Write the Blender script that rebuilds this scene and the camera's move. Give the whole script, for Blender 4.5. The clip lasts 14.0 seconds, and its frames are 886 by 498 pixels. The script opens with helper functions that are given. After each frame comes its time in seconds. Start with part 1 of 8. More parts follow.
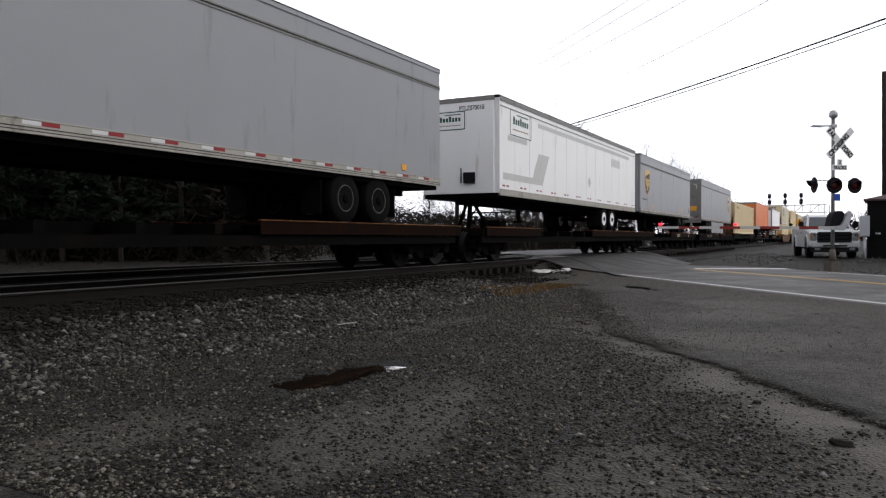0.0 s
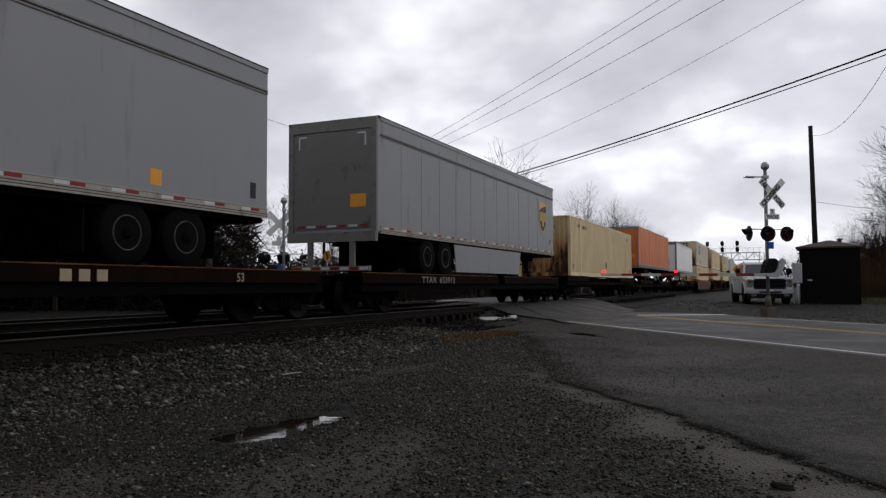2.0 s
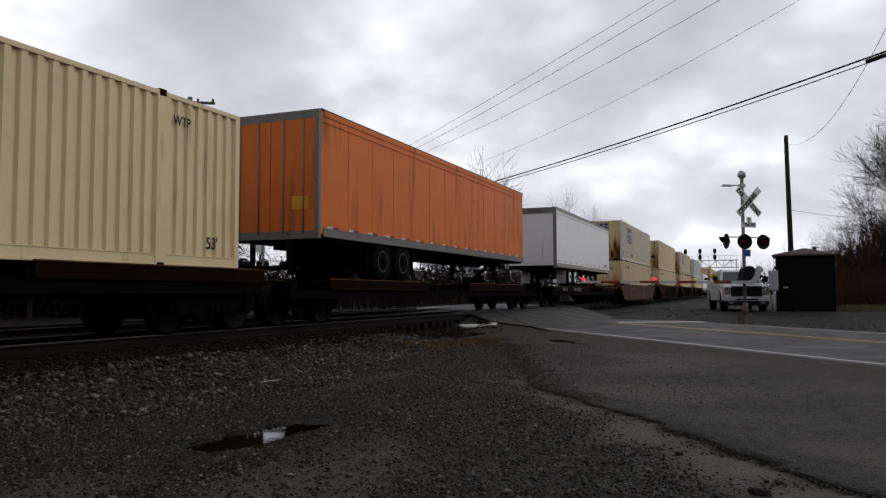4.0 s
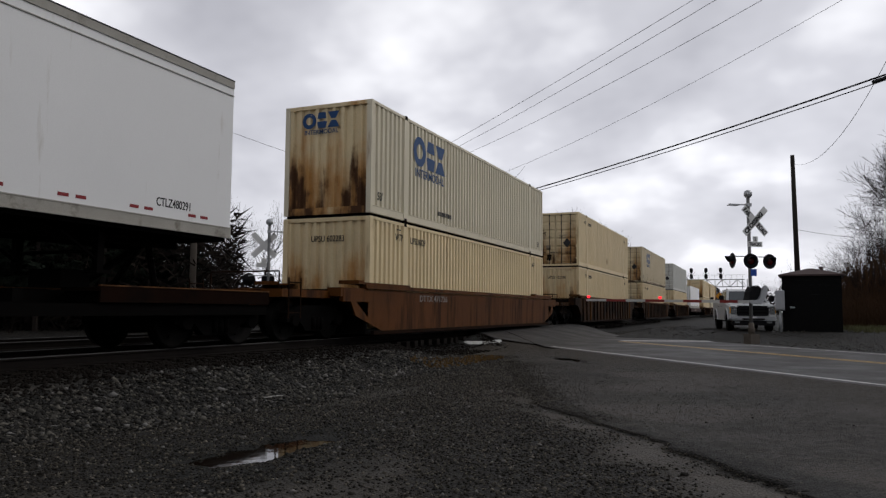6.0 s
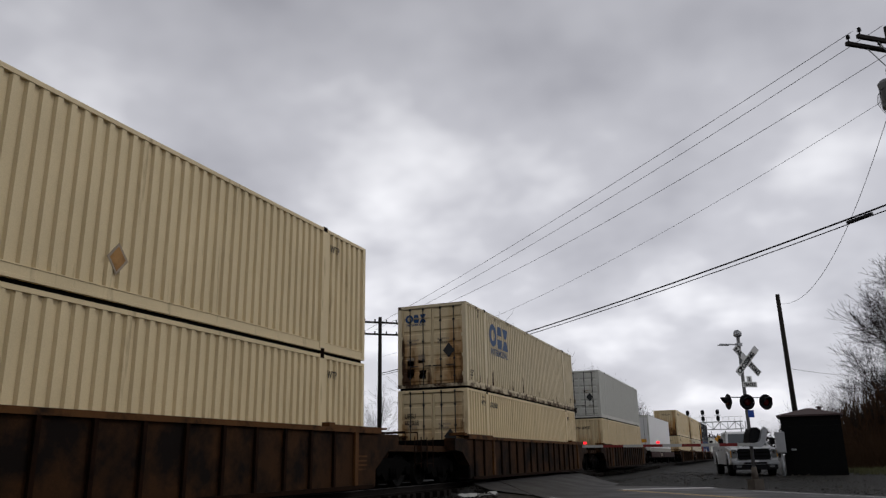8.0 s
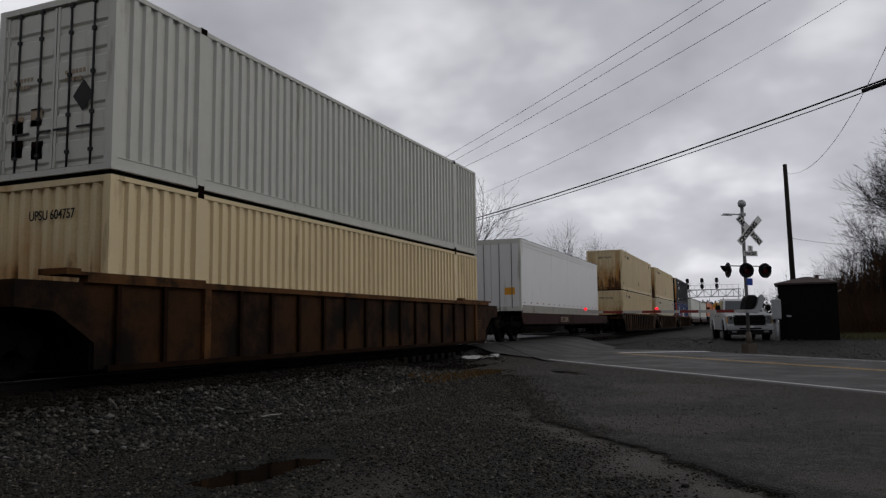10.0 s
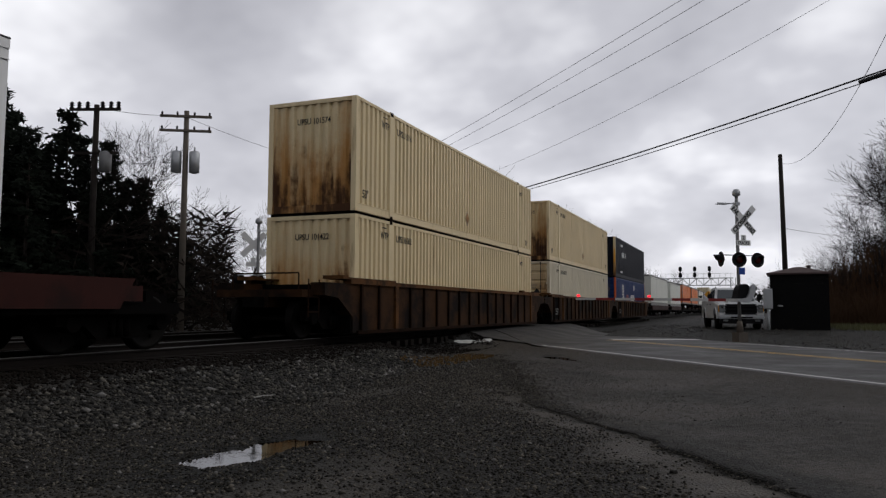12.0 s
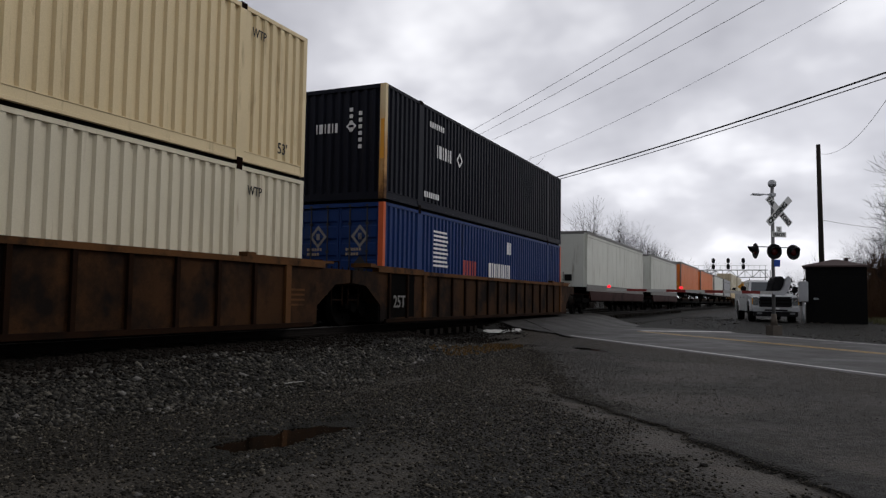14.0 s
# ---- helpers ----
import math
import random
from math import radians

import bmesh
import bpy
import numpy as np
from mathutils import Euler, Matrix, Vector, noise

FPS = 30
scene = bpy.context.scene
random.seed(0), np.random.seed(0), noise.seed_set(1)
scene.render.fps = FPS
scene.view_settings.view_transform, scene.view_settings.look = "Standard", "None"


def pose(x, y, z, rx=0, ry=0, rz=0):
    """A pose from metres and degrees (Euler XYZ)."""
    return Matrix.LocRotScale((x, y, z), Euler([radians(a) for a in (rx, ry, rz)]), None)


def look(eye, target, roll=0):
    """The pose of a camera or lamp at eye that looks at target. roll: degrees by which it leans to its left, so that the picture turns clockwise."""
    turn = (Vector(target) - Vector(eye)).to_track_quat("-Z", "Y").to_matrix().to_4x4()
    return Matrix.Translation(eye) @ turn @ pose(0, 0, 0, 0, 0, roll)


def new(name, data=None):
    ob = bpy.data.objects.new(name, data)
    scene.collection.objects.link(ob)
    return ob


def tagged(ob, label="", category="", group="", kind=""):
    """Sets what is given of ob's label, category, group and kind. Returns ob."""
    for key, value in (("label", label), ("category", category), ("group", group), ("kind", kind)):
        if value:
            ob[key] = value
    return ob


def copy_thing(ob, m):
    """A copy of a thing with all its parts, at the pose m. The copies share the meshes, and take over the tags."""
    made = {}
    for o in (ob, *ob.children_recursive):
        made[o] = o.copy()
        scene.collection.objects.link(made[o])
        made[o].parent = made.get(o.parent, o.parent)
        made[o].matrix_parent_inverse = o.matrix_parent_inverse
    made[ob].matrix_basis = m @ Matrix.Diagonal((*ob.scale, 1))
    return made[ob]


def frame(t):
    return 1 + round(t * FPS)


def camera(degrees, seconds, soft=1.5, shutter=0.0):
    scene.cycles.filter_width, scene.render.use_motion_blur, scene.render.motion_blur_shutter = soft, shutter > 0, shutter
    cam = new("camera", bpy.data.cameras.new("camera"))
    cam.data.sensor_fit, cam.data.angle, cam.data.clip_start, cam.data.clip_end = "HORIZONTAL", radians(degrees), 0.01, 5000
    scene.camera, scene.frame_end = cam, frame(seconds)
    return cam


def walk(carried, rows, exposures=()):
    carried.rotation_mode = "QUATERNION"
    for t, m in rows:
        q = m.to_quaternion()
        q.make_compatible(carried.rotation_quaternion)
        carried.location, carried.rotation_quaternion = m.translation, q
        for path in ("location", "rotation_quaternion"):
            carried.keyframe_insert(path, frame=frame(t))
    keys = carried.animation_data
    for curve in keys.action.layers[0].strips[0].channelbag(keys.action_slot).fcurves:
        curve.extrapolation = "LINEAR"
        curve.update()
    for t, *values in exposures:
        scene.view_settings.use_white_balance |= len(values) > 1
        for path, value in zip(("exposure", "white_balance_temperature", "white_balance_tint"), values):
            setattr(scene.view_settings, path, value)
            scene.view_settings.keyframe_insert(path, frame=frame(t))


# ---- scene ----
# ---------- camera ----------
EYE = 1.2          # height over the gravel lot
cam = camera(61.08, 14.0, soft=1.3)
TURNS = [          # seconds, yaw, pitch, lean
    (0.0, 28.10, -0.79, -0.07),
    (0.5, 23.70, -0.18, -0.63),
    (1.0, 24.50, 1.33, -0.48),
    (1.5, 24.27, 2.18, 0.03),
    (2.0, 24.04, 2.83, -0.24),
    (2.5, 26.46, 2.27, -0.88),
    (3.0, 24.00, 3.26, -1.02),
    (3.2, 22.68, 3.64, -0.71),
    (5.3, 22.92, 2.90, 0.34),
    (5.5, 23.10, 3.44, 0.31),
    (6.0, 22.94, 4.63, 0.36),
    (6.5, 23.12, 5.33, -0.09),
    (7.0, 23.55, 5.48, -0.21),
    (7.5, 22.77, 5.12, -0.26),
    (7.8, 21.04, 8.43, -0.26),
    (8.0, 22.09, 15.71, -0.94),
    (8.2, 25.06, 16.08, -1.11),
    (8.5, 27.84, 15.65, -2.34),
    (8.8, 26.13, 15.55, -2.78),
    (9.0, 23.32, 11.03, -1.61),
    (9.1, 22.74, 6.61, -0.95),
    (9.2, 22.53, 5.82, -0.84),
    (11.3, 22.82, 5.20, -0.51),
    (11.5, 22.31, 4.48, -0.43),
    (12.0, 22.17, 4.56, 0.23),
    (12.5, 22.90, 3.96, 0.67),
    (13.0, 23.97, 4.19, 0.68),
    (13.5, 23.55, 4.85, 0.51),
    (14.0, 24.45, 3.72, 0.86),
]
walk(cam, [(t, pose(0, 0, EYE, 90 + p, 0, y) @ pose(0, 0, 0, 0, 0, r)) for t, y, p, r in TURNS],
     exposures=[(0.0, 1.02), (0.5, 0.66), (1.0, 0.38), (1.5, 0.16), (3.0, 0.05), (5.5, 0.05), (6.5, 0.00), (7.5, -0.05), (8.0, -0.15), (8.5, -0.60), (9.0, -0.90), (9.2, -0.75), (11.3, -0.30), (11.5, -0.28), (12.5, 0.00), (14.0, -0.03)])

# ---------- world and sun ----------
world = bpy.data.worlds.new("overcast")
scene.world = world
world.use_nodes = True
wn, wl = world.node_tree.nodes, world.node_tree.links
wn.clear()
w_out = wn.new("ShaderNodeOutputWorld")
w_bg = wn.new("ShaderNodeBackground")
sky = wn.new("ShaderNodeTexSky")
sky.sky_type, sky.sun_disc = "NISHITA", False
sky.sun_elevation, sky.sun_rotation = radians(40), radians(50)
w_sky = wn.new("ShaderNodeVectorMath")
w_sky.operation = "SCALE"
w_sky.inputs["Scale"].default_value = 0.08
w_tc = wn.new("ShaderNodeTexCoord")
w_sep = wn.new("ShaderNodeSeparateXYZ")
wl.new(w_tc.outputs["Generated"], w_sep.inputs[0])
# cloud deck: the view direction is spread on a flat layer overhead
w_up = wn.new("ShaderNodeMath"); w_up.operation = "MAXIMUM"; w_up.inputs[1].default_value = 0.0
wl.new(w_sep.outputs["Z"], w_up.inputs[0])
w_add = wn.new("ShaderNodeMath"); w_add.operation = "ADD"; w_add.inputs[1].default_value = 0.42
wl.new(w_up.outputs[0], w_add.inputs[0])
w_dx = wn.new("ShaderNodeMath"); w_dx.operation = "DIVIDE"
w_dy = wn.new("ShaderNodeMath"); w_dy.operation = "DIVIDE"
wl.new(w_sep.outputs["X"], w_dx.inputs[0]); wl.new(w_add.outputs[0], w_dx.inputs[1])
wl.new(w_sep.outputs["Y"], w_dy.inputs[0]); wl.new(w_add.outputs[0], w_dy.inputs[1])
w_xy = wn.new("ShaderNodeCombineXYZ")
wl.new(w_dx.outputs[0], w_xy.inputs[0]); wl.new(w_dy.outputs[0], w_xy.inputs[1])
w_noise = wn.new("ShaderNodeTexNoise")
w_noise.inputs["Scale"].default_value = 2.3
w_noise.inputs["Detail"].default_value = 4.0
w_noise.inputs["Roughness"].default_value = 0.5
w_noise.inputs["Distortion"].default_value = 0.0
wl.new(w_xy.outputs[0], w_noise.inputs["Vector"])
w_ramp = wn.new("ShaderNodeValToRGB")
w_ramp.color_ramp.elements[0].position, w_ramp.color_ramp.elements[0].color = 0.30, (0.40, 0.40, 0.445, 1)
w_ramp.color_ramp.elements[1].position, w_ramp.color_ramp.elements[1].color = 0.72, (1.10, 1.10, 1.14, 1)
e = w_ramp.color_ramp.elements.new(0.52); e.color = (0.62, 0.62, 0.67, 1)
wl.new(w_noise.outputs["Fac"], w_ramp.inputs[0])
# the layer is thinner and brighter towards the horizon
w_hz = wn.new("ShaderNodeMapRange")
w_hz.inputs["From Min"].default_value, w_hz.inputs["From Max"].default_value = 0.0, 0.95
w_hz.inputs["To Min"].default_value, w_hz.inputs["To Max"].default_value = 1.5, 0.5
wl.new(w_up.outputs[0], w_hz.inputs["Value"])
w_cl = wn.new("ShaderNodeVectorMath"); w_cl.operation = "SCALE"
wl.new(w_ramp.outputs[0], w_cl.inputs[0]); wl.new(w_hz.outputs[0], w_cl.inputs["Scale"])
wl.new(sky.outputs[0], w_sky.inputs[0])
w_mix = wn.new("ShaderNodeMix"); w_mix.data_type = "RGBA"
w_mix.inputs["Factor"].default_value = 0.93
wl.new(w_sky.outputs[0], w_mix.inputs["A"]); wl.new(w_cl.outputs[0], w_mix.inputs["B"])
wl.new(w_mix.outputs["Result"], w_bg.inputs["Color"])
w_bg.inputs["Strength"].default_value = 0.95
wl.new(w_bg.outputs[0], w_out.inputs[0])

sun = new("sun", bpy.data.lights.new("sun", "SUN"))
sun.data.energy, sun.data.angle, sun.data.color = 0.7, radians(20), (1.0, 0.97, 0.93)
sun.matrix_world = look((0, 0, 50), (-45, -38, 0))


# ---------- materials ----------
def surface(name, color, rough=0.6, metal=0.0, vary=0.12, scale=3.0, grain=60.0, bump=0.15, dirt=None, dirt_amount=0.0,
            dirt_scale=1.2, streak=False, emit=None, spec=0.22, per_piece=0.0, dirt_rough=0.85, skew=0.0):
    """A painted or raw surface: colour with variation at two scales, dirt or rust patches, and fine relief."""
    m = bpy.data.materials.new(name)
    m.use_nodes = True
    n, l = m.node_tree.nodes, m.node_tree.links
    b = n["Principled BSDF"]
    tc = n.new("ShaderNodeTexCoord")
    big = n.new("ShaderNodeTexNoise"); big.inputs["Scale"].default_value = scale; big.inputs["Detail"].default_value = 4
    fine = n.new("ShaderNodeTexNoise"); fine.inputs["Scale"].default_value = grain; fine.inputs["Detail"].default_value = 3
    l.new(tc.outputs["Object"], big.inputs["Vector"]); l.new(tc.outputs["Object"], fine.inputs["Vector"])
    mixv = n.new("ShaderNodeMath"); mixv.operation = "MULTIPLY_ADD"
    mixv.inputs[1].default_value, mixv.inputs[2].default_value = 0.5, 0.0
    l.new(fine.outputs["Fac"], mixv.inputs[0])
    s = n.new("ShaderNodeMath"); s.operation = "MULTIPLY_ADD"; s.inputs[1].default_value = 0.5
    l.new(big.outputs["Fac"], s.inputs[0]); l.new(mixv.outputs[0], s.inputs[2])
    ramp = n.new("ShaderNodeMapRange")
    ramp.inputs["From Min"].default_value, ramp.inputs["From Max"].default_value = 0.3, 0.7
    ramp.inputs["To Min"].default_value, ramp.inputs["To Max"].default_value = 1 - vary, 1 + vary
    l.new(s.outputs[0], ramp.inputs["Value"])
    value = ramp.outputs[0]
    if per_piece:
        oi = n.new("ShaderNodeNewGeometry")
        pr = n.new("ShaderNodeMapRange")
        pr.inputs["To Min"].default_value, pr.inputs["To Max"].default_value = 1 - per_piece, 1 + per_piece
        spread_of = oi.outputs["Random Per Island"]
        if skew:                         # a few pale pieces among many dark ones
            pw = n.new("ShaderNodeMath"); pw.operation = "POWER"; pw.inputs[1].default_value = skew
            l.new(spread_of, pw.inputs[0])
            spread_of = pw.outputs[0]
            pr.inputs["To Min"].default_value, pr.inputs["To Max"].default_value = 0.25, 0.25 + 0.75 * (1 + skew)
        l.new(spread_of, pr.inputs["Value"])
        mu = n.new("ShaderNodeMath"); mu.operation = "MULTIPLY"
        l.new(value, mu.inputs[0]); l.new(pr.outputs[0], mu.inputs[1])
        value = mu.outputs[0]
    tint = n.new("ShaderNodeVectorMath"); tint.operation = "SCALE"
    tint.inputs[0].default_value = color
    l.new(value, tint.inputs["Scale"])
    col = tint.outputs[0]
    b.inputs["Roughness"].default_value = rough
    if dirt:
        dn = n.new("ShaderNodeTexNoise"); dn.inputs["Scale"].default_value = dirt_scale; dn.inputs["Detail"].default_value = 6
        dn.inputs["Roughness"].default_value = 0.65
        mp = n.new("ShaderNodeMapping")
        mp.inputs["Scale"].default_value = (2.2, 2.2, 0.28) if streak else (1, 1, 1)
        l.new(tc.outputs["Object"], mp.inputs["Vector"]); l.new(mp.outputs[0], dn.inputs["Vector"])
        dr = n.new("ShaderNodeMapRange")
        dr.inputs["From Min"].default_value, dr.inputs["From Max"].default_value = 0.64 - 0.3 * dirt_amount, 0.8 - 0.25 * dirt_amount
        l.new(dn.outputs["Fac"], dr.inputs["Value"])
        mx = n.new("ShaderNodeMix"); mx.data_type = "RGBA"
        l.new(dr.outputs[0], mx.inputs["Factor"]); l.new(col, mx.inputs["A"])
        mx.inputs["B"].default_value = (*dirt, 1)
        col = mx.outputs["Result"]
        rr = n.new("ShaderNodeMapRange")
        rr.inputs["To Min"].default_value, rr.inputs["To Max"].default_value = rough, dirt_rough
        l.new(dr.outputs[0], rr.inputs["Value"]); l.new(rr.outputs[0], b.inputs["Roughness"])
    l.new(col, b.inputs["Base Color"])
    b.inputs["Metallic"].default_value = metal
    b.inputs["Specular IOR Level"].default_value = spec
    if bump:
        bp = n.new("ShaderNodeBump"); bp.inputs["Strength"].default_value = bump; bp.inputs["Distance"].default_value = 0.01
        l.new(fine.outputs["Fac"], bp.inputs["Height"]); l.new(bp.outputs[0], b.inputs["Normal"])
    if emit:
        b.inputs["Emission Color"].default_value = (*emit[:3], 1)
        b.inputs["Emission Strength"].default_value = emit[3]
    return m


RUST = (0.10, 0.045, 0.022)
GRIME = (0.09, 0.075, 0.055)
M = {
    "cream": surface("cream_paint", (0.665, 0.540, 0.325), 0.5, vary=0.11, scale=0.9, dirt=(0.27, 0.19, 0.10), dirt_amount=0.13, streak=True),
    "cream_white": surface("pale_cream_paint", (0.60, 0.545, 0.41), 0.5, vary=0.09, scale=1.0, dirt=(0.25, 0.17, 0.10), dirt_amount=0.09, streak=True),
    "grey_white": surface("weathered_white_paint", (0.52, 0.52, 0.47), 0.5, vary=0.07, dirt=(0.25, 0.22, 0.16), dirt_amount=0.1, streak=True),
    "black_box": surface("black_paint", (0.0075, 0.0085, 0.0145), 0.5, vary=0.2, dirt=(0.03, 0.028, 0.028), dirt_amount=0.08, streak=True, spec=0.08),
    "blue_box": surface("blue_paint", (0.008, 0.028, 0.115), 0.45, vary=0.12, dirt=(0.03, 0.035, 0.05), dirt_amount=0.18, streak=True, spec=0.12),
    "orange_post": surface("orange_paint", (0.50, 0.10, 0.03), 0.5, vary=0.1, dirt=RUST, dirt_amount=0.1),
    "orange_trailer": surface("orange_trailer_paint", (0.60, 0.145, 0.018), 0.5, vary=0.12, scale=1.5, dirt=(0.27, 0.09, 0.035), dirt_amount=0.32, streak=True),
    "grey_trailer": surface("grey_trailer_skin", (0.228, 0.232, 0.243), 0.42, vary=0.05, scale=0.8, dirt=(0.17, 0.17, 0.175), dirt_amount=0.16, streak=True),
    "grey_door": surface("dull_grey_door_skin", (0.15, 0.148, 0.14), 0.6, vary=0.12, scale=0.9, dirt=(0.06, 0.055, 0.048), dirt_amount=0.22, dirt_scale=1.6),
    "white_trailer": surface("white_trailer_skin", (0.70, 0.70, 0.69), 0.4, vary=0.04, scale=0.8, dirt=(0.45, 0.42, 0.36), dirt_amount=0.08, streak=True),
    "dirty_white_trailer": surface("dull_white_trailer_skin", (0.56, 0.57, 0.51), 0.5, vary=0.09, scale=1, dirt=(0.26, 0.25, 0.2), dirt_amount=0.22, streak=True),
    "ghost": surface("faded_grey_lettering", (0.44, 0.44, 0.42), 0.5, vary=0.06),
    "alu": surface("dull_aluminium_rail", (0.165, 0.16, 0.15), 0.55, metal=0.2, vary=0.12, dirt=(0.09, 0.08, 0.065), dirt_amount=0.3, dirt_scale=3.0),
    "rust_edge": surface("orange_rusted_deck_edge", (0.10, 0.04, 0.014), 0.85, vary=0.3, scale=2, dirt=(0.012, 0.008, 0.006), dirt_amount=0.5, spec=0.1),
    "deck_lip": surface("worn_ochre_deck_lip", (0.115, 0.050, 0.018), 0.8, vary=0.5, scale=2, dirt=(0.014, 0.008, 0.005), dirt_amount=0.6, dirt_scale=1.5, spec=0.12),
    "dark_rail": surface("dark_roof_rail", (0.03, 0.03, 0.031), 0.6, vary=0.2, spec=0.12),
    # Near-black, below bare steel's own tone: underside shade put into the colour.
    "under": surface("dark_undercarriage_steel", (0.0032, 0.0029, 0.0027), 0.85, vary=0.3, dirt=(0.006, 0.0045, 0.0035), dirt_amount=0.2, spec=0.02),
    "tyre": surface("tyre_rubber", (0.0045, 0.0045, 0.0045), 0.85, vary=0.3, grain=90, spec=0.03),
    "rail_beige": surface("grimy_beige_rail", (0.30, 0.285, 0.25), 0.6, vary=0.15, scale=1.5, dirt=(0.12, 0.105, 0.085), dirt_amount=0.25, dirt_scale=2.5),
    "rim": surface("white_wheel_rim", (0.72, 0.72, 0.71), 0.45, vary=0.08, dirt=(0.2, 0.18, 0.16), dirt_amount=0.1),
    "steel_rim": surface("dull_steel_rim", (0.035, 0.035, 0.036), 0.4, metal=0.5, vary=0.2, scale=6, dirt=(0.012, 0.011, 0.01), dirt_amount=0.4, dirt_scale=5.0),
    "tape_red": surface("red_reflective_tape", (0.20, 0.012, 0.014), 0.3, vary=0.1),
    "tape_white": surface("white_reflective_tape", (0.50, 0.50, 0.50), 0.3, vary=0.05),
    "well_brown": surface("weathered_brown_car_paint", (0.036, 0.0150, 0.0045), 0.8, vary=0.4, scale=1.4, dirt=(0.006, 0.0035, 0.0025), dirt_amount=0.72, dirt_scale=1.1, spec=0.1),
    # Car brown darkened for ribs and lower edges: channel shade put into colour.
    "well_shade": surface("shade_dark_car_brown", (0.014, 0.0062, 0.003), 0.8, vary=0.3, dirt=(0.004, 0.003, 0.0025), dirt_amount=0.5, spec=0.04),
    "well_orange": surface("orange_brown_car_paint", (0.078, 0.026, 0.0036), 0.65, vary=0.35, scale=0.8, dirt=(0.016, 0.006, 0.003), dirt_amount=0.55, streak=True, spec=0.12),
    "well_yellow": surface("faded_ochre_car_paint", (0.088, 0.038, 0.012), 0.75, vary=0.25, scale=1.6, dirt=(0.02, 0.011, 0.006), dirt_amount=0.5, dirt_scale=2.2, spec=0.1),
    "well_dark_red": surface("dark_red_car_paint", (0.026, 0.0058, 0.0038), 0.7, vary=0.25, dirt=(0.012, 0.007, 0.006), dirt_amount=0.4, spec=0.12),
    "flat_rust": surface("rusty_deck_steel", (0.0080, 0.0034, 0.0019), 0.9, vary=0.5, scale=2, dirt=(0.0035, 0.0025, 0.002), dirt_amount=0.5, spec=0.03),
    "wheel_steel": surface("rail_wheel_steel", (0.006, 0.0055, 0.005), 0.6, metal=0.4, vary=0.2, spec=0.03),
    "rail_top": surface("polished_rail_head", (0.10, 0.097, 0.093), 0.6, metal=0.5, vary=0.1),
    "rail_side": surface("rusty_rail_web", (0.007, 0.005, 0.004), 0.8, vary=0.2, spec=0.12),
    "tie": surface("creosoted_tie_wood", (0.010, 0.008, 0.0065), 0.85, vary=0.3, scale=8, bump=0.4, spec=0.06),
    "letter_dark": surface("black_lettering", (0.012, 0.012, 0.012), 0.6, vary=0.1, bump=0),
    "letter_blue": surface("blue_lettering", (0.006, 0.045, 0.14), 0.5, vary=0.15, bump=0, dirt=(0.5, 0.44, 0.32), dirt_amount=0.02, dirt_scale=5),
    "letter_white": surface("white_lettering", (0.62, 0.62, 0.62), 0.6, vary=0.15, bump=0),
    "letter_faint": surface("worn_white_lettering", (0.20, 0.19, 0.18), 0.7, vary=0.25, scale=6, bump=0, dirt=(0.02, 0.012, 0.01), dirt_amount=0.3, dirt_scale=7.0),
    "letter_tan": surface("tan_lettering", (0.30, 0.24, 0.17), 0.7, vary=0.15, bump=0),
    "letter_green": surface("green_lettering", (0.018, 0.07, 0.045), 0.5, vary=0.1, bump=0),
    "letter_red": surface("dull_red_lettering", (0.25, 0.03, 0.03), 0.5, vary=0.1, bump=0),
    "shield_brown": surface("brown_shield_paint", (0.045, 0.026, 0.018), 0.5, vary=0.1, bump=0),
    "shield_gold": surface("gold_shield_paint", (0.50, 0.33, 0.07), 0.45, vary=0.1, bump=0),
    "sticker_yellow": surface("yellow_sticker", (0.65, 0.30, 0.03), 0.5, vary=0.1, bump=0),
    "galv": surface("galvanised_steel", (0.36, 0.37, 0.38), 0.45, metal=0.6, vary=0.12, scale=6),
    "sign_white": surface("white_sign_sheeting", (0.72, 0.72, 0.70), 0.4, vary=0.05, dirt=(0.4, 0.38, 0.33), dirt_amount=0.1),
    "black": surface("black_enamel", (0.008, 0.008, 0.009), 0.6, vary=0.2, spec=0.08),
    "lens_red": surface("unlit_red_lens", (0.055, 0.004, 0.004), 0.2, vary=0.1, bump=0),
    "lamp_red": surface("lit_red_lamp", (0.5, 0.02, 0.02), 0.3, bump=0, emit=(1.0, 0.015, 0.03, 2.0)),
    "gate_red": surface("red_gate_sheeting", (0.17, 0.018, 0.016), 0.4, vary=0.1),
    "gate_white": surface("weathered_gate_sheeting", (0.40, 0.40, 0.38), 0.5, vary=0.1, dirt=(0.2, 0.19, 0.17), dirt_amount=0.2, dirt_scale=4.0),
    "mast": surface("weathered_mast_steel", (0.17, 0.17, 0.17), 0.55, metal=0.4, vary=0.2, scale=5, dirt=(0.08, 0.07, 0.06), dirt_amount=0.2),
    "sign_blue": surface("blue_sign_sheeting", (0.02, 0.07, 0.35), 0.4, vary=0.08),
    "pole_wood": surface("dark_pole_wood", (0.018, 0.015, 0.013), 0.85, vary=0.25, scale=5, bump=0.4, spec=0.12),
    "pole_grey": surface("weathered_pole_wood", (0.10, 0.085, 0.07), 0.85, vary=0.2, scale=5, bump=0.4),
    "cable": surface("black_cable", (0.015, 0.015, 0.016), 0.6, vary=0.1, bump=0),
    "wire_grey": surface("grey_aluminium_wire", (0.13, 0.13, 0.14), 0.5, vary=0.1, bump=0),
    "shed_wall": surface("black_shed_siding", (0.0045, 0.0045, 0.0045), 0.7, vary=0.2, scale=4, spec=0.06),
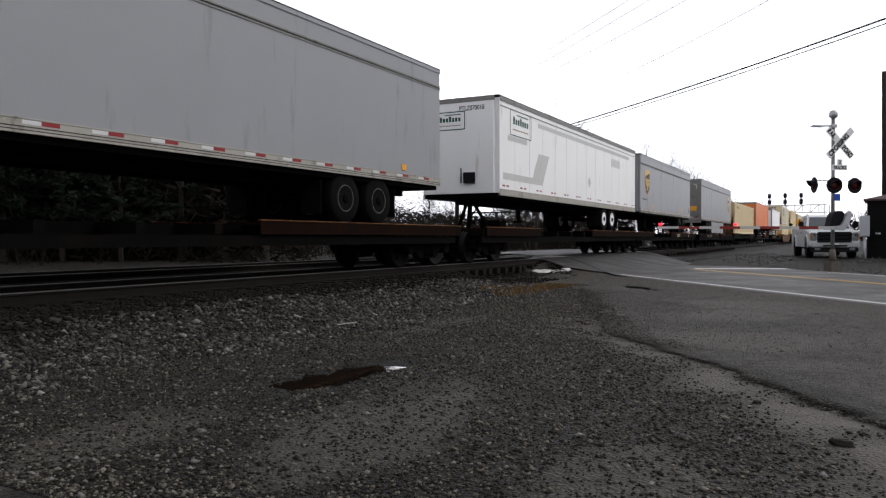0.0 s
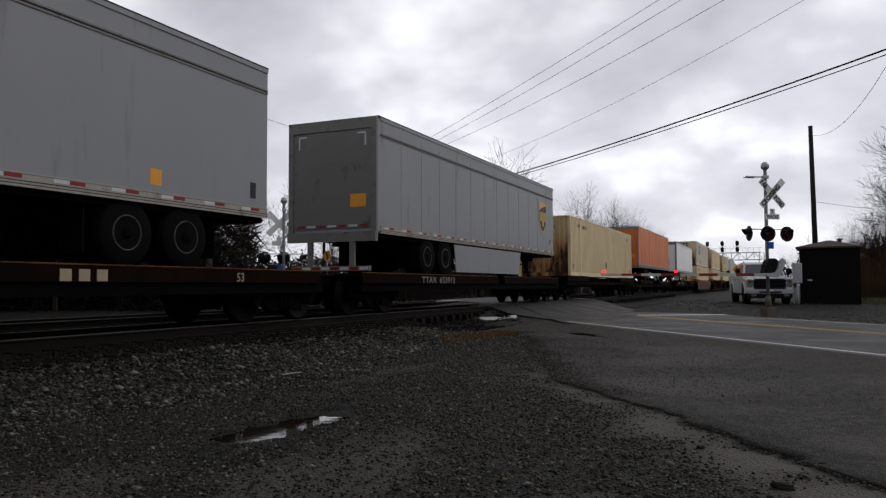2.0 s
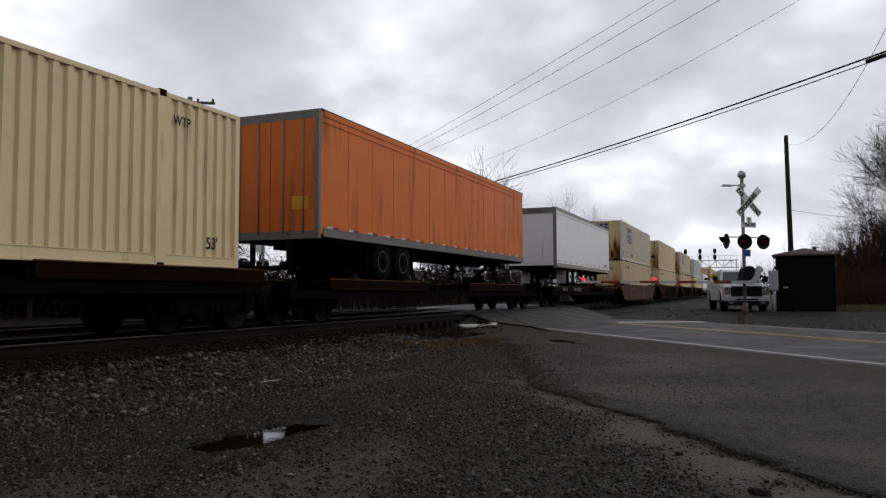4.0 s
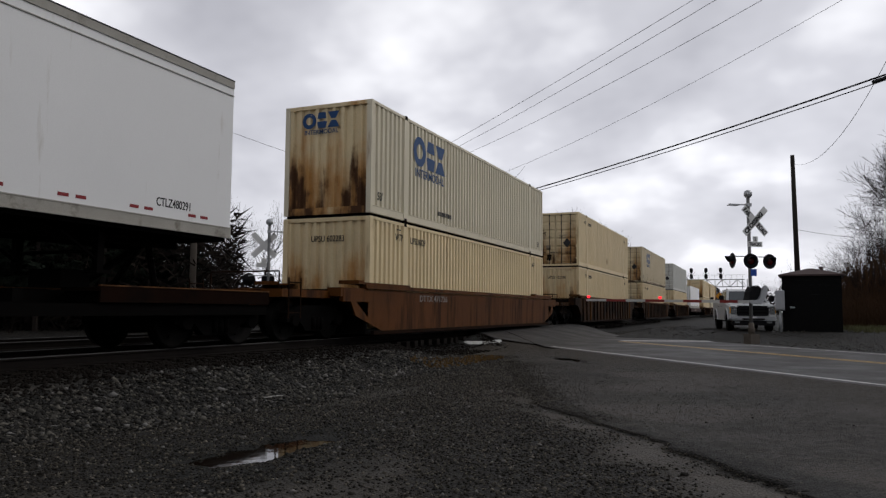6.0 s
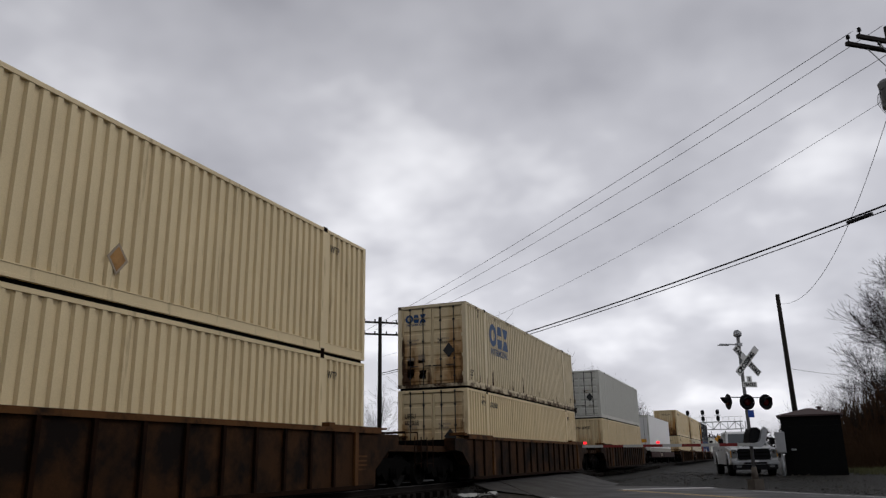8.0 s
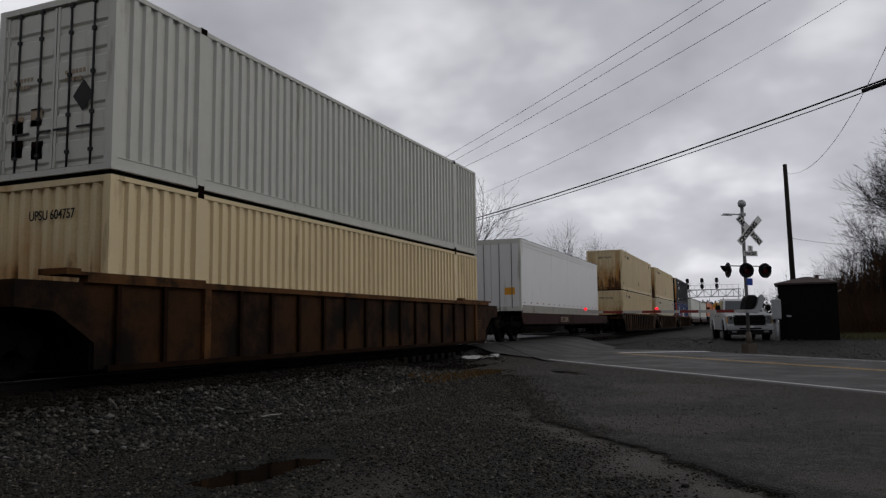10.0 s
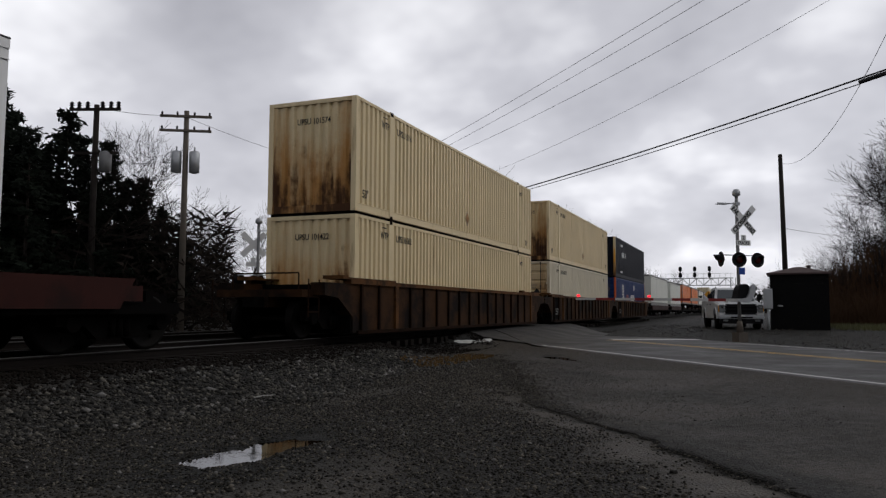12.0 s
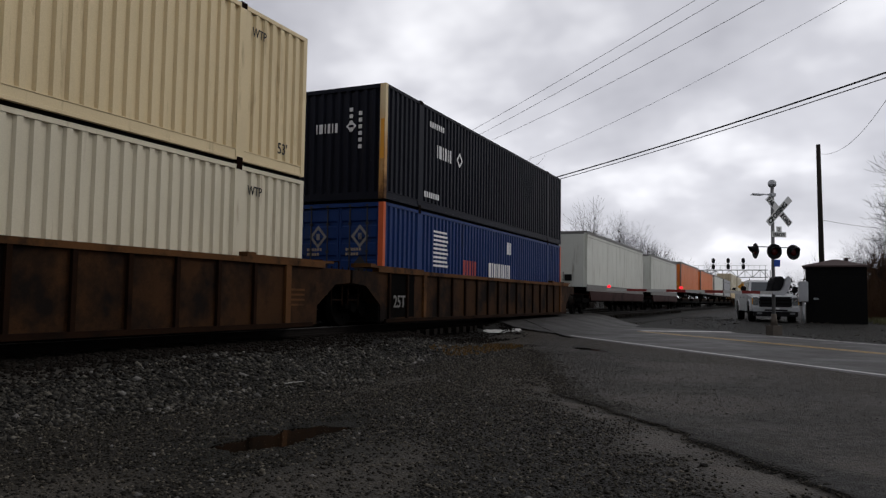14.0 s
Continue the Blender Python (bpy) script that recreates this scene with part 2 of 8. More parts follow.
    "shed_roof": surface("brown_roof_shingle", (0.055, 0.036, 0.034), 0.85, vary=0.25, grain=25, bump=0.5),
    "truck_white": surface("white_truck_paint", (0.56, 0.57, 0.57), 0.25, vary=0.03, dirt=(0.35, 0.33, 0.3), dirt_amount=0.1),
    "headlamp": surface("clouded_headlamp_plastic", (0.16, 0.17, 0.17), 0.25, vary=0.1, bump=0),
    "glass": surface("windscreen_glass", (0.06, 0.07, 0.075), 0.05, vary=0.05, bump=0, spec=1.0),
    "chrome": surface("chrome_trim", (0.6, 0.6, 0.6), 0.15, metal=1.0, vary=0.05, bump=0),
    "bark": surface("grey_brown_bark", (0.028, 0.023, 0.020), 0.9, vary=0.25, scale=6, bump=0.4, spec=0.06),
    "twig": surface("bare_twigs", (0.016, 0.0125, 0.011), 0.9, vary=0.3, bump=0, spec=0.06),
    "needle": surface("conifer_needles", (0.0062, 0.0090, 0.0058), 0.8, vary=0.35, scale=0.6, bump=0, spec=0.06),
    "brush": surface("dry_brown_brush", (0.042, 0.023, 0.012), 0.9, vary=0.35, bump=0, spec=0.06),
    "grass": surface("winter_grass", (0.10, 0.10, 0.045), 0.9, vary=0.3, bump=0),
    "weed": surface("dry_ochre_weeds", (0.11, 0.065, 0.022), 0.9, vary=0.3, bump=0),
    "line_white": surface("worn_white_road_paint", (0.60, 0.59, 0.57), 0.65, vary=0.15, dirt=(0.06, 0.057, 0.052), dirt_amount=0.12, dirt_scale=9),
    "line_yellow": surface("worn_yellow_road_paint", (0.50, 0.32, 0.09), 0.6, vary=0.12, dirt=(0.07, 0.066, 0.06), dirt_amount=0.06, dirt_scale=7),
    "concrete": surface("pale_concrete", (0.34, 0.33, 0.31), 0.85, vary=0.15, dirt=(0.2, 0.19, 0.17), dirt_amount=0.2),
    "pale_slab": surface("weathered_pale_concrete", (0.55, 0.55, 0.52), 0.85, vary=0.18, scale=5, dirt=(0.2, 0.19, 0.16), dirt_amount=0.12, dirt_scale=6, bump=0.4),
    "stone": surface("limestone_ballast", (0.029, 0.0268, 0.0222), 0.7, vary=0.2, scale=20, per_piece=0.95, bump=0.5, skew=4.0),
    "gravel": surface("dark_wet_gravel", (0.043, 0.0385, 0.0310), 0.65, vary=0.25, scale=20, per_piece=0.9, bump=0.3, spec=0.1, skew=3.2),
    "clod": surface("dark_muddy_gravel", (0.016, 0.0145, 0.0125), 0.75, vary=0.3, scale=6, per_piece=0.85, bump=0.4, spec=0.1, skew=2.5),
    "pale_stone": surface("pale_limestone", (0.12, 0.115, 0.108), 0.7, vary=0.2, scale=20, per_piece=0.5, bump=0.3),
    "woods": surface("dark_woodland", (0.014, 0.011, 0.009), 0.9, vary=0.4, scale=0.4, bump=0, per_piece=0.5, spec=0.05),
    "house": surface("pale_house_siding", (0.35, 0.35, 0.34), 0.7, vary=0.08),
}


def field(n, l, op, a, b=None, c=None):
    """A maths node over sockets or numbers."""
    k = n.new("ShaderNodeMath")
    k.operation = op
    for i, v in enumerate((a, b, c)):
        if v is None:
            continue
        if isinstance(v, (int, float)):
            k.inputs[i].default_value = v
        else:
            l.new(v, k.inputs[i])
    return k.outputs[0]


def ramp(n, l, value, low, high, to_low=0.0, to_high=1.0):
    k = n.new("ShaderNodeMapRange")
    k.interpolation_type = "SMOOTHSTEP"
    for key, v in (("From Min", low), ("From Max", high), ("To Min", to_low), ("To Max", to_high)):
        k.inputs[key].default_value = v
    l.new(value, k.inputs["Value"])
    return k.outputs[0]


def speckle(n, l, x, y, z, scale, detail, rough=0.6):
    v = n.new("ShaderNodeCombineXYZ")
    for i, k in enumerate((x, y, z)):
        if isinstance(k, (int, float)):
            v.inputs[i].default_value = k
        else:
            l.new(k, v.inputs[i])
    t = n.new("ShaderNodeTexNoise")
    t.inputs["Scale"].default_value, t.inputs["Detail"].default_value, t.inputs["Roughness"].default_value = scale, detail, rough
    l.new(v.outputs[0], t.inputs["Vector"])
    return t.outputs["Fac"]


def stained(name, paint, tint, rust, amount, drips=False, seat=None):
    """Container paint with rust that has run down: soft orange veils and dark brown runs; drips: short runs from the rails alone."""
    m = bpy.data.materials.new(name)
    m.use_nodes = True
    n, l = m.node_tree.nodes, m.node_tree.links
    b = n["Principled BSDF"]
    tc, sep, oi = n.new("ShaderNodeTexCoord"), n.new("ShaderNodeSeparateXYZ"), n.new("ShaderNodeObjectInfo")
    l.new(tc.outputs["Object"], sep.inputs[0])
    x, y, z = sep.outputs
    own = field(n, l, "MULTIPLY", oi.outputs["Random"], 61.0) if seat is None else field(n, l, "ADD", seat, 0.0)
    xo = field(n, l, "ADD", x, own)
    grain = speckle(n, l, xo, y, z, 38, 4)
    patch = speckle(n, l, xo, y, z, 1.6, 7, 0.7)
    if drips:
        run = speckle(n, l, own, y, 0.0, 3.4, 3, 0.75)
        reach = ramp(n, l, run, 0.50, 0.72, 0.0, 0.95)
        low = field(n, l, "SUBTRACT", field(n, l, "ADD", reach, 0.17), z)
        run2 = speckle(n, l, own, y, 7.0, 2.6, 3, 0.75)
        reach2 = ramp(n, l, run2, 0.55, 0.75, 0.0, 0.55)
        high = field(n, l, "SUBTRACT", field(n, l, "ADD", reach2, z), 2.84)
        dark = field(n, l, "MAXIMUM", ramp(n, l, low, 0.0, 0.10), ramp(n, l, high, 0.0, 0.08))
        dark = field(n, l, "MULTIPLY", dark, ramp(n, l, patch, 0.38, 0.58))
        spots = ramp(n, l, speckle(n, l, own, y, field(n, l, "MULTIPLY", z, 0.35), 6.5, 5, 0.7), 0.70, 0.78)
        dark = field(n, l, "MAXIMUM", dark, spots)
        veil = ramp(n, l, speckle(n, l, own, y, field(n, l, "MULTIPLY", z, 0.15), 2.2, 4), 0.50, 0.80, 0.0, 0.4)
    else:
        fall = ramp(n, l, z, 2.75, 0.15)
        wide = speckle(n, l, xo, 0.0, field(n, l, "MULTIPLY", z, 0.13), 1.9, 3)
        thin = speckle(n, l, xo, 4.0, field(n, l, "MULTIPLY", z, 0.20), 3.6, 5, 0.55)
        side = ramp(n, l, field(n, l, "ABSOLUTE", x), 0.35, 1.05, 0.0, 0.16)
        a = field(n, l, "MULTIPLY_ADD", fall, 0.42 * amount, field(n, l, "MULTIPLY_ADD", patch, 0.45, field(n, l, "MULTIPLY_ADD", wide, 0.9, side)))
        veil = ramp(n, l, a, 0.74, 1.16)
        d = field(n, l, "MULTIPLY_ADD", fall, 0.46 * amount, field(n, l, "MULTIPLY_ADD", patch, 0.5, field(n, l, "MULTIPLY_ADD", thin, 1.25, side)))
        dark = ramp(n, l, d, 1.20, 1.50)
    tone = n.new("ShaderNodeVectorMath"); tone.operation = "SCALE"; tone.inputs[0].default_value = paint
    l.new(ramp(n, l, field(n, l, "MULTIPLY_ADD", grain, 0.4, field(n, l, "MULTIPLY", patch, 0.6)), 0.3, 0.7, 0.86, 1.1), tone.inputs["Scale"])
    col = tone.outputs[0]
    for fac, shade in ((veil, tint), (dark, rust)):
        mx = n.new("ShaderNodeMix"); mx.data_type = "RGBA"
        l.new(fac, mx.inputs["Factor"]); l.new(col, mx.inputs["A"])
        mx.inputs["B"].default_value = (*shade, 1)
        col = mx.outputs["Result"]
    l.new(col, b.inputs["Base Color"])
    l.new(field(n, l, "MULTIPLY_ADD", dark, 0.3, 0.52), b.inputs["Roughness"])
    b.inputs["Specular IOR Level"].default_value = 0.22
    bp = n.new("ShaderNodeBump"); bp.inputs["Strength"].default_value, bp.inputs["Distance"].default_value = 0.2, 0.01
    l.new(grain, bp.inputs["Height"]); l.new(bp.outputs[0], b.inputs["Normal"])
    return m


M["cream_rust"] = stained("rust_stained_cream_paint", (0.58, 0.44, 0.24), (0.33, 0.175, 0.06), (0.045, 0.020, 0.009), 1.1)
M["cream_stain"] = stained("orange_stained_cream_paint", (0.64, 0.525, 0.32), (0.40, 0.205, 0.060), (0.06, 0.026, 0.010), 0.98)
for key, seat in (("door_scar", 3.7), ("door_scar_b", 17.3)):
    M[key] = stained("rust_blotched_cream_paint", (0.60, 0.49, 0.30), (0.33, 0.185, 0.07), (0.05, 0.024, 0.011), 0.9, seat=seat)
M["cream_scar"] = stained("rust_dripped_cream_paint", (0.60, 0.51, 0.34), (0.40, 0.29, 0.15), (0.05, 0.025, 0.013), 1.0, drips=True)


# ---------- mesh tools ----------
def box(bm, x0, x1, y0, y1, z0, z1, m=None):
    vs = [bm.verts.new(v) for v in ((x0, y0, z0), (x1, y0, z0), (x1, y1, z0), (x0, y1, z0), (x0, y0, z1), (x1, y0, z1), (x1, y1, z1), (x0, y1, z1))]
    if m is not None:
        for v in vs:
            v.co = m @ v.co
    for f in ((3, 2, 1, 0), (4, 5, 6, 7), (0, 1, 5, 4), (1, 2, 6, 5), (2, 3, 7, 6), (3, 0, 4, 7)):
        bm.faces.new([vs[i] for i in f])
    return vs


def tube(bm, p0, p1, r0, r1=None, seg=10, caps=True):
    p0, p1 = Vector(p0), Vector(p1)
    r1 = r0 if r1 is None else r1
    q = (p1 - p0).to_track_quat("Z", "Y")
    rings = []
    for p, r in ((p0, r0), (p1, r1)):
        rings.append([bm.verts.new(p + q @ Vector((r * math.cos(a), r * math.sin(a), 0))) for a in (2 * math.pi * i / seg for i in range(seg))])
    for i in range(seg):
        f = bm.faces.new((rings[0][i], rings[0][(i + 1) % seg], rings[1][(i + 1) % seg], rings[1][i]))
        f.smooth = seg > 5
    if caps:
        bm.faces.new(rings[0][::-1])
        bm.faces.new(rings[1])


def extrude(bm, pts, lo, hi, axis="x"):
    """A prism over a polygon; pts in the two other axes, in order."""
    def place(p, k):
        return {"x": (k, p[0], p[1]), "y": (p[0], k, p[1]), "z": (p[0], p[1], k)}[axis]
    a = [bm.verts.new(place(p, lo)) for p in pts]
    b = [bm.verts.new(place(p, hi)) for p in pts]
    n = len(pts)
    bm.faces.new(a)
    bm.faces.new(b[::-1])
    for i in range(n):
        bm.faces.new((a[i], b[i], b[(i + 1) % n], a[(i + 1) % n]))
    bmesh.ops.recalc_face_normals(bm, faces=bm.faces)


def lathe(bm, profile, axis_point, axis="x", seg=20):
    """Turns (radius, along) pairs round an axis."""
    rings = []
    for r, k in profile:
        ring = []
        for i in range(seg):
            c, s = r * math.cos(2 * math.pi * i / seg), r * math.sin(2 * math.pi * i / seg)
            d = {"x": (k, c, s), "y": (c, k, s), "z": (c, s, k)}[axis]
            ring.append(bm.verts.new(Vector(axis_point) + Vector(d)))
        rings.append(ring)
    for a, b in zip(rings, rings[1:]):
        for i in range(seg):
            bm.faces.new((a[i], a[(i + 1) % seg], b[(i + 1) % seg], b[i])).smooth = True
    bm.faces.new(rings[0])
    bm.faces.new(rings[-1])
    bmesh.ops.recalc_face_normals(bm, faces=bm.faces)


def mesh_of(name, bm, material):
    me = bpy.data.meshes.new(name)
    bm.to_mesh(me)
    bm.free()
    me.materials.append(M[material])
    return me


def part(name, bm, material, parent, label=""):
    ob = new(name, mesh_of(name, bm, material))
    ob.parent = parent
    if label:
        ob["label"] = label
    return ob


def thing(name, label, category, m=None, group="", kind=""):
    ob = new(name)
    ob.empty_display_size = 0.2
    if m is not None:
        ob.matrix_world = m
    return tagged(ob, label, category, group, kind)


def solid(name, bm, material, label, category, m=None, group="", kind=""):
    ob = new(name, mesh_of(name, bm, material))
    if m is not None:
        ob.matrix_world = m
    return tagged(ob, label, category, group, kind)


def lettering(name, text, size, material, parent, m, label="", squeeze=1.0, bold=0.012):
    """Built-in font, turned into a thin mesh; the text's lower left corner stands at m."""
    cu = bpy.data.curves.new(name, "FONT")
    cu.body, cu.size, cu.extrude, cu.offset = text, size, 0.002, size * bold
    tmp = bpy.data.objects.new(name, cu)
    me = bpy.data.meshes.new_from_object(tmp)
    bpy.data.objects.remove(tmp)
    bpy.data.curves.remove(cu)
    me.transform(m @ Matrix.Diagonal((squeeze, 1, 1, 1)))
    me.materials.clear()
    me.materials.append(M[material])
    ob = new(name, me)
    ob.parent = parent
    if label:
        ob["label"] = label
    return ob


SIDE = Matrix(((0, 0, 1, 0), (1, 0, 0, 0), (0, 1, 0, 0), (0, 0, 0, 1)))     # writing on a side that faces +X, reading along +Y
END = Matrix(((1, 0, 0, 0), (0, 0, -1, 0), (0, 1, 0, 0), (0, 0, 0, 1)))     # writing on an end that faces -Y


def on_side(x, y, z):
    return Matrix.Translation((x, y, z)) @ SIDE


def on_end(x, y, z):
    return Matrix.Translation((x, y, z)) @ END


def bars(name, parent, m, widths, height, material, gap=0.3):
    """Illegible or withheld writing: a row of upright plain bars."""
    x = 0.0
    for w in widths:
        bm = bmesh.new()
        box(bm, x, x + w * height, 0, height, -0.001, 0.003, m)
        part(name, bm, material, parent)
        x += (w + gap) * height


# ---------- ground, road and track ----------
TRACK, FAR_TRACK = -10.27, -14.6      # centre lines; the tracks run along Y
RAIL = 0.50                           # top of rail
ROAD_U, ROAD_N = Vector((-0.630, 0.777)), Vector((0.777, 0.630))   # along and across the road


def step(a, b, x):
    k = min(1.0, max(0.0, (x - a) / (b - a)))
    return k * k * (3 - 2 * k)


def shoulder(y):
    return -6.1 - 2.2 * step(14, 21, y) + 0.25 * math.sin(y * 0.9) + 0.12 * math.sin(y * 2.3)


PUDDLES = [(-3.95, 5.58, 0.31, 0.92, -6), (-4.7, 18.9, 0.35, 1.6, 38)]   # x, y, half width, half length, turn


def puddle_depth(x, y):
    d = 0.0
    for px, py, a, b, turn in PUDDLES:
        c, s = math.cos(radians(turn)), math.sin(radians(turn))
        u, v = (x - px) * c + (y - py) * s, -(x - px) * s + (y - py) * c
        q = math.sqrt((u / a) ** 2 + (v / b) ** 2) + 0.45 * noise.noise((x * 3.1, y * 3.1, 4.0)) + 0.2 * noise.noise((x * 9, y * 9, 1.0))
        d = max(d, 0.05 * step(1.5, 0.4, q))
    return d


def height(x, y):
    e = shoulder(y)
    z = 0.31 * step(e, e - 2.0, x) * step(-19.5, -17.5, x)
    z += 0.32 * step(31.5, 37, y) * step(-7, -5, x) - 0.12 * step(60, 90, y) * step(-7, -5, x)
    if -9 < x < 12 and 0 < y < 34:
        k = 1 - step(7.3, 9.2, 0.777 * x + 0.63 * y)
        f = 0.0 if x > apron_edge(y) - 0.1 else 1.0
        z += k * 0.035 * noise.noise((x * 0.55, y * 0.55, 0)) + f * k * 0.012 * noise.noise((x * 2.2, y * 2.2, 3)) + f * k * 0.006 * noise.noise((x * 6, y * 6, 5))
        z -= puddle_depth(x, y)
        z -= 0.035 * step(0.16, 0.02, abs(x - apron_edge(y) + 0.05)) * step(12, 9, y) * min(1.0, max(0.0, 0.45 + 1.7 * noise.noise((y * 1.6, 5, 0))))
    n = 0.777 * x + 0.63 * y
    if x < -5:
        w = step(-6.6, -8.0, x) if y > 20 else 0.0
        z = max(z, (road_height(x) - 0.03) * step(8.7 - 1.2 * w, 9.6 - 1.2 * w, n) * step(20.5, 18.3, n))
        if 10.3 < n < 18.1:
            z = min(z, road_height(x) - 0.03)
    elif 10.3 < n < 18.1:
        z = min(z, -0.03)
    if x < -19:
        z += 0.5 * step(-22, -40, x)
    return z


def apron_edge(y):
    pts = ((-40, 34.0), (0, 4.4), (5.2, 0.5), (7.3, -1.0), (9.3, -2.6), (18, -6.0), (24, -7.0))
    for (y0, x0), (y1, x1) in zip(pts, pts[1:]):
        if y <= y1:
            break
    k = (y - y0) / (y1 - y0)
    return x0 + k * (x1 - x0) + 0.35 * noise.noise((y * 0.8, 1, 0)) + 0.16 * noise.noise((y * 3, 2, 0)) + 0.025 * noise.noise((y * 8, 3, 0))


def lot_wear_shade(x, y):
    """Packed dust along the broken asphalt edge and in old wheel tracks; oil and painted train shade on the track bed.
    """
    # Track bed blackened by oil and by the train's shade, put into the colour.
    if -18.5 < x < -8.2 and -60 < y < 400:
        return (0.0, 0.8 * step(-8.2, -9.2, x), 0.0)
    if 18.0 < 0.777 * x + 0.63 * y and 18 < y < 75 and x > -8.2:
        mud = 0.78 + 0.6 * noise.noise((x * 0.7, y * 0.7, 12)) + 0.4 * noise.noise((x * 2.5, y * 2.5, 13))
        return (0.0, max(0.0, min(0.9, mud)), 0.25)
    if not (-9 < x < 8 and 0 < y < 26):
        return (0.0, 0.0, 0.0)
    d = apron_edge(y) - x
    w = 1.0 + 0.8 * noise.noise((x * 0.6, y * 0.6, 9)) + 0.5 * step(7, 4, y)
    dust = step(w * 1.3, w * 0.5, d) * (1 if d > -0.3 else 0) * step(2, 4, y) * step(12.5, 9.5, y)
    dust *= 0.72 + 0.75 * noise.noise((x * 1.7, y * 1.7, 11))
    track = step(0.14, 0.34, noise.noise((x * 0.9 + 20, y * 0.4, 2)) + 0.12 * noise.noise((x * 5, y * 5, 6))) * 0.5
    edge = min(1.0, max(0.0, 0.5 + 1.5 * noise.noise((y * 1.9, 8, 0))))
    dark = step(0.10, 0.35, noise.noise((x * 0.8, y * 0.6, 15))) * 0.5 + step(0.10 + 0.12 * edge, 0.02, abs(d)) * 0.9 * edge
    for px, py, a, b, turn in PUDDLES[:1]:
        dark = max(dark, 0.85 * step(2.4, 1.1, math.hypot((x - px) / a, (y - py) / b)))
    silt = 0.85 * step(2.6, 0.3, d) * step(7.8, 10.0, y) if d > -0.5 else 0.0
    return (max(0.0, min(1.0, max(dust, track, 0.35 * silt))), max(0.0, min(1.0, dark * (1 - silt))), silt)


def apron_wear(x, y):
    d = x - apron_edge(y)
    n = 0.777 * x + 0.63 * y
    near_edge = step(0.9 + 1.1 * max(-0.4, noise.noise((x * 1.4, y * 1.4, 3))), 0.02, d) * step(11, 6.5, y)
    brown = step(7.6 + 0.8 * noise.noise((x * 0.6, y * 0.6, 4)), 9.3, n) * 0.8
    dust = step(0.05, 0.35, noise.noise((x * 0.45, y * 0.45, 6))) * 0.7 * (1 - near_edge)
    return (min(1.0, max(0.0, dust)), 0.75 * near_edge, brown)


def road_height(x):
    return 0.01 + 0.455 * step(-6.1, -9.4, x) * step(-20.0, -16.0, x)


def spread(dense0, dense1, d, far0, far1):
    """Grid lines: fine between the dense limits, growing outwards."""
    out = [dense0 + d * i for i in range(int((dense1 - dense0) / d) + 1)]
    k, s = out[-1], d
    while k < far1:
        s = min(s * 1.22, 160)
        k += s
        out.append(k)
    k, s, low = out[0], d, []
    while k > far0:
        s = min(s * 1.22, 160)
        k -= s
        low.append(k)
    return low[::-1] + out


def wear_shade(me, wear_of):
    """Wear and painted train shade of the ground, kept on the mesh: packed dust, dark moss, grit and shade, brown silt.
    """
    at = me.color_attributes.new("wear_shade", "FLOAT_COLOR", "POINT")
    at.data.foreach_set("color", [k for v in me.vertices for k in (*wear_of(v.co.x, v.co.y), 1.0)])
    return me


def grid_mesh(name, xs, ys, z_of):
    nx = len(xs)
    verts = [(x, y, z_of(x, y)) for y in ys for x in xs]
    faces = [(j * nx + i, j * nx + i + 1, (j + 1) * nx + i + 1, (j + 1) * nx + i) for j in range(len(ys) - 1) for i in range(nx - 1)]
    me = bpy.data.meshes.new(name)
    me.from_pydata(verts, [], faces)
    me.polygons.foreach_set("use_smooth", [True] * len(faces))
    return me


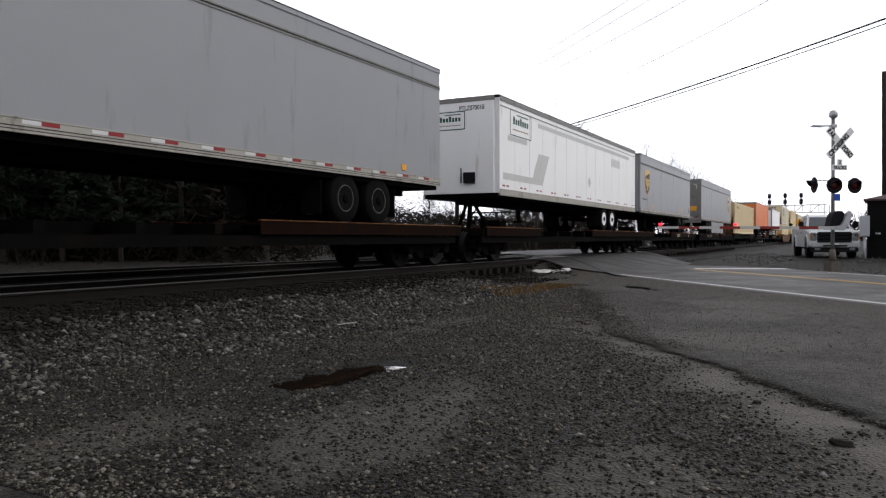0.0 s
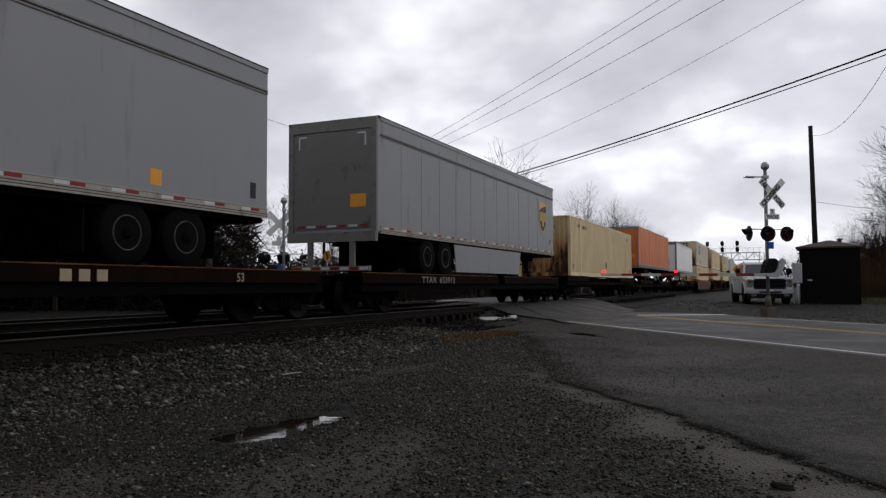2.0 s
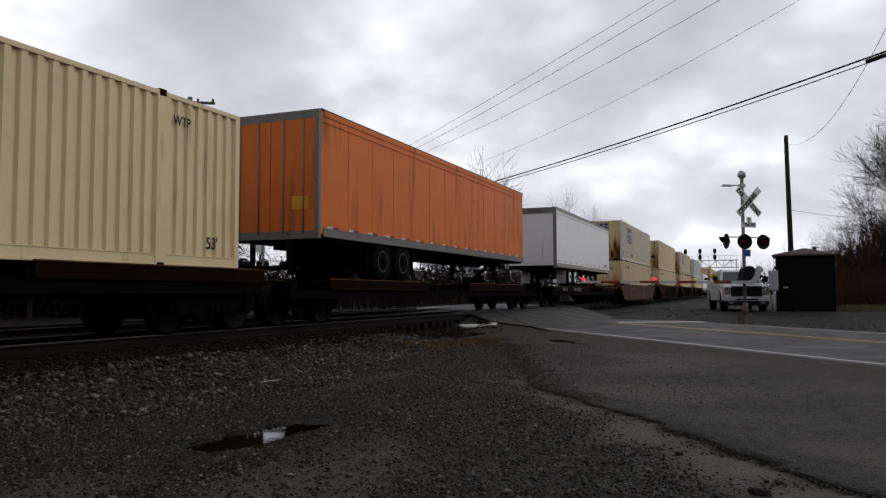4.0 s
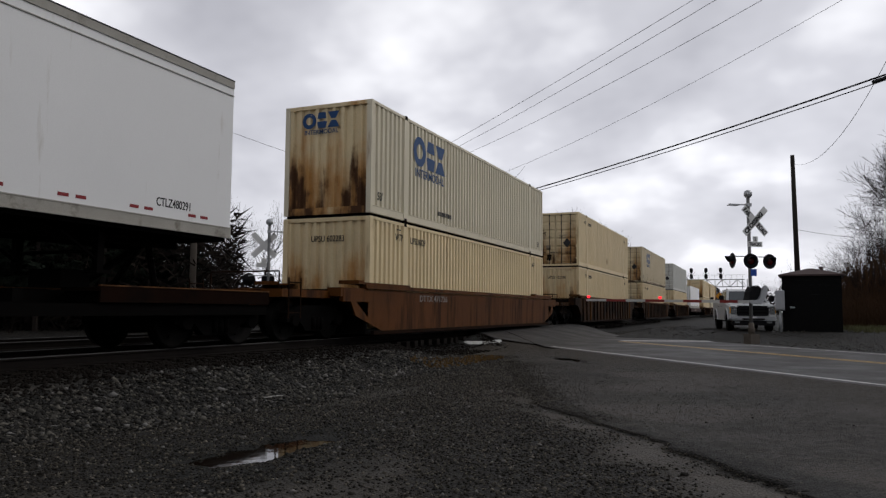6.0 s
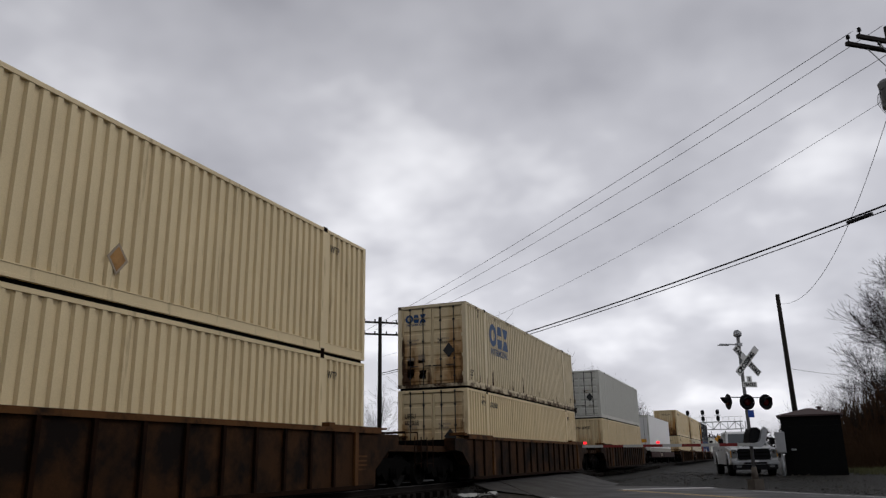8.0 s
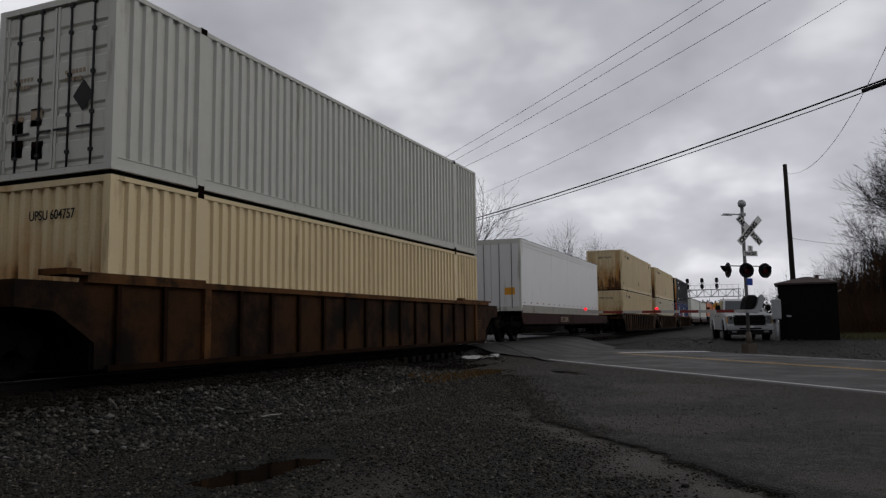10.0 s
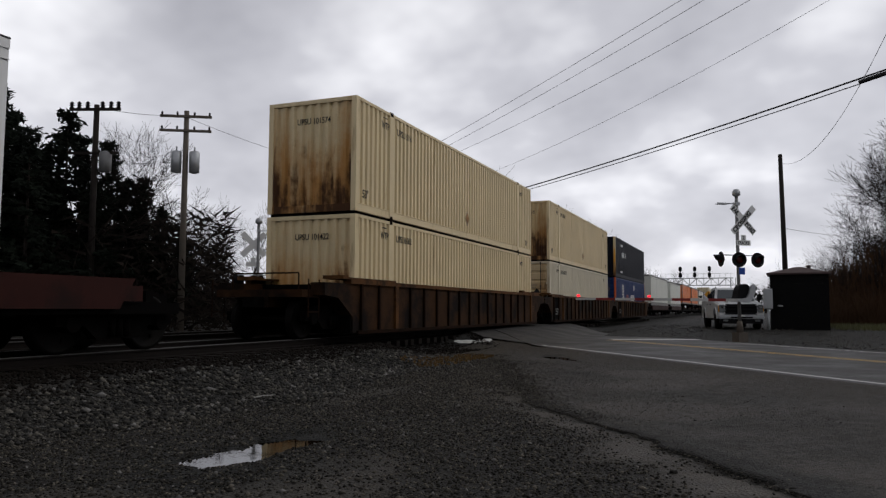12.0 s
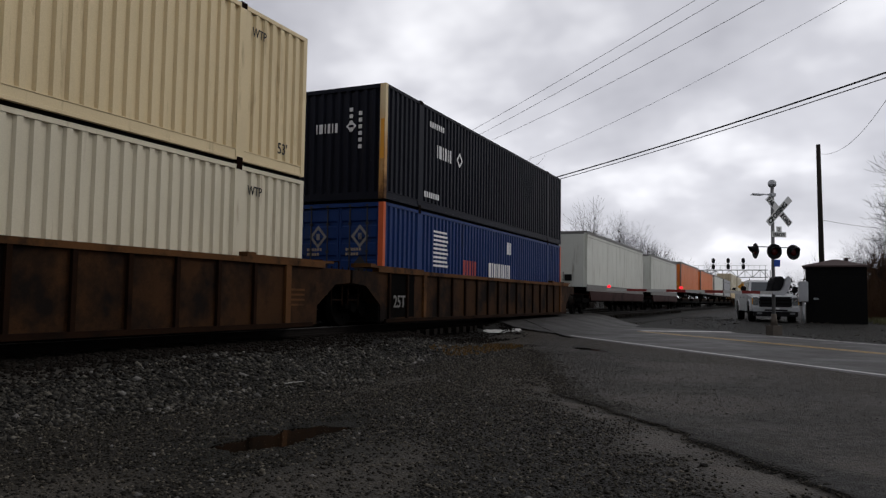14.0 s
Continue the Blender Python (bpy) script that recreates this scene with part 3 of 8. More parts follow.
def ground_material(name, dark, light, cell, low, high, relief, crazed=0.0):
    m = bpy.data.materials.new(name)
    m.use_nodes = True
    n, l = m.node_tree.nodes, m.node_tree.links
    b = n["Principled BSDF"]
    b.inputs["Specular IOR Level"].default_value = 0.2
    tc = n.new("ShaderNodeTexCoord")
    vor = n.new("ShaderNodeTexVoronoi"); vor.inputs["Scale"].default_value = cell
    vor2 = n.new("ShaderNodeTexVoronoi"); vor2.inputs["Scale"].default_value = 90
    big = n.new("ShaderNodeTexNoise"); big.inputs["Scale"].default_value = 0.5; big.inputs["Detail"].default_value = 6; big.inputs["Roughness"].default_value = 0.6
    mid = n.new("ShaderNodeTexNoise"); mid.inputs["Scale"].default_value = 4.5; mid.inputs["Detail"].default_value = 5
    for k in (vor, vor2, big, mid):
        l.new(tc.outputs["Object"], k.inputs["Vector"])
    r1 = n.new("ShaderNodeValToRGB")
    r1.color_ramp.elements[0].position, r1.color_ramp.elements[0].color = 0.32, (*dark, 1)
    r1.color_ramp.elements[1].position, r1.color_ramp.elements[1].color = 0.66, (*light, 1)
    dust = r1.color_ramp.elements.new(0.78)
    dust.color = (light[0] * 1.8, light[1] * 1.75, light[2] * 1.6, 1)
    l.new(big.outputs["Fac"], r1.inputs[0])
    sepc = n.new("ShaderNodeSeparateColor")
    l.new(vor.outputs["Color"], sepc.inputs[0])
    stone = n.new("ShaderNodeMapRange"); stone.inputs["To Min"].default_value, stone.inputs["To Max"].default_value = low, high
    l.new(sepc.outputs[0], stone.inputs["Value"])
    dk = n.new("ShaderNodeMapRange"); dk.inputs["From Max"].default_value = 0.5; dk.inputs["To Min"].default_value, dk.inputs["To Max"].default_value = 1.1, 0.55
    l.new(vor.outputs["Distance"], dk.inputs["Value"])
    mm = n.new("ShaderNodeMath"); mm.operation = "MULTIPLY"
    l.new(stone.outputs[0], mm.inputs[0]); l.new(dk.outputs[0], mm.inputs[1])
    sc = n.new("ShaderNodeVectorMath"); sc.operation = "SCALE"
    l.new(r1.outputs[0], sc.inputs[0]); l.new(mm.outputs[0], sc.inputs["Scale"])
    at = n.new("ShaderNodeAttribute"); at.attribute_name = "wear_shade"
    ws = n.new("ShaderNodeSeparateColor"); l.new(at.outputs["Color"], ws.inputs[0])
    col = sc.outputs[0]
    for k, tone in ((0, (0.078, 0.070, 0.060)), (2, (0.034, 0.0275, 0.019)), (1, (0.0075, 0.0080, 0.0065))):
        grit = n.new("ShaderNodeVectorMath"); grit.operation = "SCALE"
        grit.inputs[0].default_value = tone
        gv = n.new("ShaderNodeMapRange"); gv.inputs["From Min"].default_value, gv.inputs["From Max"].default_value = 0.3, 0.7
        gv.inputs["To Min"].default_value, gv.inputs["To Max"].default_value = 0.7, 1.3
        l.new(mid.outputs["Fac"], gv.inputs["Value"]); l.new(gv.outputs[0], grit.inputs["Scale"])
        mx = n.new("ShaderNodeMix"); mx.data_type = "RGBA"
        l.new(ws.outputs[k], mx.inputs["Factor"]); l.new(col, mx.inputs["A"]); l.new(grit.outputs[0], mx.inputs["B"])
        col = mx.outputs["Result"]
    if crazed:
        bend = n.new("ShaderNodeVectorMath"); bend.operation = "MULTIPLY_ADD"; bend.inputs[1].default_value = (0.16, 0.16, 0)
        l.new(mid.outputs["Color"], bend.inputs[0]); l.new(tc.outputs["Object"], bend.inputs[2])
        for size, gap in ((crazed, 0.05), (crazed * 2.7, 0.09)):
            plates = n.new("ShaderNodeTexVoronoi"); plates.feature = "DISTANCE_TO_EDGE"; plates.inputs["Scale"].default_value = size
            l.new(bend.outputs[0], plates.inputs["Vector"])
            line = ramp(n, l, plates.outputs["Distance"], 0.0, gap, 1.0, 0.0)
            line = field(n, l, "MULTIPLY", line, ramp(n, l, big.outputs["Fac"], 0.40, 0.58, 0.1, 0.75))
            mx = n.new("ShaderNodeMix"); mx.data_type = "RGBA"
            l.new(line, mx.inputs["Factor"]); l.new(col, mx.inputs["A"]); mx.inputs["B"].default_value = (0.007, 0.0065, 0.0055, 1)
            col = mx.outputs["Result"]
    l.new(col, b.inputs["Base Color"])
    rr = n.new("ShaderNodeMapRange"); rr.inputs["From Min"].default_value, rr.inputs["From Max"].default_value = 0.35, 0.65
    rr.inputs["To Min"].default_value, rr.inputs["To Max"].default_value = 0.66, 0.8
    l.new(mid.outputs["Fac"], rr.inputs["Value"]); l.new(rr.outputs[0], b.inputs["Roughness"])
    bp = n.new("ShaderNodeBump"); bp.inputs["Strength"].default_value = relief; bp.inputs["Distance"].default_value = 0.02
    l.new(vor.outputs["Distance"], bp.inputs["Height"]); bp.invert = True
    bp2 = n.new("ShaderNodeBump"); bp2.inputs["Strength"].default_value = 0.5; bp2.inputs["Distance"].default_value = 0.008
    l.new(vor2.outputs["Distance"], bp2.inputs["Height"]); bp2.invert = True
    l.new(bp.outputs[0], bp2.inputs["Normal"]); l.new(bp2.outputs[0], b.inputs["Normal"])
    return m


def asphalt_material(name, dark, light, wet):
    m = bpy.data.materials.new(name)
    m.use_nodes = True
    n, l = m.node_tree.nodes, m.node_tree.links
    b = n["Principled BSDF"]
    b.inputs["Specular IOR Level"].default_value = 0.2
    tc = n.new("ShaderNodeTexCoord")
    big = n.new("ShaderNodeTexNoise"); big.inputs["Scale"].default_value = 0.7; big.inputs["Detail"].default_value = 7; big.inputs["Roughness"].default_value = 0.62
    fine = n.new("ShaderNodeTexNoise"); fine.inputs["Scale"].default_value = 120; fine.inputs["Detail"].default_value = 2
    crack = n.new("ShaderNodeTexVoronoi"); crack.feature = "DISTANCE_TO_EDGE"; crack.inputs["Scale"].default_value = 0.55
    warp = n.new("ShaderNodeTexNoise"); warp.inputs["Scale"].default_value = 1.6; warp.inputs["Detail"].default_value = 5
    l.new(tc.outputs["Object"], warp.inputs["Vector"])
    wv = n.new("ShaderNodeVectorMath"); wv.operation = "MULTIPLY_ADD"; wv.inputs[1].default_value = (1.4, 1.4, 0)
    l.new(warp.outputs["Color"], wv.inputs[0]); l.new(tc.outputs["Object"], wv.inputs[2])
    l.new(wv.outputs[0], crack.inputs["Vector"])
    for k in (big, fine):
        l.new(tc.outputs["Object"], k.inputs["Vector"])
    r1 = n.new("ShaderNodeValToRGB")
    r1.color_ramp.elements[0].position, r1.color_ramp.elements[0].color = 0.35, (*dark, 1)
    r1.color_ramp.elements[1].position, r1.color_ramp.elements[1].color = 0.68, (*light, 1)
    l.new(big.outputs["Fac"], r1.inputs[0])
    fr = n.new("ShaderNodeMapRange"); fr.inputs["From Min"].default_value, fr.inputs["From Max"].default_value = 0.3, 0.7
    fr.inputs["To Min"].default_value, fr.inputs["To Max"].default_value = 0.7, 1.3
    l.new(fine.outputs["Fac"], fr.inputs["Value"])
    cr = n.new("ShaderNodeMapRange"); cr.inputs["From Min"].default_value, cr.inputs["From Max"].default_value = 0.0, 0.012
    cr.inputs["To Min"].default_value = 0.45
    l.new(crack.outputs["Distance"], cr.inputs["Value"])
    mm = n.new("ShaderNodeMath"); mm.operation = "MULTIPLY"
    l.new(fr.outputs[0], mm.inputs[0]); l.new(cr.outputs[0], mm.inputs[1])
    sc = n.new("ShaderNodeVectorMath"); sc.operation = "SCALE"
    l.new(r1.outputs[0], sc.inputs[0]); l.new(mm.outputs[0], sc.inputs["Scale"])
    l.new(sc.outputs[0], b.inputs["Base Color"])
    rr = n.new("ShaderNodeMapRange"); rr.inputs["From Min"].default_value, rr.inputs["From Max"].default_value = 0.35, 0.65
    rr.inputs["To Min"].default_value, rr.inputs["To Max"].default_value = wet
    l.new(big.outputs["Fac"], rr.inputs["Value"]); l.new(rr.outputs[0], b.inputs["Roughness"])
    bp = n.new("ShaderNodeBump"); bp.inputs["Strength"].default_value = 0.4; bp.inputs["Distance"].default_value = 0.006
    l.new(fine.outputs["Fac"], bp.inputs["Height"]); l.new(bp.outputs[0], b.inputs["Normal"])
    return m


M["ground"] = ground_material("wet_gravel_ground", (0.0068, 0.0060, 0.0049), (0.0265, 0.0235, 0.0192), 42, 0.2, 2.1, 1.0)
M["asphalt"] = asphalt_material("worn_wet_asphalt", (0.0225, 0.0210, 0.0195), (0.040, 0.0375, 0.0345), (0.46, 0.68))
M["apron"] = ground_material("broken_old_asphalt", (0.027, 0.0240, 0.0200), (0.080, 0.0707, 0.0590), 58, 0.25, 2.0, 0.9, crazed=5.5)
M["water"] = surface("still_rain_water", (0.006, 0.0048, 0.0035), 0.04, vary=0.1, grain=7.0, bump=0.05, spec=0.45)


def set_material(me, key):
    me.materials.append(M[key])
    return me


ground = tagged(new("ground", set_material(wear_shade(grid_mesh("ground", spread(-8.9, 4.5, 0.11, -2500, 2500), spread(1.5, 15, 0.11, -1200, 2500), height), lot_wear_shade), "ground")),
                "dark wet gravel and dirt ground", "ground", kind="structure")


def build_apron():
    ys = [-12 + 0.2 * i for i in range(70)] + [2 + 0.06 * i for i in range(200)] + [14 + 0.15 * i for i in range(60)]
    verts, faces, nx = [], [], 70
    for y in ys:
        x0, x1 = apron_edge(y), max(apron_edge(y) + 0.4, (10.15 - 0.630 * y) / 0.777)
        for i in range(nx):
            k = (i / (nx - 1)) ** 1.4
            x = x0 + (x1 - x0) * k
            lift = -0.03 if i == 0 else 0.004 + 0.022 * step(11, 7.5, y) * step(9.5, 8.6, 0.777 * x + 0.63 * y) + 0.027 * step(8.9, 9.9, 0.777 * x + 0.63 * y)
            verts.append((x, y, height(x, y) + lift))
    for j in range(len(ys) - 1):
        for i in range(nx - 1):
            faces.append((j * nx + i, j * nx + i + 1, (j + 1) * nx + i + 1, (j + 1) * nx + i))
    me = bpy.data.meshes.new("pavement")
    me.from_pydata(verts, [], faces)
    me.polygons.foreach_set("use_smooth", [True] * len(faces))
    wear_shade(me, apron_wear)
    return tagged(new("pavement", set_material(me, "apron")), "broken worn asphalt apron beside the road", "pavement", kind="structure")


build_apron()


def strip(name, n0, n1, u0, u1, lift, key, label, category, parent=None, du=0.5, edge=0.0, skirt=False):
    """A strip along the road: n across from the origin, u along it towards the track."""
    cnt = max(2, int((u1 - u0) / du) + 1)
    verts, faces = [], []
    across = max(2, int((n1 - n0) / 0.6) + 1) if n1 - n0 > 1 else 2
    for j in range(cnt):
        u = u0 + (u1 - u0) * j / (cnt - 1)
        for i in range(across):
            n = n0 + (n1 - n0) * i / (across - 1)
            drop = 0.0
            if skirt:
                n = n0 + (n1 - n0) * max(0, min(across - 3, i - 1)) / (across - 3)
                drop = 0.5 if i in (0, across - 1) else 0.0
                n += -0.12 if i == 0 else 0.12 if i == across - 1 else 0.0
            if edge and i in (0, across - 1):
                n += edge * noise.noise((u * 0.9, i, 7)) + edge * 0.4 * noise.noise((u * 4, i, 8))
            x, y = ROAD_U.x * u + ROAD_N.x * n, ROAD_U.y * u + ROAD_N.y * n
            crown = 0.03 * (1 - ((n - 14) / 4.6) ** 2)
            verts.append((x, y, road_height(x) + max(-0.01, crown) + lift - drop))
    for j in range(cnt - 1):
        for i in range(across - 1):
            a = j * across + i
            faces.append((a, a + 1, a + across + 1, a + across))
    me = bpy.data.meshes.new(name)
    me.from_pydata(verts, [], faces)
    bm = bmesh.new()
    bm.from_mesh(me)
    bmesh.ops.recalc_face_normals(bm, faces=bm.faces)
    if bm.faces[:][0].normal.z < 0:
        bmesh.ops.reverse_faces(bm, faces=bm.faces)
    bm.to_mesh(me)
    bm.free()
    ob = new(name, set_material(me, key))
    if parent:
        ob.parent = parent
        return ob
    return tagged(ob, label, category, kind="structure")


road = strip("road", 9.95, 18.3, -70, 140, 0.015, "asphalt", "two-lane wet asphalt road over the crossing", "road", skirt=True)
strip("crossing_flare", 8.45, 10.0, 23.2, 28.0, 0.004, "asphalt", "", "", road, du=0.25, edge=0.12)
strip("edge_line", 10.16, 10.265, -70, 22.6, 0.021, "line_white", "", "", road)
strip("edge_line", 17.55, 17.66, -70, 22.5, 0.021, "line_white", "", "", road)
strip("centre_line", 14.15, 14.26, -70, 25.5, 0.021, "line_yellow", "", "", road)
strip("centre_line", 14.40, 14.51, -70, 25.5, 0.021, "line_yellow", "", "", road)
bm = bmesh.new()
bm.faces.new([bm.verts.new((x, y, road_height(x) + 0.062)) for x, y in ((-4.75, 28.75), (-1.70, 30.25), (-1.98, 30.85), (-5.03, 29.35))])
part("stop_line", bm, "line_white", road)


def build_track(name, centre, y0, y1, ties):
    line = thing(name, "railway track on timber ties", "railway track", kind="structure")
    for side in (-1, 1):
        x = centre + side * 0.7525
        bm = bmesh.new()
        prof = [(-0.07, 0), (0.07, 0), (0.07, 0.012), (0.012, 0.035), (0.012, 0.125), (0.034, 0.135), (0.034, 0.158), (-0.034, 0.158), (-0.034, 0.135), (-0.012, 0.125), (-0.012, 0.035), (-0.07, 0.012)]
        extrude(bm, [(x + a, RAIL - 0.17 + b) for a, b in prof], y0, y1, "y")
        part("rail", bm, "rail_side", line)
        bm = bmesh.new()
        box(bm, x - 0.031, x + 0.031, y0, y1, RAIL - 0.012, RAIL)
        part("rail_head", bm, "rail_top", line)
    bm = bmesh.new()
    box(bm, -1.3, 1.3, -0.115, 0.115, 0, 0.17)
    bmesh.ops.bevel(bm, geom=bm.edges[:], offset=0.012, segments=1, affect="EDGES")
    me = mesh_of("tie", bm, "tie")
    y, n = ties[0], 0
    while y < ties[1]:
        on_road = -1.0 < 0.777 * centre + 0.63 * y - 9.3 and 0.777 * centre + 0.63 * y < 18.6
        if not on_road:
            ob = new("tie", me)
            ob.parent = line
            ob.matrix_local = pose(centre + random.uniform(-0.06, 0.06), y, RAIL - 0.335, 0, 0, random.uniform(-1.2, 1.2))
        y += 0.53
    return line


build_track("railway_track", TRACK, -120, 900, (-2, 75))
build_track("railway_track", FAR_TRACK, -120, 900, (2, 60))

# crossing planks between the rails
bm = bmesh.new()
for c in (TRACK, FAR_TRACK):
    for x0, x1 in ((c - 0.62, c + 0.62),):
        y0, y1 = (9.6 - 0.777 * c) / 0.63, (18.2 - 0.777 * c) / 0.63
        box(bm, x0, x1, y0, y1, RAIL - 0.13, RAIL - 0.008)
solid("crossing_panel", bm, "concrete", "worn concrete panels between the rails", "crossing panel", kind="structure")


def pebbles(name, count, place, size, key, label, seed):
    """Loose stones, each a lumpy eight-sided pebble, joined into one sheet of stuff."""
    rng = np.random.default_rng(seed)
    base = np.array([(1, 0, 0), (0, 1, 0), (-1, 0, 0), (0, -1, 0), (0, 0, 1), (0, 0, -1)], float)
    tri = np.array([(0, 1, 4), (1, 2, 4), (2, 3, 4), (3, 0, 4), (1, 0, 5), (2, 1, 5), (3, 2, 5), (0, 3, 5)])
    spots = [p for p in (place(rng) for _ in range(count)) if p]
    n = len(spots)
    pos = np.array(spots)
    r = rng.uniform(*size, n) * np.where(rng.random(n) < 0.08, 1.6, 1.0)
    v = base[None] * rng.uniform(0.6, 1.25, (n, 6, 3)) + rng.normal(0, 0.18, (n, 6, 3))
    v[:, :, 2] *= 0.65
    ang = rng.uniform(0, 6.28, n)
    c, s = np.cos(ang)[:, None], np.sin(ang)[:, None]
    v = np.stack((v[:, :, 0] * c - v[:, :, 1] * s, v[:, :, 0] * s + v[:, :, 1] * c, v[:, :, 2]), -1) * r[:, None, None]
    v += pos[:, None, :]
    v[:, :, 2] += r[:, None] * 0.25
    faces = (tri[None] + 6 * np.arange(n)[:, None, None]).reshape(-1, 3)
    me = bpy.data.meshes.new(name)
    me.vertices.add(n * 6)
    me.vertices.foreach_set("co", v.reshape(-1))
    me.loops.add(len(faces) * 3)
    me.loops.foreach_set("vertex_index", faces.reshape(-1))
    me.polygons.add(len(faces))
    me.polygons.foreach_set("loop_start", np.arange(len(faces)) * 3)
    me.update(calc_edges=True)
    me.materials.append(M[key])
    return tagged(new(name, me), label, "gravel", kind="stuff")


def lot_spot(rng):
    y = 2.2 + 17 * rng.random() ** 1.6
    x = rng.uniform(max(-1.9 * y, shoulder(y) - 0.3), min(0.35 * y + 1.5, apron_edge(y) + 0.3))
    if puddle_depth(x, y) > 0.024 or rng.random() < 1.05 * lot_wear_shade(x, y)[0]:
        return None
    return (x, y, height(x, y))


def apron_spot(rng):
    y = 3 + 14 * rng.random() ** 1.3
    x = apron_edge(y) - 0.05 + (abs(rng.normal(0, 0.30)) if rng.random() < 0.7 else abs(rng.normal(0, 1.9)))
    return (x, y, height(x, y) + 0.02) if 0.777 * x + 0.63 * y < 9.6 else None


def ballast_spot(rng):
    y = 3.0 + 26 * rng.random() ** 1.4
    e = shoulder(y)
    x = e + 0.6 - 2.5 * rng.random() ** 0.8
    if 0.777 * x + 0.63 * y > 9.3 - 0.95 * step(-6.6, -8.0, x) or x < -7.65 or puddle_depth(x, y) > 0.015:
        return None
    return (x, y, height(x, y))


def oily_shade_spot(rng):
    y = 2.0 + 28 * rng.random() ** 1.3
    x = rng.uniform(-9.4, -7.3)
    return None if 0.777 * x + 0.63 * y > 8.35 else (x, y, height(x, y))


# Oily stones kept extra dark: the shade below the train is in their colour.
pebbles("ballast", 12000, oily_shade_spot, (0.018, 0.040), "tie", "ballast beside the rail, black with oil and painted train shade", 12)
pebbles("gravel", 135000, lot_spot, (0.004, 0.0155), "gravel", "fine dark wet gravel on the lot", 3)
pebbles("gravel", 24000, apron_spot, (0.003, 0.010), "gravel", "loose stones scattered over the asphalt", 5)
pebbles("ballast", 34000, ballast_spot, (0.012, 0.036), "stone", "coarse grey crushed-stone track ballast", 4)


def verge_spot(rng):
    y = 22 + 24 * rng.random()
    x = rng.uniform(-7.5, 9)
    n = 0.777 * x + 0.63 * y
    if n < 18.25 + 0.5 * noise.noise((x, y, 3)) or noise.noise((x * 0.5, y * 0.5, 8)) < rng.uniform(-0.5, 0.25):
        return None
    return (x, y, height(x, y))


pebbles("gravel", 5000, verge_spot, (0.012, 0.04), "gravel", "muddy clods and stones along the road verge", 21)
pebbles("gravel", 2600, verge_spot, (0.015, 0.04), "stone", "grey stones along the road verge", 22)
pebbles("gravel", 700, lot_spot, (0.012, 0.026), "pale_stone", "scattered pale stones on the lot", 9)
pebbles("ballast", 700, ballast_spot, (0.02, 0.045), "pale_stone", "scattered pale stones in the ballast", 10)

for px, py, a, b, turn in PUDDLES:
    bm = bmesh.new()
    pts = [(1.9 * a * math.cos(k), 1.9 * b * math.sin(k)) for k in (2 * math.pi * i / 40 for i in range(40))]
    low = min(height(px + dx * a, py + dy * b) for dx in (-0.3, 0, 0.3) for dy in (-0.4, 0, 0.4))
    bm.faces.new([bm.verts.new((x, y, 0)) for x, y in pts])
    solid("puddle", bm, "water", "still rain puddle in the gravel", "puddle", pose(px, py, low + 0.024, 0, 0, turn), kind="structure")


def broken_slab(x, y, turn, length, width):
    """A worn, uneven concrete slab, thicker towards one end, with chipped edges."""
    bm = bmesh.new()
    n, m = 18, 5
    rows = []
    for i in range(n + 1):
        u = i / n
        half = 0.5 * width * (0.55 + 0.45 * math.sin(math.pi * min(1, 0.12 + u * 0.85))) + 0.05 * noise.noise((u * 7, 1, 3))
        rise = 0.05 + 0.055 * step(0.55, 0.8, u) + 0.02 * noise.noise((u * 9, 4, 1))
        ring = []
        for j in range(m + 1):
            v = j / m * 2 - 1
            px, py = (u - 0.5) * length, v * half + 0.04 * noise.noise((u * 5, 9, 2))
            edge = 1.0 if 0 < j < m and 0 < i < n else 0.0
            ring.append(bm.verts.new((px, py, edge * (rise + 0.025 * noise.noise((px * 9, py * 14, 6))) - 0.03 * (1 - edge))))
        rows.append(ring)
    for a, b in zip(rows, rows[1:]):
        for j in range(m):
            bm.faces.new((a[j], b[j], b[j + 1], a[j + 1]))
    solid("concrete_slab", bm, "pale_slab", "broken pale concrete slab lying in the ballast", "slab", pose(x, y, height(x, y) - 0.07, 0, 0, turn))


broken_slab(-8.35, 23.05, 22, 1.35, 0.62)


def lath(x, y, turn):
    """A thin weathered piece of wood, bowed and split at its ends."""
    bm = bmesh.new()
    rows = []
    for i in range(9):
        u = i / 8
        half, lift = 0.009 * (1 - 0.5 * abs(2 * u - 1) ** 4), 0.040 + 0.004 * math.sin(3.1 * u) + 0.006 * noise.noise((u * 9, 1, 1))
        rows.append([bm.verts.new((0.36 * (u - 0.5), v + 0.012 * math.sin(2.4 * u), lift + w)) for v, w in ((-half, 0), (half, 0), (half, 0.010), (-half, 0.010))])
    for a, b in zip(rows, rows[1:]):
        for i in range(4):
            bm.faces.new((a[i], b[i], b[(i + 1) % 4], a[(i + 1) % 4]))
    bm.faces.new(rows[0]); bm.faces.new(rows[-1][::-1])
    bmesh.ops.recalc_face_normals(bm, faces=bm.faces)
    solid("wood_piece", bm, "concrete", "pale weathered stick lying on the ballast", "stick", pose(x, y, height(x, y) - 0.02, 0, 0, turn))


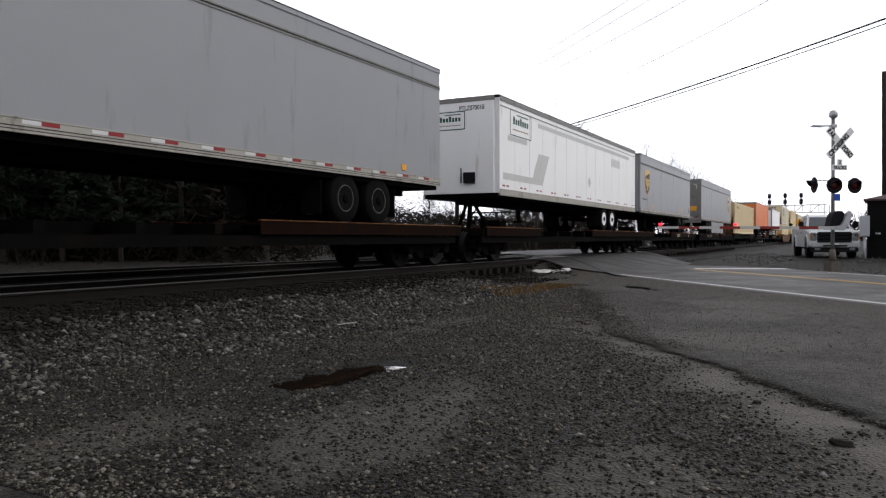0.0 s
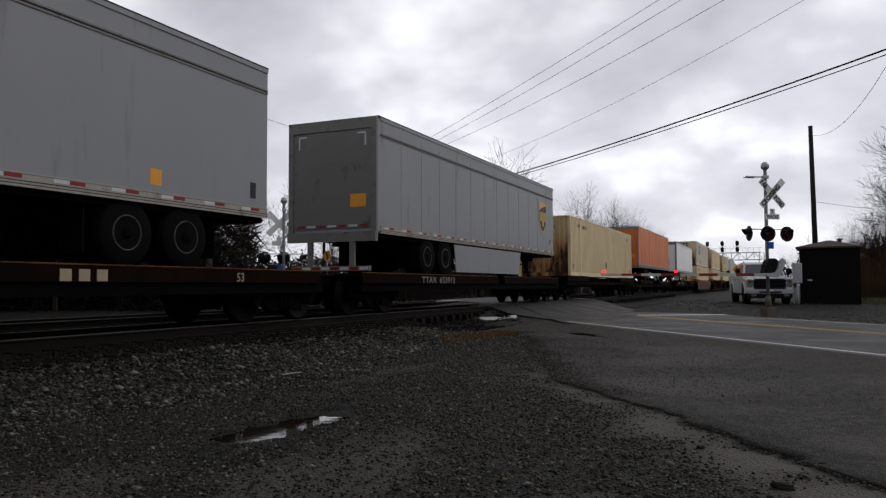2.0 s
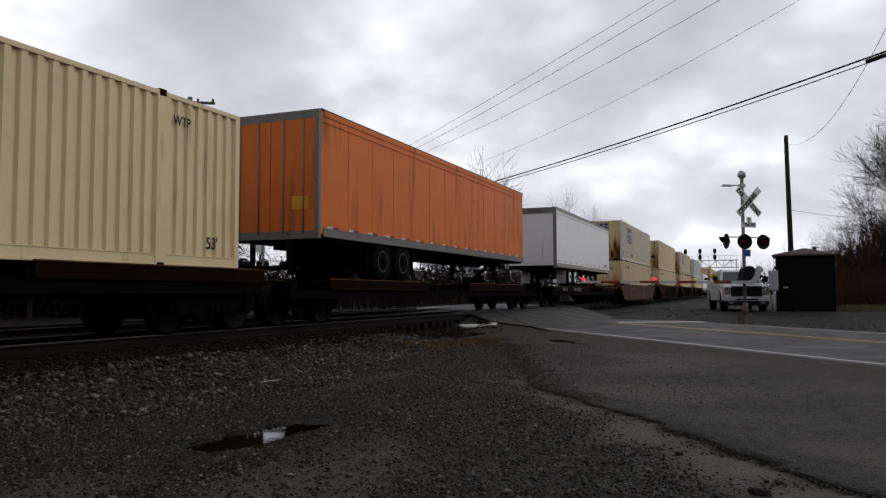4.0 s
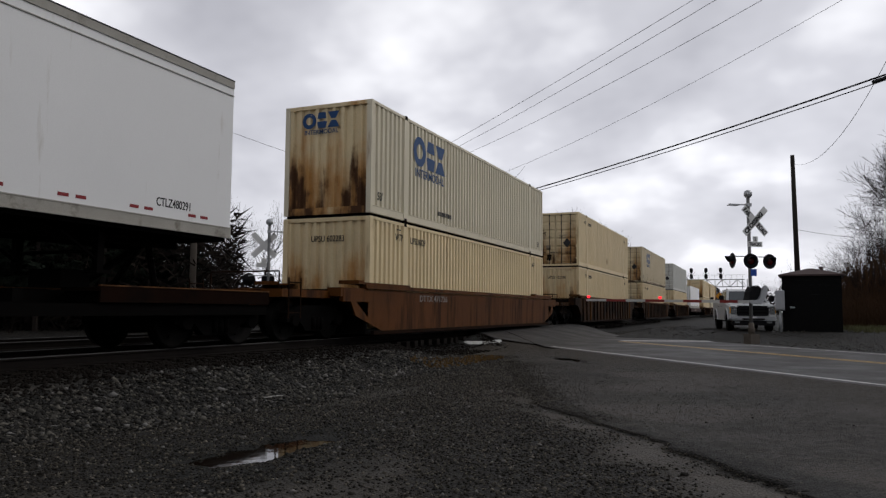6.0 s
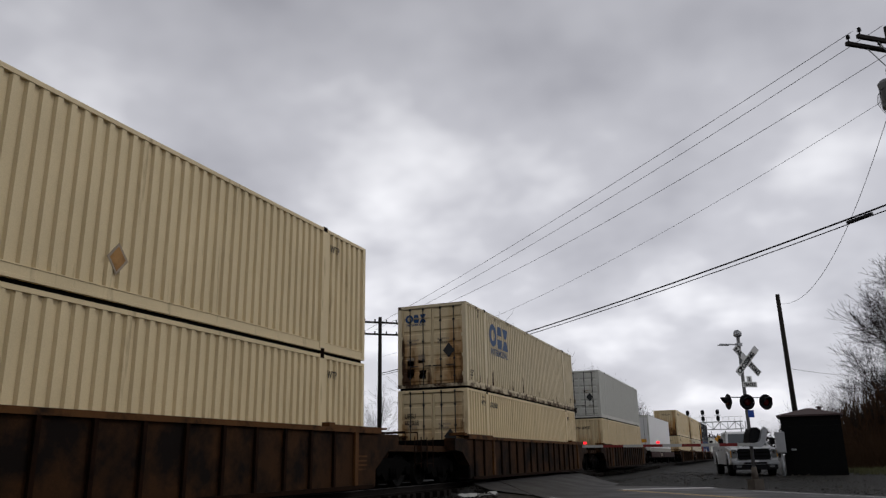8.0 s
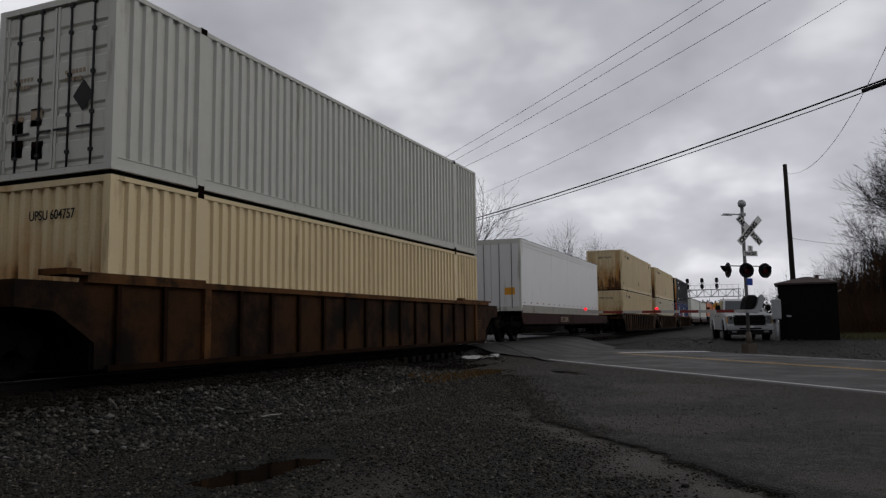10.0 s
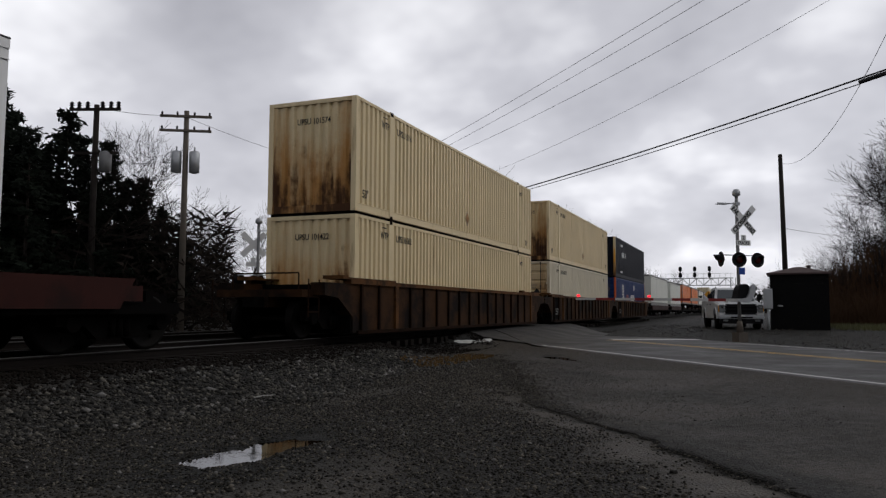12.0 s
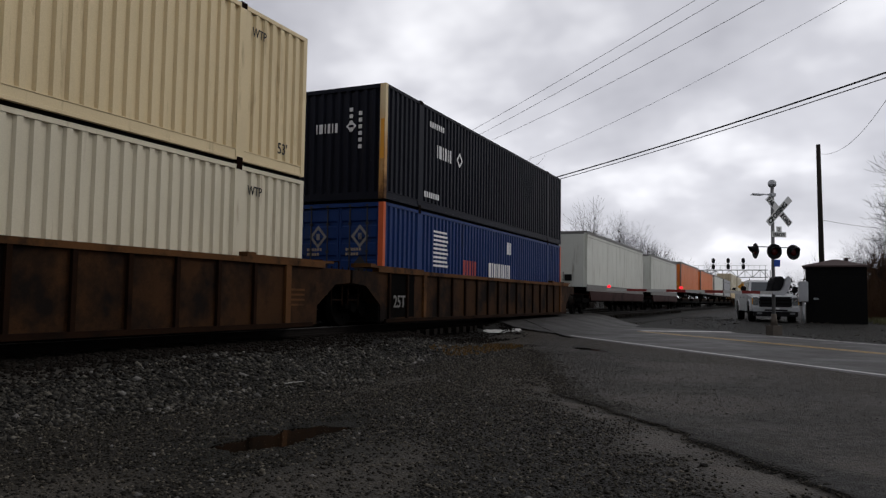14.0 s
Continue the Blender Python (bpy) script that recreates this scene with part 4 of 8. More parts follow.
def asphalt_lump(x, y, turn, a, b, h):
    """A broken-off lump of old asphalt."""
    bm = bmesh.new()
    bmesh.ops.create_icosphere(bm, subdivisions=3, radius=1.0)
    for v in bm.verts:
        k = 1 + 0.3 * noise.noise(v.co * 1.3) + 0.12 * noise.noise(v.co * 4)
        v.co = Vector((v.co.x * a * k, v.co.y * b * k, max(-0.2, min(0.62, v.co.z)) * h * k))
    solid("asphalt_lump", bm, "clod", "dark broken lump of asphalt on dusty ground", "rubble", pose(x, y, height(x, y) + 0.01, 0, 0, turn))


lath(-5.97, 8.42, 76)
asphalt_lump(0.0, 4.86, -12, 0.07, 0.03, 0.04)
asphalt_lump(-0.55, 5.9, 40, 0.035, 0.02, 0.025)
asphalt_lump(0.25, 5.6, 10, 0.04, 0.025, 0.03)


# ---------- the train ----------
NEAR = 1.30        # half width of boxes; the near side faces +X
WHEELS = []        # (wheelset, place on its car, height)
MOVERS = []        # (thing, place along the track at the start, height)


def rides(ob, y, z, x=TRACK):
    ob.matrix_world = pose(x, y, z)
    MOVERS.append((ob, x, y, z))
    return ob


def corrugated(bm, x, y0, y1, z0, z1, out, pitch=0.25, depth=0.05):
    """A trapezoid-corrugated sheet in the YZ plane; out: +1 or -1, the side that it faces."""
    pts, y = [], y0
    n = max(1, round((y1 - y0) / pitch))
    p = (y1 - y0) / n
    for i in range(n):
        pts += [(y, 0), (y + 0.40 * p, 0), (y + 0.52 * p, -depth), (y + 0.88 * p, -depth)]
        y += p
    pts.append((y1, 0))
    a = [bm.verts.new((x + out * d, yy, z0)) for yy, d in pts]
    b = [bm.verts.new((x + out * d, yy, z1)) for yy, d in pts]
    for i in range(len(pts) - 1):
        q = (a[i], a[i + 1], b[i + 1], b[i])
        bm.faces.new(q if out > 0 else q[::-1])


def corrugated_end(bm, x0, x1, y, z0, z1, pitch=0.26, depth=0.07):
    pts, x = [], x0
    n = round((x1 - x0) / pitch)
    p = (x1 - x0) / n
    for i in range(n):
        pts += [(x, 0), (x + 0.34 * p, 0), (x + 0.5 * p, depth), (x + 0.84 * p, depth)]
        x += p
    pts.append((x1, 0))
    a = [bm.verts.new((xx, y + d, z0)) for xx, d in pts]
    b = [bm.verts.new((xx, y + d, z1)) for xx, d in pts]
    for i in range(len(pts) - 1):
        bm.faces.new((a[i], a[i + 1], b[i + 1], b[i]))


def shield(parent, y, z, h, gold="shield_gold", brown="shield_brown"):
    """The parcel carrier's badge as plain shapes."""
    w = h * 0.80
    def outline(k):
        out = [(-0.5 * k, 0.46 * k), (-0.25 * k, 0.5 * k), (0, 0.51 * k), (0.25 * k, 0.5 * k), (0.5 * k, 0.46 * k), (0.5 * k, -0.12 * k), (0.40 * k, -0.27 * k), (0.2 * k, -0.42 * k), (0, -0.5 * k),
               (-0.2 * k, -0.42 * k), (-0.40 * k, -0.27 * k), (-0.5 * k, -0.12 * k)]
        return [(y + a * w, z + b * h) for a, b in out]
    bm = bmesh.new()
    extrude(bm, outline(1.0), NEAR, NEAR + 0.003)
    part("badge", bm, gold, parent, "gold and brown shield badge")
    bm = bmesh.new()
    o = outline(0.9)
    o[:5] = [(o[0][0], z + 0.20 * h), (o[1][0], z + 0.29 * h), (o[2][0], z + 0.33 * h), (o[3][0], z + 0.37 * h), (o[4][0], z + 0.38 * h)]
    extrude(bm, o, NEAR + 0.003, NEAR + 0.006)
    part("badge_field", bm, brown, parent)
    bm = bmesh.new()
    for k, lo in ((-0.36, -0.12), (-0.08, -0.28), (0.19, -0.12)):
        extrude(bm, [(y + k * w, z + 0.17 * h), (y + (k + 0.18) * w, z + 0.17 * h), (y + (k + 0.18) * w, z + lo * h), (y + k * w, z + lo * h)], NEAR + 0.006, NEAR + 0.009)
    part("badge_bars", bm, gold, parent)


def blue_mark(parent, m, h):
    """A heavy blue mark in plain shapes, a ring, two blocks and two wedges; the word below is lettered."""
    bm = bmesh.new()
    seg, cx, cy = 30, 0.50 * h, 0.5 * h
    ri, ro = 0.25 * h, 0.5 * h
    for i in range(seg):
        a0, a1 = 2 * math.pi * i / seg, 2 * math.pi * (i + 1) / seg
        q = [(cx + r * math.cos(a), cy + r * math.sin(a)) for r, a in ((ri, a0), (ro, a0), (ro, a1), (ri, a1))]
        bm.faces.new([bm.verts.new(m @ Vector((x, yy, 0.003))) for x, yy in q])
    def block(pts):
        bm.faces.new([bm.verts.new(m @ Vector((x * h, yy * h, 0.003))) for x, yy in pts])
    block([(1.08, 0.60), (1.74, 0.60), (1.66, 1.0), (1.16, 1.0)])
    block([(1.14, 0.0), (1.70, 0.0), (1.78, 0.42), (1.06, 0.42)])
    block([(1.84, 1.0), (2.66, 1.0), (2.42, 0.56), (2.08, 0.56)])
    block([(2.08, 0.44), (2.42, 0.44), (2.68, 0.0), (1.82, 0.0)])
    part("logo", bm, "letter_blue", parent, "heavy blue logo")
    lettering("word", "INTERMODAL", 0.40 * h, "letter_blue", parent, m @ Matrix.Translation((0.15 * h, -0.36 * h, 0.002)), squeeze=0.98)


def container(name, label, y, z, body, end="front", end_mat=None, rail_mat=None, marks=(), post=None, code="", end_code="", diamond=True, logo=None, h=2.9, length=16.15):
    """A 53-foot box: posts and rails, corrugated sides, leading end as doors or a corrugated front."""
    c = rides(thing(name, label, "container", group="containers on the train"), y, z)
    if z < 1:
        h = 2.82       # lower box; the locks leave a gap above it
    end_mat, rail_mat, post = end_mat or body, rail_mat or body, post or body
    L, W = length, NEAR
    for s in (-1, 1):
        a, b = sorted((s * W, s * (W - 0.07)))
        bm = bmesh.new()
        box(bm, a, b, 0.12, L - 0.12, h - 0.075, h)
        part("top_rail", bm, rail_mat, c)
        for y0, y1 in ((0.12, 1.9), (2.12, L - 2.12), (L - 1.9, L - 0.12)):
            bm = bmesh.new()
            w = s * W
            extrude(bm, [(w, 0.0), (w, 0.05), (w - s * 0.012, 0.055), (w - s * 0.012, 0.185), (w, 0.19), (w, 0.205), (w - s * 0.07, 0.205), (w - s * 0.07, 0.0)], y0, y1, "y")
            part("bottom_rail", bm, rail_mat, c)
    for s in (-1, 1):
        for y0 in (0.0, L - 0.12):
            bm = bmesh.new()
            a, b = sorted((s * W, s * (W - 0.14)))
            box(bm, a, b, y0, y0 + 0.12, 0.0, h)
            part("corner_post", bm, post, c)
        for y0 in (1.9, L - 2.12):
            bm = bmesh.new()
            a, b = sorted((s * (W + 0.003), s * (W - 0.09)))
            box(bm, a, b, y0, y0 + 0.22, 0.0, h + 0.012)
            p = part("lifting_post", bm, rail_mat, c)
            for z0 in (-0.05, h - 0.08):
                bm = bmesh.new()
                a, b = sorted((s * (W + 0.006), s * (W - 0.1)))
                box(bm, a, b, y0 + 0.03, y0 + 0.19, z0, z0 + 0.11)
                part("corner_casting", bm, "flat_rust", p)
    for s in (-1, 1):
        bm = bmesh.new()
        for y0, y1 in ((0.12, 1.9), (2.12, L - 2.12), (L - 1.9, L - 0.12)):
            corrugated(bm, s * (W - 0.012), y0, y1, 0.2, h - 0.075, s)
        part("side_panel", bm, body, c)
    bm = bmesh.new()
    box(bm, -W + 0.07, W - 0.07, 0.06, L - 0.06, h - 0.05, h - 0.015)
    part("roof", bm, rail_mat, c)
    bm = bmesh.new()
    # Upper boxes: dark block added below the frame to stop light through the gap.
    box(bm, -W + 0.07, W - 0.07, 0.06, L - 0.06, -0.07 if z > 3 else 0.03, 0.12)
    part("floor_frame", bm, "under", c)
    bm = bmesh.new()
    box(bm, -W + 0.14, W - 0.14, L - 0.08, L - 0.03, 0.05, h - 0.05)
    part("rear_end", bm, end_mat, c)
    if end == "front":
        bm = bmesh.new()
        corrugated_end(bm, -W + 0.14, W - 0.14, 0.03, 0.18, h - 0.1)
        part("front_panel", bm, end_mat, c)
        bm = bmesh.new()
        box(bm, -W + 0.14, W - 0.14, 0.005, 0.1, 0.0, 0.18)
        part("front_sill", bm, end_mat, c)
        bm = bmesh.new()
        box(bm, -W + 0.14, W - 0.14, 0.005, 0.1, h - 0.1, h)
        part("front_header", bm, end_mat, c)
    else:
        bm = bmesh.new()
        box(bm, -W + 0.14, W - 0.14, 0.005, 0.1, 0.0, 0.10)
        part("door_sill", bm, rail_mat, c)
        bm = bmesh.new()
        box(bm, -W + 0.14, W - 0.14, 0.005, 0.1, h - 0.1, h)
        part("door_header", bm, rail_mat, c)
        for s in (-1, 1):
            bm = bmesh.new()
            x0, x1 = (0.012, W - 0.15) if s > 0 else (-W + 0.15, -0.012)
            box(bm, x0, x1, 0.075, 0.1, 0.12, h - 0.12)
            door = part("door", bm, end_mat, c)
            rise = (h - 0.24) / 6
            for i in range(6):
                zb = 0.12 + rise * i
                bm = bmesh.new()
                extrude(bm, [(0.075, zb + 0.07), (0.04, zb + 0.11), (0.04, zb + rise - 0.05), (0.075, zb + rise - 0.01)], x0 + 0.06, x1 - 0.06)
                part("door_panel", bm, end_mat, door)
            for a, b in ((x0, x0 + 0.05), (x1 - 0.05, x1)):
                bm = bmesh.new()
                box(bm, a, b, 0.035, 0.075, 0.12, h - 0.12)
                part("door_edge", bm, end_mat, door)
            for k in (0.28, 0.72):
                bm = bmesh.new()
                xx = x0 + (x1 - x0) * k
                tube(bm, (xx, 0.022, 0.04), (xx, 0.022, h - 0.04), 0.018, seg=8)
                for zz in (0.35, 0.95, 1.6, 2.3, 2.75):
                    box(bm, xx - 0.035, xx + 0.035, 0.0, 0.045, zz - 0.03, zz + 0.03)
                box(bm, xx, xx + s * -0.3, 0.0, 0.018, 0.72, 0.75)
                part("lock_rod", bm, "dark_rail", door)
            bm = bmesh.new()
            xh = x1 if s > 0 else x0
            for zz in (0.35, 1.0, 1.7, 2.45):
                box(bm, xh - 0.03, xh + 0.03, 0.015, 0.06, zz, zz + 0.12)
            part("hinge", bm, rail_mat, door)
            if s > 0:
                bm = bmesh.new()
                extrude(bm, [(x0 + 0.62, 0.98), (x0 + 0.84, 1.24), (x0 + 0.62, 1.5), (x0 + 0.40, 1.24)], 0.028, 0.032, "y")
                part("placard", bm, "dark_rail", door)
            else:
                for px, pz, key in ((0.2, 0.75, "letter_tan"), (0.62, 0.85, "letter_tan"), (0.2, 0.35, "flat_rust"), (0.66, 0.30, "flat_rust")):
                    bm = bmesh.new()
                    box(bm, x0 + px, x0 + px + 0.26, 0.040, 0.044, pz, pz + 0.3)
                    part("sticker", bm, key, door)
            bars("warning_text", door, on_end(x0 + 0.2, 0.038, 1.62), [0.8] * 6, 0.07, "letter_tan")
            bars("warning_text", door, on_end(x0 + 0.2, 0.038, 1.50), [0.8] * 5, 0.07, "letter_tan")
    light = body in ("black_box", "blue_box")
    ink = "letter_white" if light else "letter_dark"
    if code:
        lettering("code", code, 0.26, ink, c, on_side(W - 0.008, 2.35, h - 0.52), squeeze=0.9)
        lettering("code", "WTP", 0.26, ink, c, on_side(W - 0.008, 1.42, h - 0.50), squeeze=0.8)
        bm = bmesh.new()
        box(bm, W - 0.01, W - 0.005, 1.5, 1.75, h - 0.22, h - 0.19)
        part("code_bar", bm, ink, c)
        lettering("code", "WTP", 0.24, ink, c, on_side(W - 0.008, L - 1.75, h - 0.50), squeeze=0.8)
    if "53" in marks:
        lettering("size_mark", "53'", 0.30, ink, c, on_side(W - 0.008, 0.36, 0.36), squeeze=0.9)
        lettering("size_mark", "53'", 0.30, ink, c, on_side(W - 0.008, L - 0.9, 0.34), squeeze=0.9)
    if "bars" in marks:
        bars("code", c, on_side(W - 0.01, 4.3, 0.42), [0.9, 0.9, 0.9, 0.9, 0.9, 0.9, 0.9], 0.13, ink)
    if diamond:
        bm = bmesh.new()
        extrude(bm, [(8.0, 0.42), (8.22, 0.68), (8.0, 0.94), (7.78, 0.68)], W - 0.011, W - 0.006)
        plate = part("placard", bm, "letter_tan", c)
        bm = bmesh.new()
        extrude(bm, [(8.0, 0.48), (8.16, 0.68), (8.0, 0.88), (7.84, 0.68)], W - 0.006, W - 0.003)
        part("placard_face", bm, "cream_stain", plate)
    if end_code:
        lettering("code", end_code, 0.22, ink, c, on_end(-0.45 if end == "front" else -1.05, 0.024, h - (0.62 if end == "front" else 0.95)), squeeze=0.8)
    if logo == "blue":
        blue_mark(c, on_side(W - 0.008, 2.5, h - 1.22), 0.86)
        blue_mark(c, on_end(-0.78 if end == "front" else -1.02, 0.020 if end == "front" else 0.038, h - (0.62 if end == "front" else 0.62)), 0.42 if end == "front" else 0.30)
    return c


def wheel(bm_t, bm_r, bm_d, x, y, z, r=0.51, w=0.26, dish=0.0):
    lathe(bm_t, [(r * 0.55, -w / 2), (r * 0.94, -w / 2), (r, -w / 2 + 0.03), (r, w / 2 - 0.03), (r * 0.94, w / 2), (r * 0.55, w / 2)], (x, y, z), "x", 22)
    lathe(bm_r, [(r * 0.56, w / 2 - 0.03), (r * 0.55, w / 2 + 0.006), (r * 0.50, w / 2 + 0.006), (r * 0.49, w / 2 - 0.05 + dish)], (x, y, z), "x", 20)
    lathe(bm_d, [(r * 0.49, w / 2 - 0.045 + dish), (r * 0.42, w / 2 - 0.07 + dish), (r * 0.2, w / 2 - 0.09 + dish), (r * 0.18, w / 2 + 0.02), (r * 0.1, w / 2 + 0.03)], (x, y, z), "x", 20)


def trailer(name, label, y, z, body, length=16.15, h=2.9, wheels="back", lead="nose", tape=True, top="alu", seams=True, skirt=False, low=False, tape_gap=0.98, bogie=None, rub=None, white=False, sill=False, flap="tyre"):
    """A road trailer on the train: box with rails and posts, landing gear, tandem bogie. z: floor of the box over the rail bed."""
    c = rides(thing(name, label, "trailer", group="road trailers on the train"), y, z)
    L, W = length, NEAR
    band = body == "grey_trailer"     # these have a double band under the roof and a tall bottom rail
    up = 0.03 if band else 0.0
    down = 0.13 if low else -0.03 if band else 0.0
    bm = bmesh.new()
    vs = box(bm, -W + 0.012, W - 0.012, 0.0, L, 0.0, h - 0.06)
    vert = [e for e in bm.edges if abs(e.verts[0].co.z - e.verts[1].co.z) > 1 and e.verts[0].co.y < 0.1]
    bmesh.ops.bevel(bm, geom=vert, offset=0.14 if lead == "nose" else 0.02, segments=4, affect="EDGES")
    part("body", bm, body, c)
    for s in (-1, 1):
        a, b = sorted((s * (W + 0.006), s * (W - 0.06)))
        bm = bmesh.new()
        box(bm, a, b, 0.16, L, h - (0.10 if band else 0.15), h - 0.02)
        part("top_rail", bm, body if band else top, c)
        if band:
            for z0, z1, o, key in ((h - 0.455, h - 0.425, 0.004, "alu"), (h - 0.488, h - 0.455, -0.006, "dark_rail"), (h - 0.515, h - 0.488, 0.004, "alu")):
                a, b = sorted((s * (W + o), s * (W - 0.06)))
                bm = bmesh.new()
                box(bm, a, b, 0.16, L, z0, z1)
                part("rub_rail", bm, key, c)
        else:
            bm = bmesh.new()
            box(bm, a, b, 0.16, L, h - 0.30, h - 0.285)
            part("rub_rail", bm, top, c)
    bm = bmesh.new()
    box(bm, -W + 0.14, W - 0.14, -0.008, 0.06, h - 0.15, h - 0.02)
    part("front_rail", bm, top, c)
    bm = bmesh.new()
    box(bm, -W - 0.009, W + 0.009, 0.05, L + 0.004, h - 0.019, h + 0.006)
    part("roof", bm, "dark_rail", c)
    for s in (-1, 1):
        bm = bmesh.new()
        w = s * W
        prof = [(w + s * 0.014, -0.075 - down), (w + s * 0.014, -0.045 - down), (w + s * 0.006, -0.043 - down), (w + s * 0.006, 0.098 + up), (w + s * 0.014, 0.10 + up), (w + s * 0.014, 0.118 + up), (w - s * 0.05, 0.118 + up), (w - s * 0.05, -0.075 - down)]
        extrude(bm, prof, 0.16, L, "y")
        part("bottom_rail", bm, rub or ("rail_beige" if band else "alu"), c)
        if band:
            # Dark groove lines of the rail, laid on as thin strips.
            for z0 in (-0.012, 0.030):
                bm = bmesh.new()
                a, b = sorted((s * (W + 0.012), s * (W + 0.004)))
                box(bm, a, b, 0.16, L, z0, z0 + 0.012)
                part("rail_lip", bm, "dark_rail", c)
    if seams:
        for s in (-1, 1):
            bm = bmesh.new()
            a, b = sorted((s * (W - 0.007), s * (W - 0.03)))
            box(bm, a, b, 0.0, 0.03, 0.12 + up, h - 0.27)
            me = mesh_of("seam", bm, body)
            k = 1.3
            while k < L - 0.4:
                ob = new("seam", me)
                ob.parent = c
                ob.location = (0, k, 0)
                k += 1.22
    if tape:
        for key, sh in (("tape_red", 0.0 if tape in ("pairs", "single") else 0.26), ("tape_white", 0.26 if tape == "pairs" else 0.0)):
            if tape in ("pairs", "single") and key == "tape_white":
                continue
            bm = bmesh.new()
            if tape in ("pairs", "single"):
                box(bm, W - 0.012, W - 0.006, 0.0, 0.18, 0.20, 0.25)
            elif band:
                box(bm, W + 0.004, W + 0.009, 0, 0.25, 0.068, 0.122)
            else:
                box(bm, W - 0.012, W - 0.006, 0, 0.24, 0.125, 0.175)
            me = mesh_of("reflective_tape", bm, key)
            k = 0.35 + sh
            while k < L - 0.3:
                ob = new("reflective_tape", me)
                ob.parent = c
                ob.location = (0, k, 0)
                if tape == "pairs":
                    ob = new("reflective_tape", me)
                    ob.parent = c
                    ob.location = (0, k + 0.30, 0)
                k += tape_gap
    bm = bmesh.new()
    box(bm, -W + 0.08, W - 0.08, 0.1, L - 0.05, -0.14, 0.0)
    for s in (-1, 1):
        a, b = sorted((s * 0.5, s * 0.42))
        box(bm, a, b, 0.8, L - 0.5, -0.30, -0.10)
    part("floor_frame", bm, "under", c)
    if lead == "doors":
        for s in (-1, 1):
            bm = bmesh.new()
            x0, x1 = (0.01, W - 0.09) if s > 0 else (-W + 0.09, -0.01)
            box(bm, x0, x1, -0.045, 0.004, 0.06, h - 0.22)
            door = part("door", bm, body, c)
            bm = bmesh.new()
            for k in (0.3, 0.75):
                xx = x0 + (x1 - x0) * k
                tube(bm, (xx, -0.065, 0.0), (xx, -0.065, h - 0.2), 0.016, seg=6)
            part("lock_rod", bm, "alu", door)
            if s > 0:
                bm = bmesh.new()
                extrude(bm, [(x1 - 0.62, 0.55), (x1 - 0.18, 0.55), (x1 - 0.18, 0.85), (x1 - 0.62, 0.85)], -0.052, -0.046, "y")
                part("sticker", bm, "sticker_yellow", door)
        bm = bmesh.new()
        for s in (-1, 1):
            a, b = sorted((s * (W + 0.004), s * (W - 0.09)))
            box(bm, a, b, -0.05, 0.05, -0.12, h - 0.02)
        box(bm, -W + 0.09, W - 0.09, -0.05, 0.05, h - 0.22, h - 0.02)
        box(bm, -W + 0.09, W - 0.09, -0.05, 0.05, -0.12, 0.06)
        part("rear_frame", bm, "alu" if body != "white_trailer" else "dirty_white_trailer", c)
        bm = bmesh.new()
        box(bm, -0.75, 0.75, -0.06, 0.04, -0.82, -0.72)
        for xx in (-0.5, 0.5):
            box(bm, xx - 0.05, xx + 0.05, -0.04, 0.04, -0.72, -0.10)
        part("bumper", bm, "under", c)
    elif lead == "roll":
        bm = bmesh.new()
        n = 3 if sill else 11
        for i in range(n):
            z0 = 0.10 + i * (h - 0.42) / n
            box(bm, -W + 0.16, W - 0.16, -0.03, 0.0, z0 + (0.003 if sill else 0.008), z0 + (h - 0.42) / n)
        part("roll_door", bm, "grey_door" if sill else body, c)
        bm = bmesh.new()
        for s in (-1, 1):
            a, b = sorted((s * (W + 0.004), s * (W - 0.15)))
            box(bm, a, b, -0.05, 0.03, -0.15, h - 0.02)
        box(bm, -W + 0.15, W - 0.15, -0.05, 0.03, h - 0.3, h - 0.02)
        part("rear_frame", bm, "alu", c)
        if not sill:
            lettering("code", "CTLZ480291", 0.17, "letter_dark", c, on_end(-0.1, -0.056, h - 0.22), squeeze=0.8)
        else:
            bm = bmesh.new()
            box(bm, -W, W, -0.10, 0.03, -0.24, -0.0)
            part("rear_sill", bm, "alu", c)
            for k in range(7):
                bm = bmesh.new()
                box(bm, -1.05 + 0.31 * k, -0.80 + 0.31 * k, -0.036, -0.031, 0.03 + 0.10, 0.085 + 0.10)
                part("reflective_tape", bm, ("tape_red", "tape_white")[k % 2], c)
            bm = bmesh.new()
            box(bm, -1.12, 1.12, -0.10, 0.02, -0.97, -0.85)
            part("rear_bumper", bm, "alu", c)
            for k in range(8):
                bm = bmesh.new()
                box(bm, -1.10 + 0.28 * k, -0.86 + 0.28 * k, -0.106, -0.101, -0.945, -0.875)
                part("reflective_tape", bm, ("tape_red", "tape_white")[k % 2], c)
            for s in (-1, 1):
                bm = bmesh.new()
                box(bm, s * 0.62 - 0.07, s * 0.62 + 0.07, -0.08, 0.0, -0.85, -0.24)
                part("bumper_leg", bm, "alu", c)
                x = s * 0.98
                bm = bmesh.new()
                box(bm, x - 0.02, x + 0.02, -0.036, -0.031, h - 0.72, h - 0.42)
                box(bm, min(x, x - s * 0.22), max(x, x - s * 0.22), -0.036, -0.031, h - 0.42, h - 0.38)
                part("corner_tape", bm, "tape_white", c)
            bm = bmesh.new()
            box(bm, 0.55, 1.0, -0.037, -0.031, 0.62, 0.95)
            part("sticker", bm, "sticker_yellow", c)
    else:
        bm = bmesh.new()
        box(bm, -0.25 + 0.45, 0.1 + 0.45, -0.10, 0.02, 0.30, 0.62)
